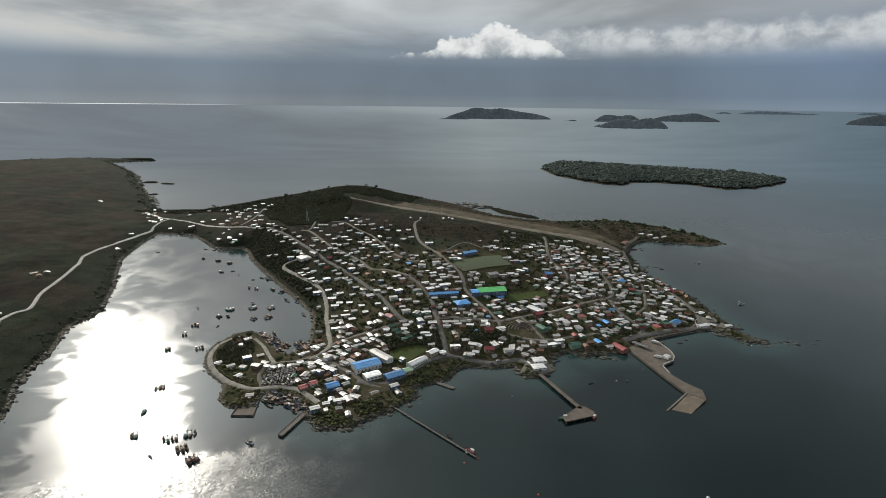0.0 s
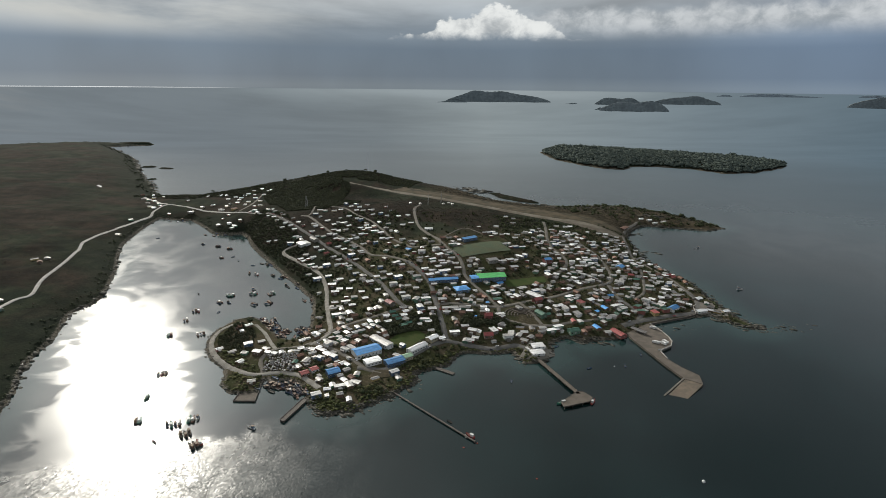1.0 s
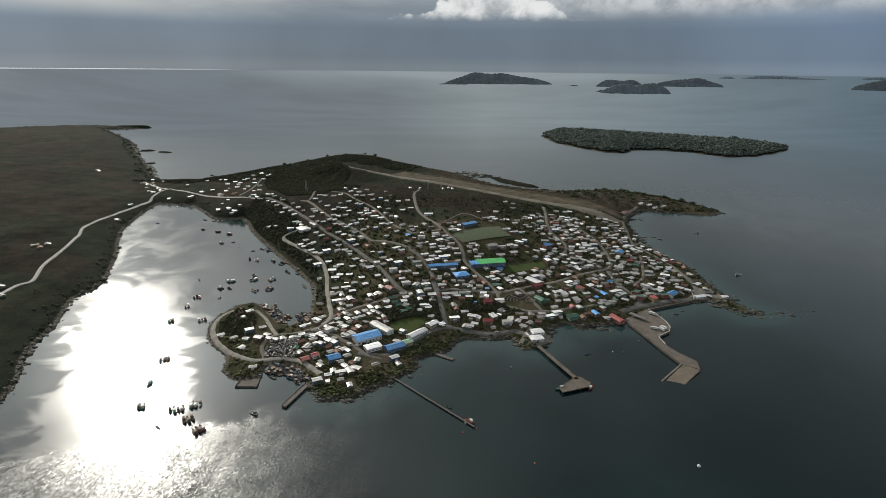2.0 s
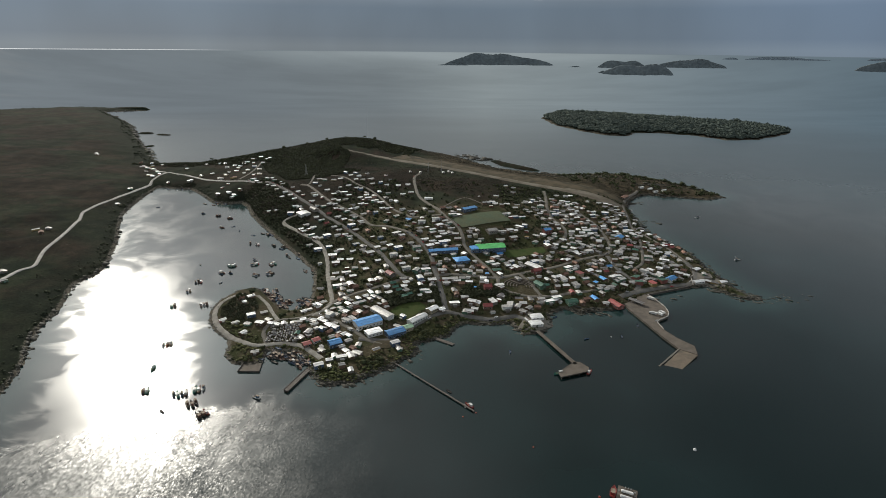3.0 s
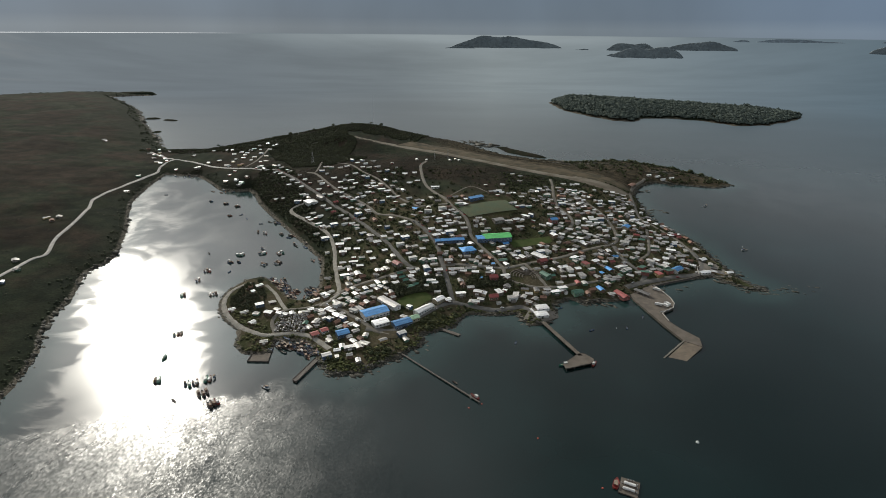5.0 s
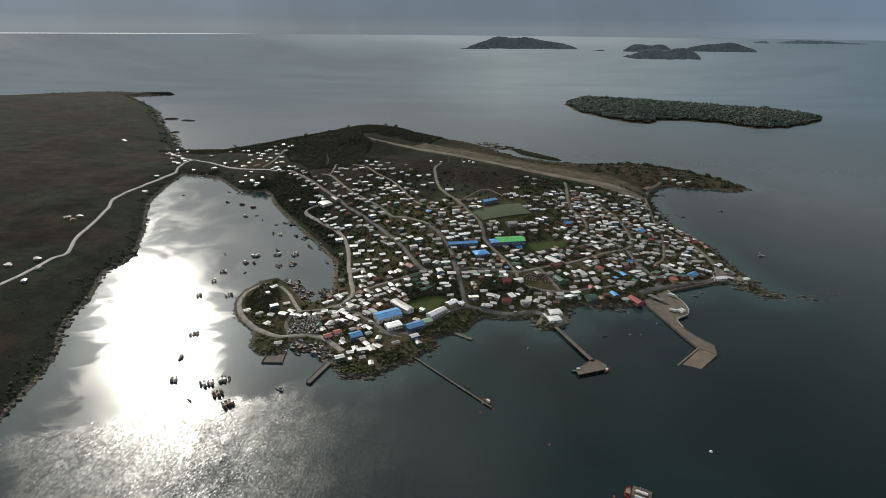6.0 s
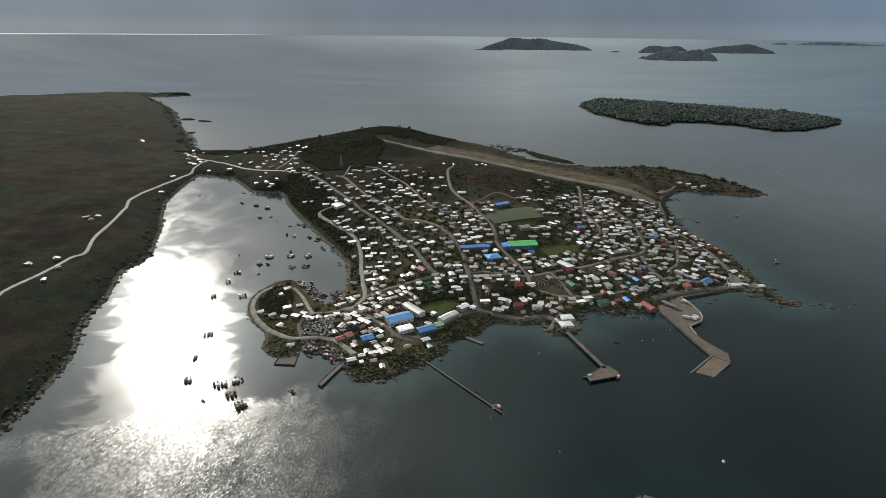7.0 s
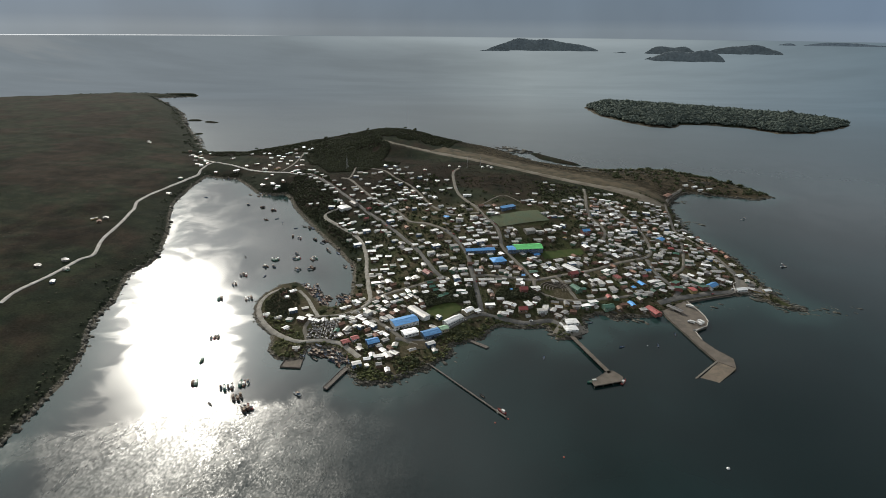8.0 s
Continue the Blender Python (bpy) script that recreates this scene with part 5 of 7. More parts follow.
settle("white", False, [(-767, 1415), (-729, 1394), (-634, 1325), (-568, 1257), (-599, 1361), (-547, 1266), (-634, 1228), (-566, 1364), (-550, 1359), (-505, 1246), (-529, 1316), (-507, 1270), (-515, 1330), (-490, 1274), (-493, 1294), (-497, 1318), (-497, 1344), (-494, 1359), (-488, 1384), (-474, 1348), (-459, 1309), (-437, 1278), (-464, 1275), (-464, 1250), (-420, 1226), (-432, 1221), (-423, 1167), (-403, 1158), (-451, 1381), (-445, 1390), (-449, 1344), (-384, 1172), (-362, 1147), (-476, 1146), (-470, 1164), (-428, 1121), (-449, 1112), (-473, 1116), (-435, 1104), (-438, 1097)])
settle("white", False, [(-727, 1346), (-698, 1307), (-701, 1273), (-688, 1265), (-747, 1352), (-679, 1279)])
settle("white", True, [(-271, 938), (-186, 1004), (-135, 965), (-121, 952), (-148, 855), (-109, 939), (-146, 1089), (-184, 830), (-69, 804), (96, 815), (109, 820), (126, 836), (113, 801), (-8, 838), (-31, 833), (-3, 815), (-16, 752), (3, 764), (-35, 748), (-62, 751), (19, 852), (178, 947), (199, 913), (233, 946), (298, 955), (242, 860), (255, 867), (322, 868), (273, 784), (164, 785), (118, 740), (80, 738), (71, 719), (78, 713), (107, 708), (78, 653), (136, 730), (145, 730), (168, 681), (181, 715)])
settle("white", True, [(209, 706), (241, 698), (140, 628), (151, 638), (67, 617), (41, 614), (339, 769), (343, 724), (250, 691), (247, 701), (-223, 579), (-206, 560), (-125, 554), (-118, 550), (-129, 578), (-100, 493), (-121, 479), (-135, 658), (-117, 655), (-85, 501), (-19, 634), (-18, 587), (19, 611), (-47, 522), (-190, 789), (-161, 759), (-151, 731), (-129, 693), (-103, 744), (-67, 730), (-19, 685), (3, 682), (-26, 662), (-10, 657), (18, 664), (-584, 1230), (-508, 1219), (-417, 1175), (-474, 1407)])
settle("red", False, [(-197, 912), (-194, 875), (92, 758), (132, 699), (173, 649), (234, 711), (301, 816), (369, 837), (374, 830), (-12, 599), (8, 733)])
settle("grey", False, [(105, 915), (44, 791), (16, 808), (154, 968), (192, 862), (207, 803), (168, 766), (148, 751), (35, 689), (41, 685), (46, 680), (30, 667), (38, 670), (80, 646), (149, 649), (156, 660), (182, 649), (181, 705), (215, 731), (217, 669), (212, 661), (221, 661), (244, 688), (111, 606), (32, 597), (260, 796), (295, 801), (333, 793), (320, 769), (310, 760), (278, 738), (270, 731), (258, 753), (278, 766), (304, 717), (265, 689), (-221, 561), (-237, 565), (-95, 561), (-86, 516)])
settle("grey", False, [(-42, 513), (-68, 607), (-157, 771), (-147, 687), (-135, 681), (-119, 704), (-84, 753), (-46, 723), (-43, 633), (-80, 665), (-83, 659)])
settle("blue", False, [(-53, 851), (87, 752), (64, 683), (45, 646), (127, 671), (244, 731), (211, 677)])
settle("grey", True, [(92, 793), (170, 852), (292, 766), (219, 799), (226, 778), (182, 667), (228, 667), (83, 605), (88, 612), (316, 774), (346, 750), (335, 710), (310, 711), (293, 724), (-147, 544), (-101, 569), (-91, 496), (-107, 566), (-46, 687), (-32, 681)])
settle("yellow", False, [(135, 809)])
settle("rust", False, [(217, 869), (143, 756), (54, 704), (189, 635), (355, 736), (-252, 626), (-59, 709), (-9, 701)])
settle("green", True, [(78, 695), (173, 628), (311, 699), (274, 702), (274, 689), (-45, 619)])
settle("red", True, [(64, 646), (174, 638), (193, 696), (60, 605), (293, 689), (-3, 594)])
settle("green", False, [(129, 661), (132, 655), (141, 662), (237, 674), (304, 799), (-158, 540), (-52, 632), (-38, 624), (-61, 649), (-57, 639)])
settle("blue", True, [(200, 637), (224, 688)])
settle("rust", True, [(-127, 524), (-475, 1212)])


def try_house(x, y, turn, rng, tight=8.6, off=4.0):
    """Note a house spot unless something stands there, or a street or the sea is too near."""
    n = len(SPOTS)
    if float(inland(x, y)) < 7 or (np.hypot(PLOT[:n, 0] - x, PLOT[:n, 1] - y).min() if n else 99) < tight:
        return
    if (np.hypot(TAKEN_AT[:, 0] - x, TAKEN_AT[:, 1] - y) - TAKEN_AT[:, 2]).min() < 4.5:
        return
    if (np.hypot(STREET_POINTS[:, 0] - x, STREET_POINTS[:, 1] - y) - STREET_WIDTH / 2).min() < off:
        return
    if x * 0.62 + y * 0.78 > 1060 and x > 120 or any(inside(x, y, c) for c in KEEP_FREE):
        return
    PLOT[n] = x, y
    SPOTS.append((x, y, turn, rng.choice(("dark", "grey", "grey", "rust", "dark", "white")), False))


rng = random.Random(21)
# the mainland road and the settlement on the neck
for x, y in ((-559, 611), (-569.4, 650), (-585, 728), (-647.4, 832), (-665.6, 845), (-650, 851.5), (-591.5, 676), (-611, 650), (-643.5, 1040), (-676, 1144), (-949, 1475.5), (-938.6, 1466.4), (-793, 1410.5), (-767, 1365), (-747.5, 1378), (-728, 1313)):
    try_house(x, y, rng.uniform(0, 3), rng)
# sheds and small houses packed between the basin and the school
for k in range(500):
    x, y = rng.uniform(-165, -62), rng.uniform(505, 622)
    try_house(x, y, 0.75 + rng.choice((0, 1)) * math.pi / 2 + rng.uniform(-0.12, 0.12), rng, 7.0, 3.0)
# in between, where the town is thick
for k in range(4200):
    x, y = rng.uniform(-160, 390), rng.uniform(500, 1000)
    near = np.hypot(STREET_POINTS[:, 0] - x, STREET_POINTS[:, 1] - y)
    j = int(near.argmin())
    if near[j] > (34 if x > 0 and y < 910 else 32 if x > 150 else 20) or (x < 0 and y > 700 and rng.random() < 0.8):
        continue
    d = STREET_POINTS[min(j + 1, len(STREET_POINTS) - 1)] - STREET_POINTS[max(j - 1, 0)]
    try_house(x, y, math.atan2(d[1], d[0]) + rng.choice((0, 1)) * math.pi / 2 + rng.uniform(-0.15, 0.15), rng, 9.0)


def join_copies(name, placed, label, category):
    """Many far copies of things as one object."""
    verts, faces, slots, mats = [], [], [], []
    n = 0
    for root, m in placed:
        for ob in root.children_recursive:
            me = ob.data
            co = np.empty(len(me.vertices) * 3)
            me.vertices.foreach_get("co", co)
            co = co.reshape(-1, 3) @ np.array(m.to_3x3()).T + np.array(m.translation)
            verts.append(co)
            for p in me.polygons:
                mat = me.materials[p.material_index]
                if mat not in mats:
                    mats.append(mat)
                faces.append([n + v for v in p.vertices])
                slots.append(mats.index(mat))
            n += len(co)
    me = bpy.data.meshes.new(name)
    me.from_pydata(np.concatenate(verts).tolist(), [], faces)
    for mat in mats:
        me.materials.append(mat)
    me.polygons.foreach_set("material_index", slots)
    return tagged(new(name, me), label, category, kind="stuff")


SPOTS.sort(key=lambda s: math.hypot(s[0], s[1]))
far_houses = []
for n, (x, y, turn, roof, large) in enumerate(SPOTS):
    kind = rng.choice(KINDS[roof, large])
    small = 0.82 if y < 625 and x < 0 else 0.92 if y < 740 else 1.0
    m = ground_pose(x, y, turn) @ Matrix.Diagonal((small, small, min(small + 0.12, 1.0), 1))
    if n < 300:
        copy_thing(kind, m)
    else:
        far_houses.append((kind, m))
join_copies("houses", far_houses, "rows of small wooden houses with sheet roofs up the slope", "houses")
for kind in [k for kinds in KINDS.values() for k in kinds]:
    bpy.data.batch_remove([*kind.children_recursive, kind])

# ---------------------------------------------------------------- piers and quays


def pier(label, outline, z0, z1, name="pier", kerb=0.0, piles=()):
    root = thing(name, label, "pier", m=Matrix.Identity(4))
    bm = bmesh.new()
    solid(bm, outline, z0, z1)
    part("deck", bm, M_DARKWOOD if "timber" in label or "mole" in name else M_CONCRETE, root)
    for k, (x, y) in enumerate(piles):
        bm = bmesh.new()
        tube(bm, (x, y, -6), (x, y, z0 + 0.1), 0.4, 0.4, 8)
        part("pile", bm, M_DARKWOOD, root)
    if kerb:
        for (ax, ay), (bx, by) in zip(outline, outline[1:] + outline[:1]):
            bm = bmesh.new()
            d = Vector((bx - ax, by - ay))
            turn = math.atan2(d.y, d.x)
            box(bm, ax, ay, z1 - 0.02, ax + d.length, ay + 0.35, z1 + kerb, turn, (ax, ay))
            part("kerb", bm, M_DARKWOOD if kerb > 0.4 else M_CONCRETE, root)
    return root


pier("broad brown concrete ferry quay with a bent arm", [(236, 662), (238.5, 620.1), (249.1, 577.9), (255.8, 550.2), (264.2, 522.4), (279.2, 512), (283.5, 530.0), (276.5, 540.7), (271.1, 548.1), (263.6, 566.1),
      (262.0, 583.8), (268.7, 591.1), (280.5, 598.6), (286.4, 610.7), (287.3, 624.5), (281.9, 652.0), (277, 664)], -6, 2.2, "ferry_quay", 0.3)
ramp = thing("ferry_ramp", "worn concrete ferry ramp sloping down into the sea", "ramp", m=Matrix.Identity(4))
bm = bmesh.new()
solid(bm, [(264.4, 522.0), (231.5, 490.0), (247.0, 481.5), (279.0, 511.6)], [-6, -6, -6, -6], [2.15, -0.35, -0.45, 2.15])
part("slab", bm, M_RAMP, ramp)
bm = bmesh.new()
solid(bm, [(264.4, 522.9), (231.5, 491.5), (230.2, 492.6), (263.2, 524.2)], [-6, -6, -6, -6], [2.6, 0.5, 0.5, 2.6])
part("kerb", bm, M_GRAVEL, ramp)
line_a = [Vector((111.5, 566.5)).lerp(Vector((143.2, 491)), i / 12) for i in range(13)]
pier("narrow concrete pier on piles", [(109.6, 565.4), (113.3, 568.0), (145.0, 491.0), (141.2, 490.0)], 1.6, 2.6, "pier", 0.25, [(p.x + s, p.y + s * 0.4) for p in line_a for s in (-1.2, 1.2)])
pier("square pier head of concrete on piles", [(122.1, 474.5), (142.0, 494.1), (147.9, 494.3), (155.2, 484.5), (153.2, 477.6), (123.6, 466.6)], 1.4, 2.6, "landing_stage", 0.25,
     [(x, y) for x, y in ((123.5, 465.4), (132.6, 469.3), (143, 473.2), (152.1, 477.1), (126.1, 473.2), (136.5, 479.7), (146.9, 482.3))])
line_t = [Vector((-47, 493)).lerp(Vector((34, 413)), i / 26) for i in range(27)]
d_t = (line_t[-1] - line_t[0]).normalized()
w_t = 0.8
pier("long thin timber jetty on piles", [(-47 - d_t.y * w_t, 493 + d_t.x * w_t), (-47 + d_t.y * w_t, 493 - d_t.x * w_t), (34 + d_t.y * w_t, 413 - d_t.x * w_t), (34 - d_t.y * w_t, 413 + d_t.x * w_t)],
     1.1, 1.4, "jetty", 0.0, [(p.x + d_t.y * s, p.y - d_t.x * s) for p in line_t for s in (-0.7, 0.7)])
pier("dark stone mole beside the boat basin", [(-133, 478), (-128.5, 475), (-141.5, 438.5), (-146, 441)], -5, 1.7, "mole", 0.5)
pier("sloping concrete slipway at the point", [(-201.5, 471.9), (-179.4, 471.9), (-184.6, 512.2), (-200.2, 509.6)], -4, 0.6, "slipway", 1.1)
pier("short timber landing on the shore", [(-13, 546), (-10.4, 549.9), (18.2, 531.7), (15.6, 527.8)], 0.2, 1.2, "landing", 0, [(-6.5, 542.8), (3.9, 536.2), (13, 531.1)])


def seawall(name, label, line, z0, z1, wide, mat):
    """A low wall that follows a line, with a coping slab on each stretch."""
    root = thing(name, label, "wall", m=Matrix.Identity(4))
    for (ax, ay), (bx, by) in zip(line, line[1:]):
        d = Vector((bx - ax, by - ay))
        turn = math.atan2(d.y, d.x)
        bm = bmesh.new()
        box(bm, ax, ay - wide / 2, z0, ax + d.length, ay + wide / 2, z1, turn, (ax, ay))
        body = part("wall", bm, mat, root)
        bm = bmesh.new()
        box(bm, ax + 0.05, ay - wide / 2 - 0.12, z1 - 0.004, ax + d.length - 0.05, ay + wide / 2 + 0.12, z1 + 0.2, turn, (ax, ay))
        part("coping", bm, mat, body)


seawall("seawall", "dark weedy concrete seawall below the quay road", [(276, 661), (291, 667.5), (306, 674), (319, 679.5), (332, 685), (343, 690), (354, 696)], -3, 2.9, 0.9, M_DARKWOOD)
seawall("parapet", "white-painted curved parapet along the quay's edge", [(277, 663), (281.5, 651.6), (284.6, 638), (286.9, 624.5), (286, 610.9), (280.2, 599), (268.4, 591.5), (261.9, 584.4), (263.3, 567)], 2.15, 3.1, 0.5, M_PALE)
seawall("parapet", "white-painted parapet round the gravel tip", [(353, 697), (356, 708), (359, 720), (368, 729)], 1.5, 4.4, 0.6, M_PALE)

# ---------------------------------------------------------------- boats


def hull_mesh(length, beam, depth, sheer):
    """A round-bilged hull with a raised bow and a transom stern; the bow points along +y."""
    bm = bmesh.new()
    rows = []
    n = 9
    for i in range(n):
        u = i / (n - 1)
        half = beam / 2 * (1 - max(u - 0.45, 0) ** 2 * 3.2) * (0.82 + 0.18 * min(u * 4, 1))
        half = max(half, 0.05)
        top = depth * 0.62 + sheer * (u ** 2.4) + 0.1 * (1 - u) ** 2
        keel = -depth * 0.4 + 0.35 * max(u - 0.7, 0) * depth
        y = (u - 0.5) * length
        rows.append([bm.verts.new(p) for p in ((-half, y, top), (-half * 0.9, y, top * 0.3), (-half * 0.45, y, keel * 0.7), (0, y, keel), (half * 0.45, y, keel * 0.7), (half * 0.9, y, top * 0.3), (half, y, top))])
    for p, q in zip(rows, rows[1:]):
        for a, b, c, d in zip(p, p[1:], q[1:], q):
            bm.faces.new((a, b, c, d))
    bm.faces.new(rows[0][::-1])
    inner = []
    for i, row in enumerate(rows):          # bulwark and sunken deck
        a, b = row[0].co, row[-1].co
        w = max(abs(a.x) - 0.12, 0.02)
        inner.append([bm.verts.new((-w, a.y, a.z)), bm.verts.new((-w, a.y, a.z - 0.5)), bm.verts.new((w, a.y, a.z - 0.5)), bm.verts.new((w, a.y, a.z))])
    for k, (p, q) in enumerate(zip(inner, inner[1:])):
        for a, b, c, d in ((p[0], p[1], q[1], q[0]), (p[1], p[2], q[2], q[1]), (p[2], p[3], q[3], q[2])):
            bm.faces.new((a, b, c, d))
        bm.faces.new((rows[k][0], p[0], q[0], rows[k + 1][0]))
        bm.faces.new((p[3], rows[k][-1], rows[k + 1][-1], q[3]))
    bm.faces.new((rows[0][0], rows[0][-1], inner[0][3], inner[0][0]))
    bmesh.ops.recalc_face_normals(bm, faces=bm.faces)
    return bm


HULLS = {
    "red": material("hull_red", (0.30, 0.05, 0.04), 0.5, scale=0.8, vary=0.3),
    "blue": material("hull_blue", (0.07, 0.11, 0.18), 0.5, scale=0.8, vary=0.3),
    "white": material("hull_white", (0.62, 0.62, 0.60), 0.5, scale=0.8, vary=0.2),
    "orange": material("hull_orange", (0.20, 0.10, 0.065), 0.5, scale=0.8, vary=0.3),
    "green": material("hull_green", (0.05, 0.18, 0.13), 0.5, scale=0.8, vary=0.3),
    "dark": material("hull_tarred", (0.07, 0.06, 0.055), 0.7, scale=0.8, vary=0.3),
}
M_DECK = material("deck_planks", (0.26, 0.20, 0.15), 0.8, scale=0.6, fine=3)


def make_boat(length, colour, cabin_colour, label, cabin=True):
    root = thing("fishing_boat" if cabin else "rowing_boat", label, "boat", "moored boats")
    beam = length * (0.32 if cabin else 0.3)
    depth = length * 0.17
    part("hull", hull_mesh(length, beam, depth, length * 0.09), HULLS[colour], root)
    z = depth * 0.62 - 0.3
    if cabin:
        c = length
        bm = bmesh.new()
        solid(bm, [(-beam * 0.3, -c * 0.34), (beam * 0.3, -c * 0.34), (beam * 0.28, -c * 0.04), (-beam * 0.28, -c * 0.04)], z, z + 2.3)
        house_ = part("cabin", bm, HULLS[cabin_colour], root)
        bm = bmesh.new()
        box(bm, -beam * 0.34, -c * 0.37, z + 2.3, beam * 0.34, -c * 0.01, z + 2.45)
        part("cabin_roof", bm, HULLS["white"] if cabin_colour == "white" else M_DECK, house_)
        for x in (-beam * 0.14, beam * 0.14):
            bm = bmesh.new()
            box(bm, x - beam * 0.09, -c * 0.045, z + 1.3, x + beam * 0.09, -c * 0.036, z + 1.85)
            part("window", bm, M_GLASS, house_)
        bm = bmesh.new()
        tube(bm, (0, c * 0.12, z - 0.1), (0, c * 0.12, z + c * 0.42), 0.09, 0.05, 6)
        tube(bm, (0, c * 0.12, z + c * 0.12), (0, -c * 0.02, z + c * 0.36), 0.05, 0.04, 6)
        part("mast", bm, M_DARKWOOD, root)
        bm = bmesh.new()
        solid(bm, [(-beam * 0.22, c * 0.16), (beam * 0.22, c * 0.16), (beam * 0.18, c * 0.28), (-beam * 0.18, c * 0.28)], z - 0.05, z + 0.45)
        part("hatch", bm, M_DECK, root)
    else:
        for y in (-0.22, 0.05, 0.25):
            bm = bmesh.new()
            box(bm, -beam * 0.42, length * y - 0.12, z + 0.05, beam * 0.42, length * y + 0.12, z + 0.11)
            part("thwart", bm, M_DECK, root)
    return root


BOAT_KINDS = [make_boat(10, "orange", "white", "orange-hulled wooden fishing boat with a white cabin"),
              make_boat(10.5, "dark", "orange", "dark-hulled fishing boat with an orange cabin"),
              make_boat(9, "white", "blue", "white-hulled fishing boat with a blue cabin"),
              make_boat(11, "green", "white", "green-hulled fishing boat with a white cabin"),
              make_boat(10, "red", "white", "red-hulled fishing boat with a white cabin"),
              make_boat(8.5, "blue", "dark", "blue-hulled fishing boat with a dark cabin")]
SKIFFS = [make_boat(6.5, "dark", "", "dark wooden rowing boat moored in the shallows", False), make_boat(6, "white", "", "white rowing boat moored in the shallows", False),
          make_boat(6.5, "blue", "", "blue rowing boat moored in the shallows", False)]
LAUNCHES = [make_boat(9.5, "dark", "", "long dark tarred open boat drawn up side by side", False), make_boat(8.5, "orange", "", "long worn red-brown open boat drawn up side by side", False),
            make_boat(10.5, "dark", "dark", "dark weathered boat with a low cabin"), make_boat(9, "blue", "", "long blue open boat drawn up side by side", False)]
rng = random.Random(5)


def moor(kinds, x, y, turn, z=0.0):
    copy_thing(rng.choice(kinds), Matrix.Translation((x, y, z)) @ Matrix.Rotation(turn, 4, "Z"))


def raft_up(x, y, turn, n):
    """Boats lying side by side."""
    for i in range(n):
        o = (i - (n - 1) / 2) * 3.5
        moor(BOAT_KINDS, x + math.cos(turn) * o, y + math.sin(turn) * o, turn + rng.uniform(-0.1, 0.1) + rng.choice((0, math.pi)))


for x, y, turn, n in ((-242, 434, 0.4, 4), (-227, 442, 0.2, 3), (-224, 419, 0.6, 3), (-209, 405, 0.9, 3), (-277, 439, 0.2, 2), (-289, 476, 0.1, 1), (-297, 523, 0.3, 3), (-310, 750, 0.9, 3),
                     (-315, 722, 1.2, 2), (-279, 757, 1.1, 3), (-252, 758, 0.8, 3), (-245, 722, 1.3, 3), (-264, 716, 1.4, 2), (-335, 691, 0.3, 3), (-297, 619, 0.5, 3), (-335, 617, 0.4, 2), (-335, 660, 0.4, 2), (-316, 847, 0.3, 1),
                     (-303, 843, 0.4, 2), (-302, 723, 1.0, 1), (-284, 775, 1.0, 1), (-429, 1000, 1.2, 2), (-401, 985, 1.2, 2), (-395, 930, 1.2, 1), (-464, 1014, 1.2, 1)):
    raft_up(x, y, turn, n)
for x, y in ((-359, 754), (-325, 889), (-358, 913), (-377, 936), (-573, 1054), (-303, 689), (-246, 408), (78, 516), (168, 546), (237, 579), (142, 598), (467, 799), (497, 1024), (505, 1028), (210, 553), (26, 421)):
    moor(SKIFFS + BOAT_KINDS[2:3], x, y, rng.uniform(0, 6.3))
moor(BOAT_KINDS[2:3], -169, 430, 1.2)
# rows of skiffs drawn up round the inlet, the basin and the bay's shore
for cx, cy, n, spread in ((-230, 656, 26, 9), (-216, 642, 22, 8), (-200, 622, 18, 8), (-176, 632, 30, 10), (-165, 503, 26, 10), (-153, 492, 22, 8), (-139, 489, 14, 5), (-250, 845, 7, 18), (-306, 893, 6, 10), (-455, 1070, 8, 18), (-595, 1203, 9, 22), (-222, 790, 5, 12), (-190, 738, 4, 6)):
    for k in range(int(n * 1.2)):
        x, y = cx + rng.gauss(0, spread), cy + rng.gauss(0, spread * 0.7)
        d = float(inland(x, y))
        if -17 < d < 3:
            moor(LAUNCHES if rng.random() < 0.96 else SKIFFS + BOAT_KINDS, x, y, rng.gauss(0.8, 0.4), max(lay((x, y)), 0.0))
# at the piers
moor(BOAT_KINDS[3:4], 123, 476, 1.9)
moor(BOAT_KINDS[4:5], 155, 479, -0.6)
moor(BOAT_KINDS[4:5], 30, 422, 0.8)
moor(SKIFFS[:1], 11.5, 443.5, 0.8)
moor(SKIFFS[1:2], 268, 591, 2.2, 2.2)
moor(SKIFFS[1:2], 273, 594, 2.3, 2.2)
moor(SKIFFS[1:2], 263, 589, 2.1, 2.2)
moor(SKIFFS[1:2], 255, 645, 2.3, 2.2)
for k in BOAT_KINDS + SKIFFS + LAUNCHES:
    bpy.data.batch_remove([*k.children_recursive, k])


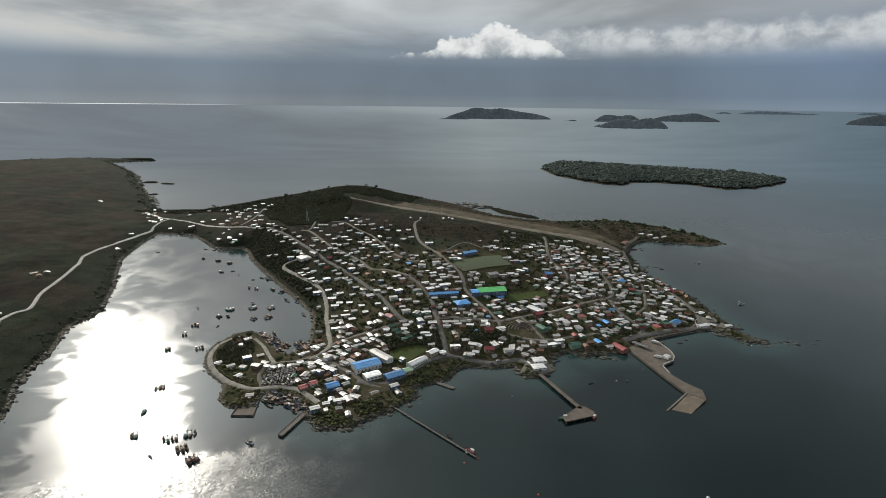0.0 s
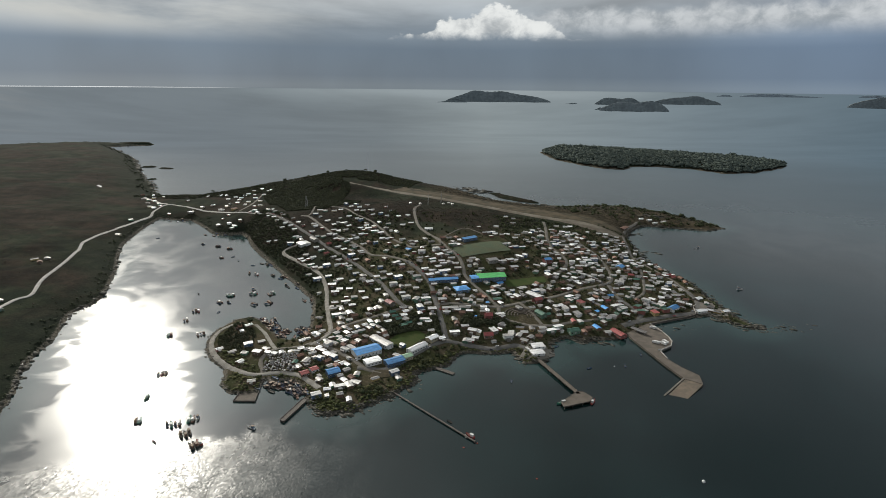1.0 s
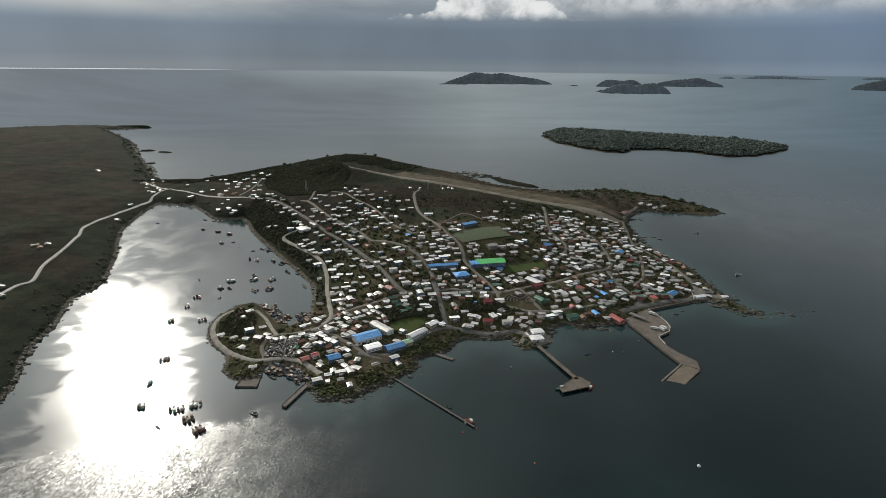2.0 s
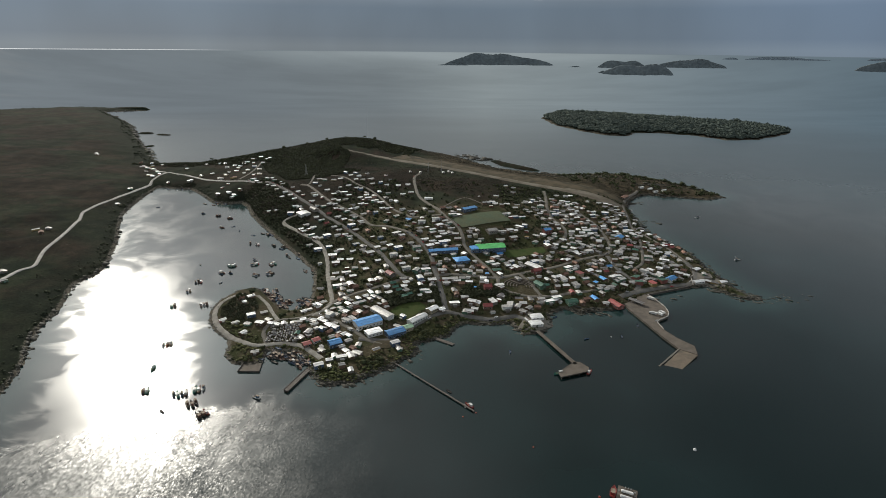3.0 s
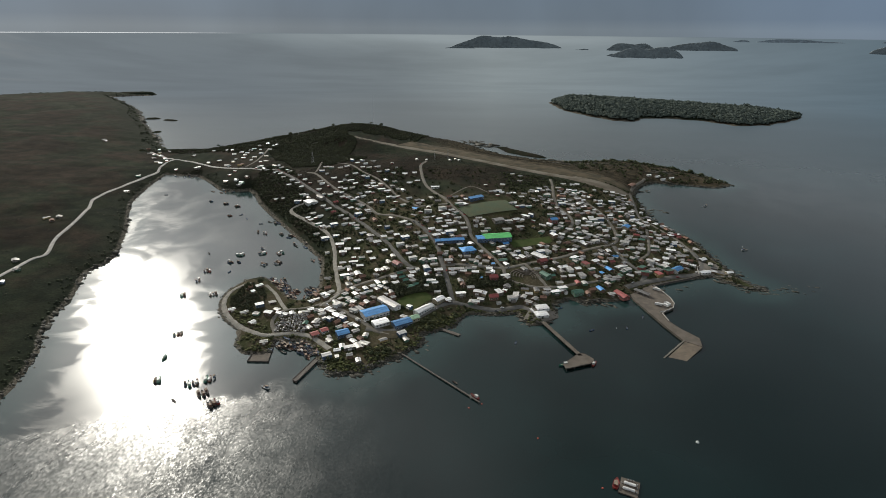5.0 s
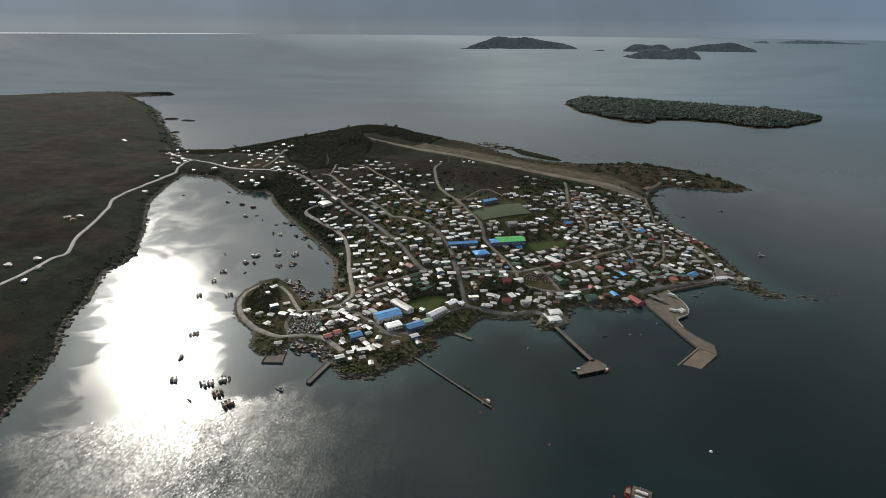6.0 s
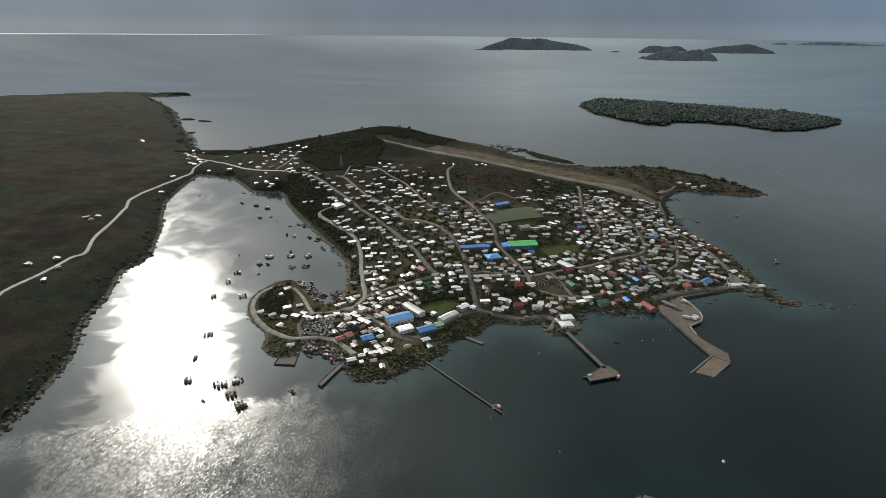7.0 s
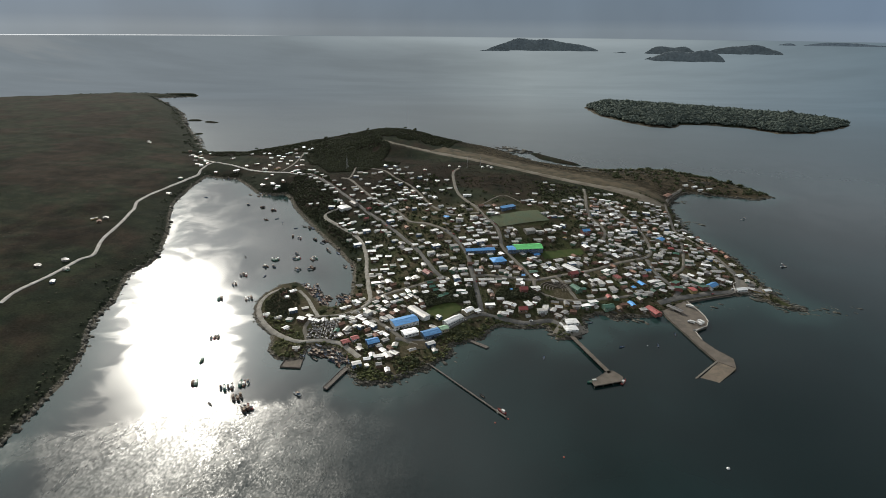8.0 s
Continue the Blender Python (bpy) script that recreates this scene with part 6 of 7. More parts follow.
def work_raft():
    """A moored work platform with two white tanks, and a red boat made fast to it."""
    root = thing("work_raft", "grey steel work raft with two white tanks on deck", "raft", m=Matrix.Translation((142, 316.5, 0)) @ Matrix.Rotation(-0.42, 4, "Z"))
    bm = bmesh.new()
    box(bm, -7, -8, -0.6, 7, 8, 1.0)
    bmesh.ops.bevel(bm, geom=bm.edges[:], offset=0.15, segments=1)
    part("deck", bm, M_CONCRETE, root)
    for y in (-3.2, 2.4):
        bm = bmesh.new()
        tube(bm, (-4, y, 2.1), (4, y, 2.1), 1.15, 1.15, 14)
        tube(bm, (4, y, 2.1), (4.5, y, 2.1), 1.15, 0.6, 14)
        tube(bm, (-4.5, y, 2.1), (-4, y, 2.1), 0.6, 1.15, 14)
        part("tank", bm, M_WHITE, root)
    for x, y in ((5.6, -3.5), (5.6, 1), (5.2, 4.5), (-1.8, 7), (0.2, 7), (2.2, 7), (-5.8, 2)):
        bm = bmesh.new()
        tube(bm, (x, y, 0.95), (x, y, 2.0), 0.42, 0.42, 8)
        part("drum", bm, M_STEEL, root)
    for x in (-6.6, 6.6):
        for y in (-7.5, 7.5):
            bm = bmesh.new()
            tube(bm, (x, y, 0.9), (x, y, 1.7), 0.15, 0.18, 6)
            part("bollard", bm, M_BLACK, root)
    b = make_boat(11, "red", "red", "bright red workboat made fast to a raft")
    b.matrix_basis = Matrix.Translation((133.3, 320.5, 0)) @ Matrix.Rotation(-0.42, 4, "Z") @ Matrix.Diagonal((1.35, 1, 1, 1))


work_raft()
for x, y, col in ((36, 412, M_ORANGE), (24, 406, M_ORANGE), (81, 368, M_ORANGE), (214, 367, M_WHITE), (122, 316, M_ORANGE), (198, 552, M_WHITE), (470, 812, M_WHITE)):
    b = thing("buoy", "orange mooring buoy afloat" if col is M_ORANGE else "white mooring buoy afloat", "buoy", "mooring buoys", Matrix.Translation((x, y, 0)) @ Matrix.Scale(1.9 if (x, y) == (214, 367) else 1.0, 4))
    bm = bmesh.new()
    bmesh.ops.create_icosphere(bm, subdivisions=2, radius=0.8)
    part("float", bm, col, b)
    bm = bmesh.new()
    tube(bm, (0, 0, 0.7), (0, 0, 1.4), 0.08, 0.06, 6)
    part("eye", bm, M_STEEL, b)

# ---------------------------------------------------------------- cars and other small things
M_TYRE = M_BLACK
CAR_PAINT = [material("car_white", (0.7, 0.7, 0.7), 0.3, vary=0.1), material("car_red", (0.35, 0.03, 0.03), 0.3, vary=0.2), material("car_silver", (0.4, 0.41, 0.42), 0.3, 0.6, vary=0.2),
             material("car_dark", (0.04, 0.045, 0.05), 0.3, vary=0.2)]


def make_car(paint, label, pickup):
    root = thing("car", label, "car", "parked cars")
    bm = bmesh.new()
    box(bm, -0.85, -2.2, 0.35, 0.85, 2.2, 0.95)
    bmesh.ops.bevel(bm, geom=bm.edges[:], offset=0.12, segments=2)
    part("body", bm, paint, root)
    bm = bmesh.new()
    y0, y1 = (-0.5, 0.9) if pickup else (-1.8, 0.9)
    low = [(-0.8, y0, 0.92), (0.8, y0, 0.92), (0.8, y1, 0.92), (-0.8, y1, 0.92)]
    top = [(-0.65, y0 + 0.3, 1.5), (0.65, y0 + 0.3, 1.5), (0.65, y1 - 0.55, 1.5), (-0.65, y1 - 0.55, 1.5)]
    a, b = [bm.verts.new(p) for p in low], [bm.verts.new(p) for p in top]
    bm.faces.new(b)
    for i in range(4):
        j = (i + 1) % 4
        bm.faces.new((a[i], a[j], b[j], b[i])).material_index = 1
    part("cabin", bm, [paint, M_GLASS], root)
    for x in (-0.78, 0.78):
        for y in (-1.35, 1.4):
            bm = bmesh.new()
            tube(bm, (x - 0.11, y, 0.33), (x + 0.11, y, 0.33), 0.33, 0.33, 10)
            part("wheel", bm, M_TYRE, root)
    return root


cars = [make_car(CAR_PAINT[0], "white car parked beside the street", False), make_car(CAR_PAINT[1], "red car parked beside the street", False),
        make_car(CAR_PAINT[2], "silver pickup parked beside the street", True), make_car(CAR_PAINT[3], "dark car parked beside the street", False)]
for street, n in (("main_street", 9), ("centre_street", 8), ("pitch_street", 6), ("east_street", 8), ("waterfront", 7), ("pier_street", 5), ("quay_road", 5), ("south_street", 5), ("cross_street", 4)):
    line = smooth_line(STREETS[street][1], 6)
    for k in range(n):
        i = rng.randrange(1, len(line) - 1)
        d = Vector(line[i + 1] - line[i - 1]).normalized()
        o = rng.choice((-1, 1)) * (STREETS[street][0] / 2 - 1.2)
        x, y = line[i][0] - d.y * o, line[i][1] + d.x * o
        m = Matrix.Translation((x, y, lay((x, y), 0.5))) @ Matrix.Rotation(math.atan2(d.y, d.x) - math.pi / 2, 4, "Z")
        copy_thing(rng.choice(cars), m)
for k in cars:
    bpy.data.batch_remove([*k.children_recursive, k])


def lorry(x, y, z, turn, label):
    root = thing("lorry", label, "truck", m=Matrix.Translation((x, y, z)) @ Matrix.Rotation(turn, 4, "Z"))
    bm = bmesh.new()
    box(bm, -1.25, -4.5, 1.0, 1.25, 2.0, 3.6)
    bmesh.ops.bevel(bm, geom=bm.edges[:], offset=0.08, segments=1)
    part("cargo_box", bm, M_WHITE, root)
    bm = bmesh.new()
    solid(bm, [(-1.2, 2.2), (1.2, 2.2), (1.1, 4.1), (-1.1, 4.1)], 0.6, [2.9, 2.9, 2.3, 2.3])
    part("cab", bm, CAR_PAINT[0], root)
    for a in (-1.1, 1.1):
        for b in (-3.2, -2.1, 3.1):
            bm = bmesh.new()
            tube(bm, (a - 0.15, b, 0.5), (a + 0.15, b, 0.5), 0.5, 0.5, 10)
            part("wheel", bm, M_TYRE, root)


lorry(276, 648, 2.2, 0.9, "white lorry standing on the ferry quay")
lorry(272, 604, 2.2, 0.5, "white lorry parked by the quay parapet")
lorry(276, 608, 2.2, 0.5, "white lorry parked by the quay parapet")
lorry(264, 606, 2.2, 1.0, "grey lorry parked on the ferry quay")
lorry(104, 583, 2.9, 0.4, "white van-bodied lorry by the kiosks")


def boat_shed():
    root = thing("open_shed", "long grey-roofed open shed on the ferry quay", "shed", m=Matrix.Translation((254, 637, 2.2)) @ Matrix.Rotation(0.7, 4, "Z"))
    bm = bmesh.new()
    gable_roof(bm, 6, 20, 3.2, 0.9)
    part("roof", bm, ROOFS["dark"], root)
    for x in (-2.7, 2.7):
        for y in (-9.3, -4.6, 0, 4.6, 9.3):
            bm = bmesh.new()
            tube(bm, (x, y, 0), (x, y, 3.3), 0.14, 0.14, 6)
            part("post", bm, M_STEEL, root)


boat_shed()


def lattice_mast(x, y, tall, foot, label):
    root = thing("radio_mast", label, "mast", "radio masts", Matrix.Translation((x, y, lay((x, y)) - 0.3)))
    n = max(int(tall / 3), 4)
    corner = lambda i, k: Vector(((1 - i / n * 0.75) * foot * (1 if k in (0, 3) else -1), (1 - i / n * 0.75) * foot * (1 if k < 2 else -1), tall * i / n))
    for k in range(4):
        bm = bmesh.new()
        tube(bm, corner(0, k), corner(n, k), 0.16, 0.09, 6)
        part("leg", bm, M_STEEL, root)
        bm = bmesh.new()
        for i in range(n):
            tube(bm, corner(i, k), corner(i + 1, (k + 1) % 4), 0.06, 0.06, 4)
            tube(bm, corner(i + 1, k), corner(i + 1, (k + 1) % 4), 0.06, 0.06, 4)
        part("bracing", bm, M_STEEL, root)
    bm = bmesh.new()
    tube(bm, (0, 0, tall), (0, 0, tall + 5), 0.08, 0.04, 6)
    part("aerial", bm, M_STEEL, root)


lattice_mast(-293, 1150, 26, 2.6, "grey steel lattice mast on the wooded hill")
lattice_mast(-31, 1165, 22, 1.2, "slim steel radio mast by the airstrip")
lattice_mast(-3, 1187, 24, 1.2, "slim steel radio mast by the airstrip")

# power poles along the streets
pole = thing("power_pole", "weathered wooden power pole with a crossarm beside the street", "pole", "power poles")
bm = bmesh.new()
tube(bm, (0, 0, -0.5), (0, 0, 8.5), 0.16, 0.11, 7)
part("shaft", bm, M_DARKWOOD, pole)
bm = bmesh.new()
box(bm, -1.1, -0.08, 7.8, 1.1, 0.08, 8.0)
part("crossarm", bm, M_DARKWOOD, pole)
for street in ("main_street", "centre_street", "east_street", "hill_street", "upper_street", "pitch_street", "bay_road", "loop_road", "shore_road", "waterfront", "quay_road"):
    line = smooth_line(STREETS[street][1], 34)
    for i in range(1, len(line) - 1):
        d = Vector(line[i + 1] - line[i - 1]).normalized()
        o = STREETS[street][0] / 2 + 1.3
        x, y = line[i][0] - d.y * o, line[i][1] + d.x * o
        copy_thing(pole, Matrix.Translation((x, y, lay((x, y)))) @ Matrix.Rotation(math.atan2(d.y, d.x) + math.pi / 2, 4, "Z"))
bpy.data.batch_remove([*pole.children_recursive, pole])

# the graveyard by the basin
tombs = []
for colour, word in ((M_WHITE, "white"), (WALLS["cream"], "pale"), (M_CONCRETE, "grey"), (WALLS["grey"], "dark grey"), (WALLS["brown"], "brown")):
    t = thing("tomb", f"{word} roofed tomb in the crowded graveyard", "tomb", "graveyard tombs")
    bm = bmesh.new()
    box(bm, -0.9, -1.3, -0.3, 0.9, 1.3, 0.9)
    part("base", bm, M_CONCRETE, t)
    bm = bmesh.new()
    solid(bm, [(-0.7, -1.1), (0.7, -1.1), (0.7, 1.1), (-0.7, 1.1)], 0.9, 2.0)
    part("vault", bm, colour, t)
    bm = bmesh.new()
    gable_roof(bm, 1.6, 2.2, 1.95, 0.5, 0.2, t=0.06)
    part("roof", bm, ROOFS["dark"] if colour is not M_CONCRETE else ROOFS["grey"], t)
    bm = bmesh.new()
    box(bm, -0.07, -1.2, 2.3, 0.07, -1.06, 3.5)
    box(bm, -0.35, -1.2, 2.95, 0.35, -1.06, 3.09)
    part("cross", bm, M_WHITE, t)
    tombs.append(t)
for i in range(12):
    for j in range(10):
        if rng.random() < 0.8:
            x, y = -189 + i * 2.9 + rng.uniform(-0.5, 0.5) + j * -0.35, 528 + j * 3.4 + rng.uniform(-0.5, 0.5)
            copy_thing(rng.choice(tombs), Matrix.Translation((x, y, lay((x, y), 0.15))) @ Matrix.Rotation(rng.uniform(-0.4, 0.4) + rng.choice((0, 1.57)), 4, "Z") @ Matrix.Diagonal((rng.uniform(0.7, 1.3), rng.uniform(0.7, 1.25), rng.uniform(0.5, 1.2), 1)))
for k in tombs:
    bpy.data.batch_remove([*k.children_recursive, k])


def plaza():
    """A paved oval with curved seats stepping round it."""
    root = thing("plaza", "oval public square with curved stone seats on bare earth", "square", m=Matrix.Identity(4))
    cx, cy = 108, 658
    tiers = []
    for k in range(5):
        bm = bmesh.new()
        n, a0, a1 = 26, -0.6 + 0.25 * k, 3.6 - 0.1 * k
        r = 5 + 3.2 * k
        ring = [[], []]
        for i in range(n + 1):
            a = a0 + (a1 - a0) * i / n
            for s, rr in enumerate((r, r + 0.9)):
                x, y = cx + 1.25 * rr * math.cos(a), cy + rr * math.sin(a)
                ring[s].append((x, y))
        zs = [lay(p, 1.1) for p in ring[0]]
        solid(bm, ring[0] + ring[1][::-1], [z - 1.6 for z in zs + zs[::-1]], zs + zs[::-1])
        part("seat_tier", bm, M_CONCRETE, root)


plaza()

# ---------------------------------------------------------------- rocks and plants
M_LEAF = bpy.data.materials.new("scrub_leaves")
M_LEAF.use_nodes = True


def leaf_material(m, dark, bright, spread=0.35):
    n = Nodes(m.node_tree)
    geo = n.add("ShaderNodeNewGeometry")
    tone = n.noise(geo.outputs["Position"], 0.05, 4, 0.6)
    spots = n.noise(geo.outputs["Position"], 1.3, 3, 0.7)
    col = n.mix(n.span(tone, 0.35, 0.65), dark, bright)
    col = n.mix(1.0, col, n.span(geo.outputs["Random Per Island"], 0, 1, 1 - spread, 1 + spread, False), "MULTIPLY")
    col = n.mix(1.0, col, n.span(spots, 0.3, 0.7, 1 - spread, 1 + spread * 0.8), "MULTIPLY")
    b = n.add("ShaderNodeBsdfPrincipled")
    n.link(col, b.inputs["Base Color"])
    b.inputs["Roughness"].default_value = 0.8
    b.inputs["Specular IOR Level"].default_value = 0.06
    n.link(b.outputs[0], n.add("ShaderNodeOutputMaterial").inputs[0])


leaf_material(M_LEAF, (0.046, 0.055, 0.029), (0.080, 0.088, 0.046))
M_DARKLEAF = bpy.data.materials.new("evergreen_scrub")
M_DARKLEAF.use_nodes = True
leaf_material(M_DARKLEAF, (0.044, 0.049, 0.030), (0.062, 0.066, 0.038), 0.22)
# haze over the island is painted into its leaf colour: paler, bluer, more even
M_ISLELEAF = bpy.data.materials.new("haze_tinted_evergreens")
M_ISLELEAF.use_nodes = True
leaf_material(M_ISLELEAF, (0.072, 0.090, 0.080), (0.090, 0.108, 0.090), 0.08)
M_THICKET = bpy.data.materials.new("low_thicket")
M_THICKET.use_nodes = True
leaf_material(M_THICKET, (0.034, 0.043, 0.027), (0.052, 0.060, 0.034), 0.15)
M_GRASS = bpy.data.materials.new("rank_grass")
M_GRASS.use_nodes = True
leaf_material(M_GRASS, (0.060, 0.070, 0.027), (0.088, 0.088, 0.039), 0.15)
M_HEATH = bpy.data.materials.new("heath_scrub")
M_HEATH.use_nodes = True
leaf_material(M_HEATH, (0.027, 0.027, 0.018), (0.045, 0.037, 0.026))


def lump(seed, rough, flat, tufts, sub=1):
    """A ragged clump: an uneven core with leafy tufts standing off it. Returns places and triangles."""
    r = np.random.RandomState(seed)
    bm = bmesh.new()
    bmesh.ops.create_icosphere(bm, subdivisions=sub, radius=1.0)
    v = np.array([p.co[:] for p in bm.verts])
    f = np.array([[q.index for q in p.verts] for p in bm.faces])
    bm.free()
    v = v * (1 + rough * r.randn(len(v), 1)) * (1, 1, flat)
    if tufts:
        d = r.randn(tufts, 3)
        d[:, 2] = np.abs(d[:, 2]) * 0.9 - 0.15
        d /= np.linalg.norm(d, axis=1)[:, None]
        c = d * r.uniform(0.85, 1.2, (tufts, 1)) * (1, 1, flat)
        tri = c[:, None, :] + r.randn(tufts, 3, 3) * 0.24
        f = np.concatenate([f, len(v) + np.arange(tufts * 3).reshape(-1, 3)])
        v = np.concatenate([v, tri.reshape(-1, 3)])
    return v, f


def scatter(name, shapes, places, sizes, mat, label, category, sink=0.25, stretch=None, smooth=False, strata=None):
    """Many clumps as one mesh."""
    r = np.random.RandomState(len(places))
    pick = r.randint(0, len(shapes), len(places))
    vs, fs, n = [], [], 0
    for k, (v, f) in enumerate(shapes):
        at = np.where(pick == k)[0]
        if not len(at):
            continue
        a = r.uniform(0, 6.28, len(at))
        if strata is not None:
            a = strata + r.normal(0, 0.3, len(at))
        c, s = np.cos(a)[:, None], np.sin(a)[:, None]
        size = sizes[at][:, None]
        wide = (r.uniform(0.8, 1.25, (len(at), 1)))
        tall = size * (1 if stretch is None else stretch)
        lx, ly = (1.0, 1.0) if strata is None else (2.1, 0.75)
        x = (v[None, :, 0] * lx * c - v[None, :, 1] * ly * s) * size * wide + places[at, 0][:, None]
        y = (v[None, :, 0] * lx * s + v[None, :, 1] * ly * c) * size * wide + places[at, 1][:, None]
        z = (v[None, :, 2] + (1 - sink)) * tall + places[at, 2][:, None] - (0.0 if sink < 0.6 else 0.3)
        vs.append(np.stack([x, y, z], -1).reshape(-1, 3))
        fs.append((f[None] + (n + np.arange(len(at)) * len(v))[:, None, None]).reshape(-1, 3))
        n += len(at) * len(v)
    ob = mesh_object(name, np.concatenate(vs), np.concatenate(fs), mat, smooth=smooth)
    return tagged(ob, label, category, kind="stuff")


LUMPS = [lump(s, 0.16, 0.85, 46) for s in range(5)]
TREETOPS = [lump(s + 80, 0.24, 0.95, 22, 0) for s in range(6)]
CANOPY = [lump(s + 100, 0.16, 0.42, 5, 0) for s in range(8)]
MATS = [lump(s + 60, 0.2, 0.26, 0, 0) for s in range(6)]
STONES = [lump(s + 40, 0.3, 0.5, 0) for s in range(7)]
veg = np.random.RandomState(12)
HOUSE_AT = np.array([(s[0], s[1]) for s in SPOTS] + [(t[0], t[1]) for t in TAKEN])


def free_spots(n, x0, x1, y0, y1, house_gap=6.0, street_gap=1.5, shore=4.0):
    """Random points on land, clear of houses and streets."""
    p = np.stack([veg.uniform(x0, x1, n), veg.uniform(y0, y1, n)], 1)
    d = inland(p[:, 0], p[:, 1])
    p, d = p[d > shore], d[d > shore]
    keep = np.ones(len(p), bool)
    for i in range(0, len(p), 400):
        q = p[i:i + 400]
        keep[i:i + 400] &= np.hypot(q[:, None, 0] - HOUSE_AT[None, :, 0], q[:, None, 1] - HOUSE_AT[None, :, 1]).min(1) > house_gap
        keep[i:i + 400] &= (np.hypot(q[:, None, 0] - STREET_POINTS[None, :, 0], q[:, None, 1] - STREET_POINTS[None, :, 1]) - STREET_WIDTH[None] / 2).min(1) > street_gap
    return p[keep], d[keep]


def with_height(p):
    return np.concatenate([p, land(p[:, 0], p[:, 1])[:, None]], 1)


OPEN_AREAS = [[(12, 870), (35, 805), (128, 855), (112, 900)], [(-66, 588), (-38, 566), (-10, 602), (-34, 622)], [(92, 742), (162, 765), (160, 790), (90, 768)], [(-90, 510), (-50, 512), (-44, 540), (-84, 532)],
              [(-195, 560), (-192, 522), (-148, 522), (-155, 562)], [(80, 640), (85, 680), (135, 680), (135, 640)]]


def outside_open(p):
    return np.array([not any(inside(x, y, c) for c in OPEN_AREAS) for x, y in p])


def strip_gap(p):
    line = smooth_line([(-275, 1452), (-232, 1424), (-136, 1364), (-31, 1288), (61, 1207), (174, 1121), (267, 1073), (340, 1036)], 12)
    return np.hypot(p[:, None, 0] - line[None, :, 0], p[:, None, 1] - line[None, :, 1]).min(1)


# gardens
p, d = free_spots(9000, -200, 400, 470, 1080, 5.2)
moor_at = (p[:, 1] > 890) & (p[:, 0] > -85) & (p[:, 0] < 110)
k = outside_open(p) & (strip_gap(p) > 26) & ~(moor_at & (veg.rand(len(p)) < 0.85))
p = p[k]
scatter("garden_shrubs", LUMPS, with_height(p), veg.uniform(0.7, 1.9, len(p)) * (1 + 0.5 * (veg.rand(len(p)) < 0.15)), M_LEAF, "dark green shrubs and hedges between the houses", "shrubs")
p, d = free_spots(1300, -240, 60, 440, 560, 5.2, 1.5, 1.5)
k = (d < 16) & outside_open(p) & ((p[:, 0] > -185) | (veg.rand(len(p)) < 0.3))
p = p[k]
scatter("shore_shrubs", LUMPS, with_height(p), veg.uniform(0.6, 1.5, len(p)), M_LEAF, "low green shrubs on the rocky headland", "shrubs", sink=0.5)
# wooded slopes: the ravine, the bay's shore, the point, the hill behind the town
sets = []
for zone, n in (([(-75, 622), (-30, 640), (0, 650), (0, 615), (-30, 610), (-62, 596)], 420), ([(28, 642), (80, 652), (88, 636), (34, 624)], 160), ([(-330, 1130), (-390, 1240), (-330, 1290), (-180, 1200), (-250, 1120)], 1100),
                ([(-420, 1080), (-400, 1180), (-330, 1120), (-180, 780), (-200, 780)], 1300), ([(-262, 640), (-270, 600), (-240, 555), (-215, 560), (-225, 610), (-245, 645)], 190),
                ([(-480, 1400), (-400, 1230), (-300, 1205), (-235, 1250), (-230, 1340), (-260, 1420), (-300, 1560), (-420, 1500)], 3600), ([(-430, 1560), (-330, 1530), (-90, 1420), (-60, 1560), (-330, 1720)], 2000), ([(-820, 1400), (-480, 1330), (-420, 1560), (-740, 1440)], 700)):
    q = np.array(zone)
    a, d = free_spots(n * 4, q[:, 0].min(), q[:, 0].max(), q[:, 1].min(), q[:, 1].max(), 6, 2.5, 5)
    a = a[[inside(x, y, zone) for x, y in a]]
    a = a[strip_gap(a) > 19]
    if len(zone) > 7 or n == 2000:
        a = a[wobble(a[:, 0], a[:, 1], 90, 31) + 0.5 * wobble(a[:, 0], a[:, 1], 30, 32) > -0.35]
    sets.append(a)
p = np.concatenate(sets)
scatter("woodland", LUMPS, with_height(p), veg.uniform(1.0, 2.4, len(p)) * np.where(p[:, 1] < 720, np.where(p[:, 0] < -200, 0.6, 1.1), 1.0), M_DARKLEAF, "dense dark evergreen scrub wood on the slopes", "woodland")
# grass bank between the waterfront road and the beach
p, d = free_spots(1500, -70, 110, 495, 590, 5, 1.2, 1.0)
p = p[d < 14]
q, d = free_spots(2600, -260, -60, 455, 570, 4.5, 1.0, 2.0)
p = np.concatenate([p, q[(d < 26) & outside_open(q) & (wobble(q[:, 0], q[:, 1], 45, 51) > -0.25)]])
scatter("bank_grass", MATS, with_height(p), veg.uniform(0.8, 2.0, len(p)), M_GRASS, "tufted grass bank above the beach", "grass", smooth=True)
# heath between the streets and the airstrip, and along it
p, d = free_spots(16000, -420, 560, 1000, 1560, 7, 2, 6)
north = p[:, 0] * 0.56 + p[:, 1] * 0.83 > 1052
p = p[(strip_gap(p) > 34) & ~(north & (strip_gap(p) < 112))]
scatter("heath_tufts", MATS, with_height(p), veg.uniform(0.6, 1.7, len(p)), M_HEATH, "low brown heath scrub round the airstrip", "scrub", smooth=True)
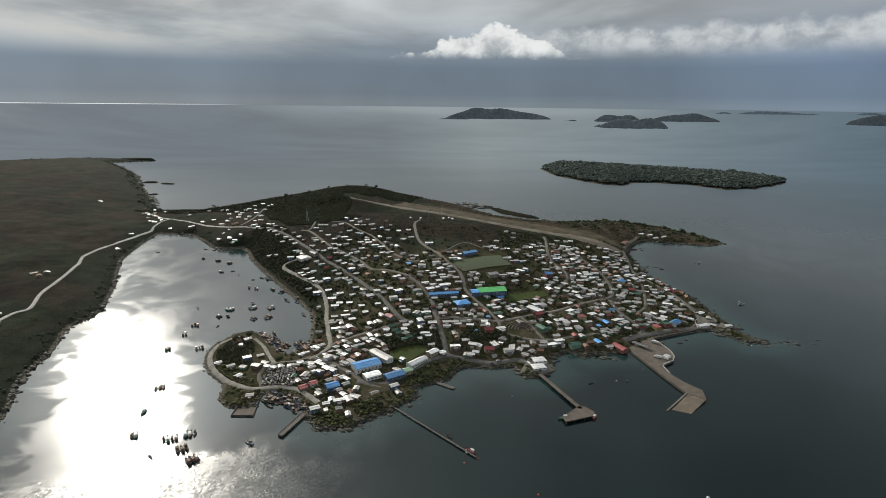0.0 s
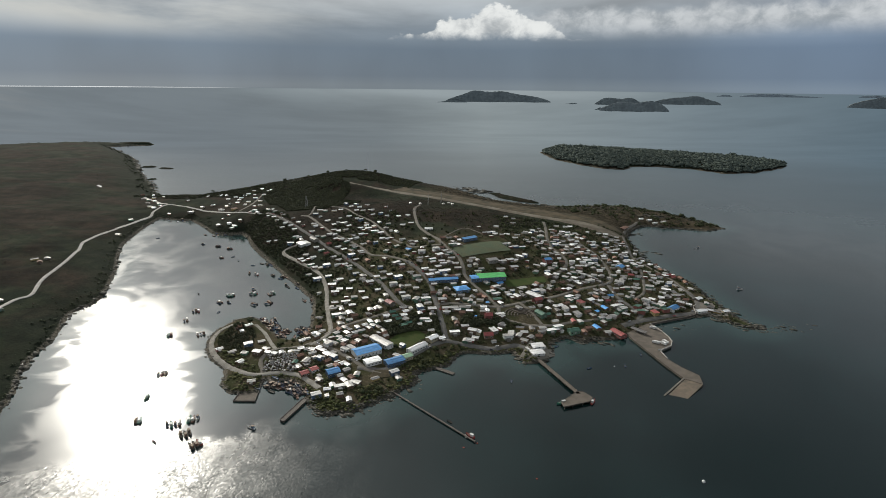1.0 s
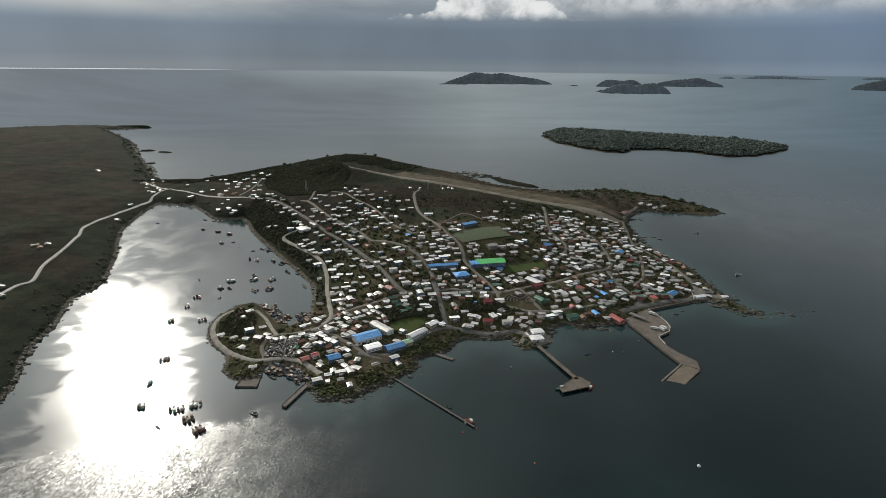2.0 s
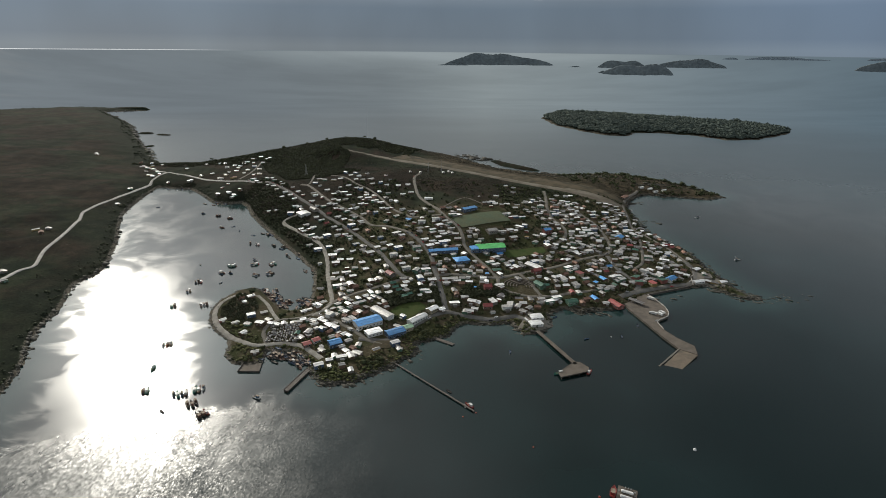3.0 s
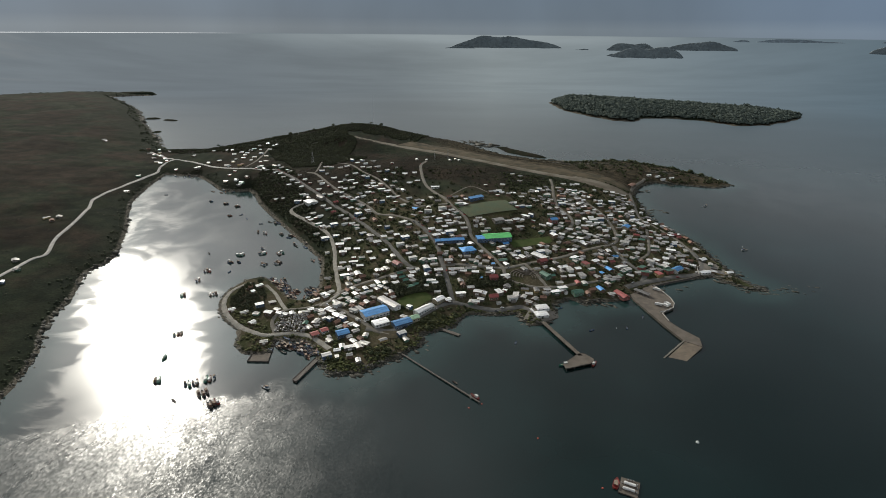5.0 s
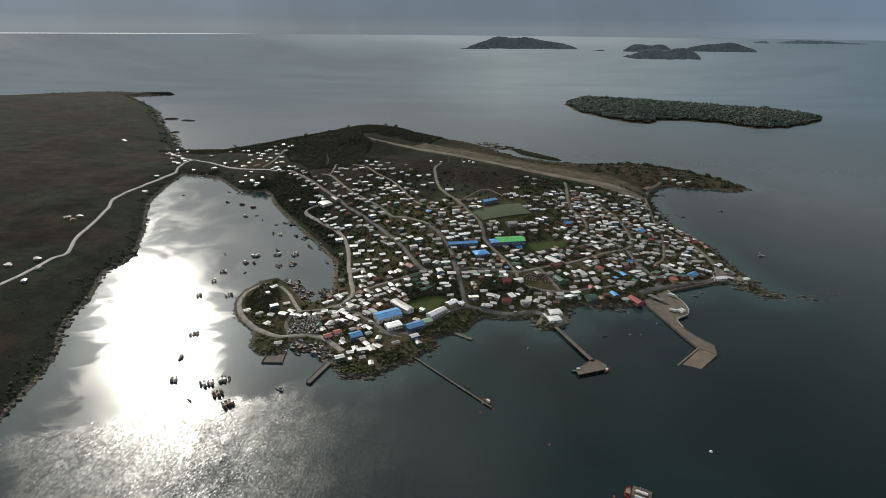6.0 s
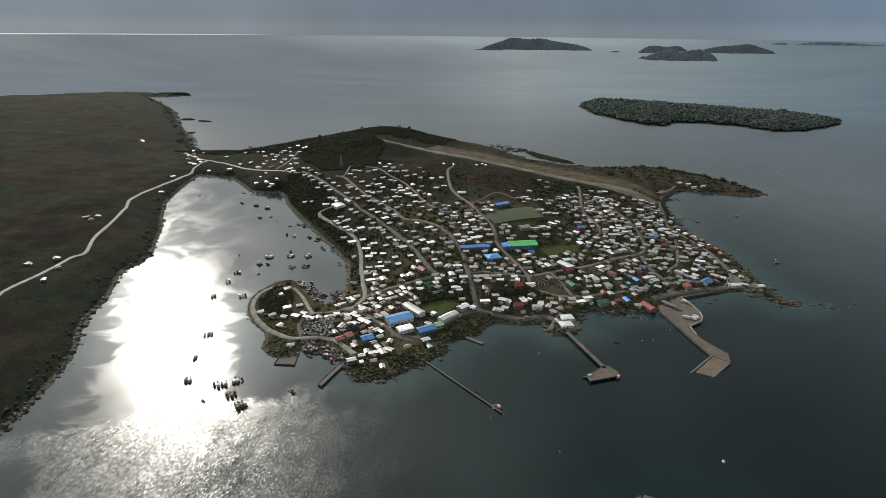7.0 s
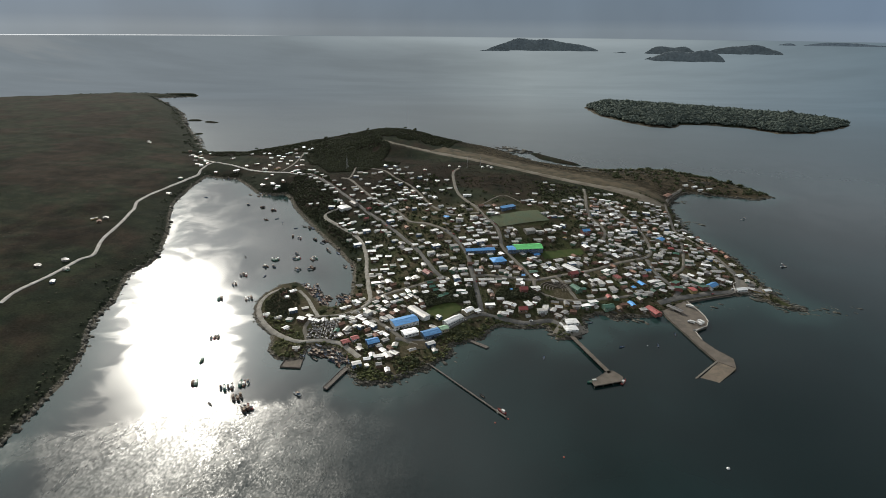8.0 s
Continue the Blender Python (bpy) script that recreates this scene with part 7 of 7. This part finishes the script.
# the mainland
p, d = free_spots(15000, -1700, -400, 300, 1900, 7, 3, 5)
p = p[wobble(p[:, 0], p[:, 1], 260, 21) + 0.5 * wobble(p[:, 0], p[:, 1], 90, 22) + 0.25 * veg.randn(len(p)) > 0.15]
scatter("mainland_scrub", MATS, with_height(p), veg.uniform(0.6, 1.5, len(p)), M_HEATH, "low brown and green scrub over the mainland", "scrub", smooth=True)
p, d = free_spots(9000, -900, -395, 260, 1300, 7, 3, 3)
k = d < 16 + 10 * wobble(p[:, 0], p[:, 1], 120, 5) + 8 * wobble(p[:, 0], p[:, 1], 35, 6)
p = p[k]
scatter("shore_thicket", CANOPY, with_height(p), veg.uniform(0.9, 2.2, len(p)), M_THICKET, "green thicket along the mainland shore", "thicket")
p, d = free_spots(9000, -2400, -760, 1420, 2900, 7, 3, 4)
p = p[d < 34 + 20 * wobble(p[:, 0], p[:, 1], 300, 41)]
scatter("coast_woods", CANOPY, with_height(p), veg.gamma(6, 0.36, len(p)) + 0.8, M_THICKET, "dark wind-shorn woods along the far coast", "woodland")
p, d = free_spots(2200, 290, 640, 1180, 1420, 9, 4, 3)
p = p[(strip_gap(p) > 70) & (wobble(p[:, 0], p[:, 1], 60, 42) + 0.6 * (d < 25) > 0.25)]
scatter("spit_scrub", TREETOPS, with_height(p), veg.gamma(5, 0.3, len(p)) + 0.5, M_LEAF, "dark bushes on the rocky spit", "scrub")
# the island's forest
p = np.stack([veg.uniform(440, 1430, 34000), veg.uniform(1980, 2700, 34000)], 1)
d = ring_distance(p[:, 0], p[:, 1], ISLE) + 8 * wobble(p[:, 0], p[:, 1], 110, 8)
p, d = p[d > 5], d[d > 5]
z = 1.5 + (44 - 20 * np.clip((p[:, 0] - 480) / 900, 0, 1)) * (1 - np.exp(-d / 68)) + 5 * wobble(p[:, 0], p[:, 1], 150, 9)
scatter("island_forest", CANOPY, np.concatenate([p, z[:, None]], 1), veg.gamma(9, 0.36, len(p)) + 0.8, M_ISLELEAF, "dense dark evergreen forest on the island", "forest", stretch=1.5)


def make_tree(x, y, tall, seed):
    """A wind-bent evergreen: tapered trunk, limbs and a broken crown."""
    r = random.Random(seed)
    root = thing("tree", "wind-bent dark evergreen tree on the skyline", "tree", "skyline trees", Matrix.Translation((x, y, lay((x, y)) - 0.3)))
    bm = bmesh.new()
    tube(bm, (0, 0, 0), (0.3, 0, tall * 0.8), tall * 0.035, tall * 0.012, 7)
    tips = []
    for k in range(6):
        a, h = r.uniform(0, 6.28), tall * r.uniform(0.4, 0.75)
        tip = (math.cos(a) * tall * 0.28, math.sin(a) * tall * 0.28, h + tall * 0.18)
        tube(bm, (0.2, 0, h), tip, tall * 0.014, tall * 0.005, 5)
        tips.append(tip)
    part("trunk", bm, M_DARKWOOD, root)
    vs, fs, n = [], [], 0
    for k, tip in enumerate(tips + [(0.3, 0, tall * 0.9)]):
        v, f = LUMPS[k % len(LUMPS)]
        vs.append(v * tall * r.uniform(0.13, 0.2) + np.array(tip))
        fs.append(f + n)
        n += len(v)
    mesh_object("crown", np.concatenate(vs), np.concatenate(fs), M_LEAF, root)


for i, (x, y) in enumerate(((-500, 1440), (-495, 1436), (-440, 1500), (-390, 1560), (-350, 1640), (-290, 1620), (-230, 1600), (-200, 1590), (-150, 1540), (-100, 1480), (-560, 1410), (-610, 1420), (-250, 620), (-255, 600), (-240, 635), (-20, 620), (-50, 612), (40, 640), (-330, 1220), (-300, 1240))):
    make_tree(x, y, 7 + (i * 37 % 5), i)


def shore_rocks(coast, n, spread, size, seed):
    r = np.random.RandomState(seed)
    c = np.array(coast, float)
    seg = np.linalg.norm(np.diff(c, axis=0), axis=1)
    k = r.choice(len(seg), n, p=seg / seg.sum())
    u = r.rand(n, 1)
    p = c[k] * (1 - u) + c[k + 1] * u + r.randn(n, 2) * spread
    d = inland(p[:, 0], p[:, 1])
    p = p[(d > -14) & (d < 5)]
    return p, r.gamma(2.0, size / 2, len(p)) + 0.3


sets, sizes = [], []
for coast, n, spread, size in ((POINT, 600, 2.0, 0.45), (SOUTH_SHORE[:14], 1500, 4.2, 0.6), (SOUTH_SHORE[13:], 900, 2.5, 0.55), (EAST_SHORE[3:22], 3400, 6.5, 0.75), (EAST_SHORE[19:], 900, 4, 0.9), (BAY_WEST, 900, 2.5, 0.9), (BAY_HEAD, 500, 2, 0.7), (NORTH_SHORE[:14], 900, 7, 1.6), (MAIN_EAST[:9], 800, 8, 2.2)):
    p, s = shore_rocks(coast, n, spread, size, n)
    sets.append(p)
    sizes.append(s)
# reefs off the points
for x, y, n, spread, size in ((300, 1350, 120, 30, 1.2), (400, 1330, 120, 30, 1.2), (500, 1250, 100, 25, 1.2), (389, 993, 160, 9, 0.8), (419, 1129, 80, 8, 0.8), (446, 657, 110, 9, 0.8), (474, 664, 60, 9, 0.7), (292, 652, 150, 12, 0.6), (332, 663, 90, 9, 0.6), (-98, 453, 130, 7, 0.45), (-72, 467, 130, 7, 0.45),
                              (-45, 488, 100, 7, 0.45), (15, 535, 60, 5, 0.7), (190, 613, 90, 8, 0.8), (90, 1590, 120, 25, 2.0), (60, 1640, 60, 20, 2), (580, 610, 14, 3, 0.9)):
    sets.append(np.array((x, y)) + veg.randn(n, 2) * spread * (1.4, 0.7))
    sizes.append(veg.gamma(2.0, size / 2, n) + 0.3)
p, s = np.concatenate(sets), np.concatenate(sizes)
z = np.maximum(land(p[:, 0], p[:, 1]), -0.5) - 0.2 * s
scatter("shore_rocks", STONES, np.concatenate([p, z[:, None]], 1), s, M_ROCK, "dark weedy ledges and boulders along the shore", "rocks", sink=0.7, strata=-0.6)
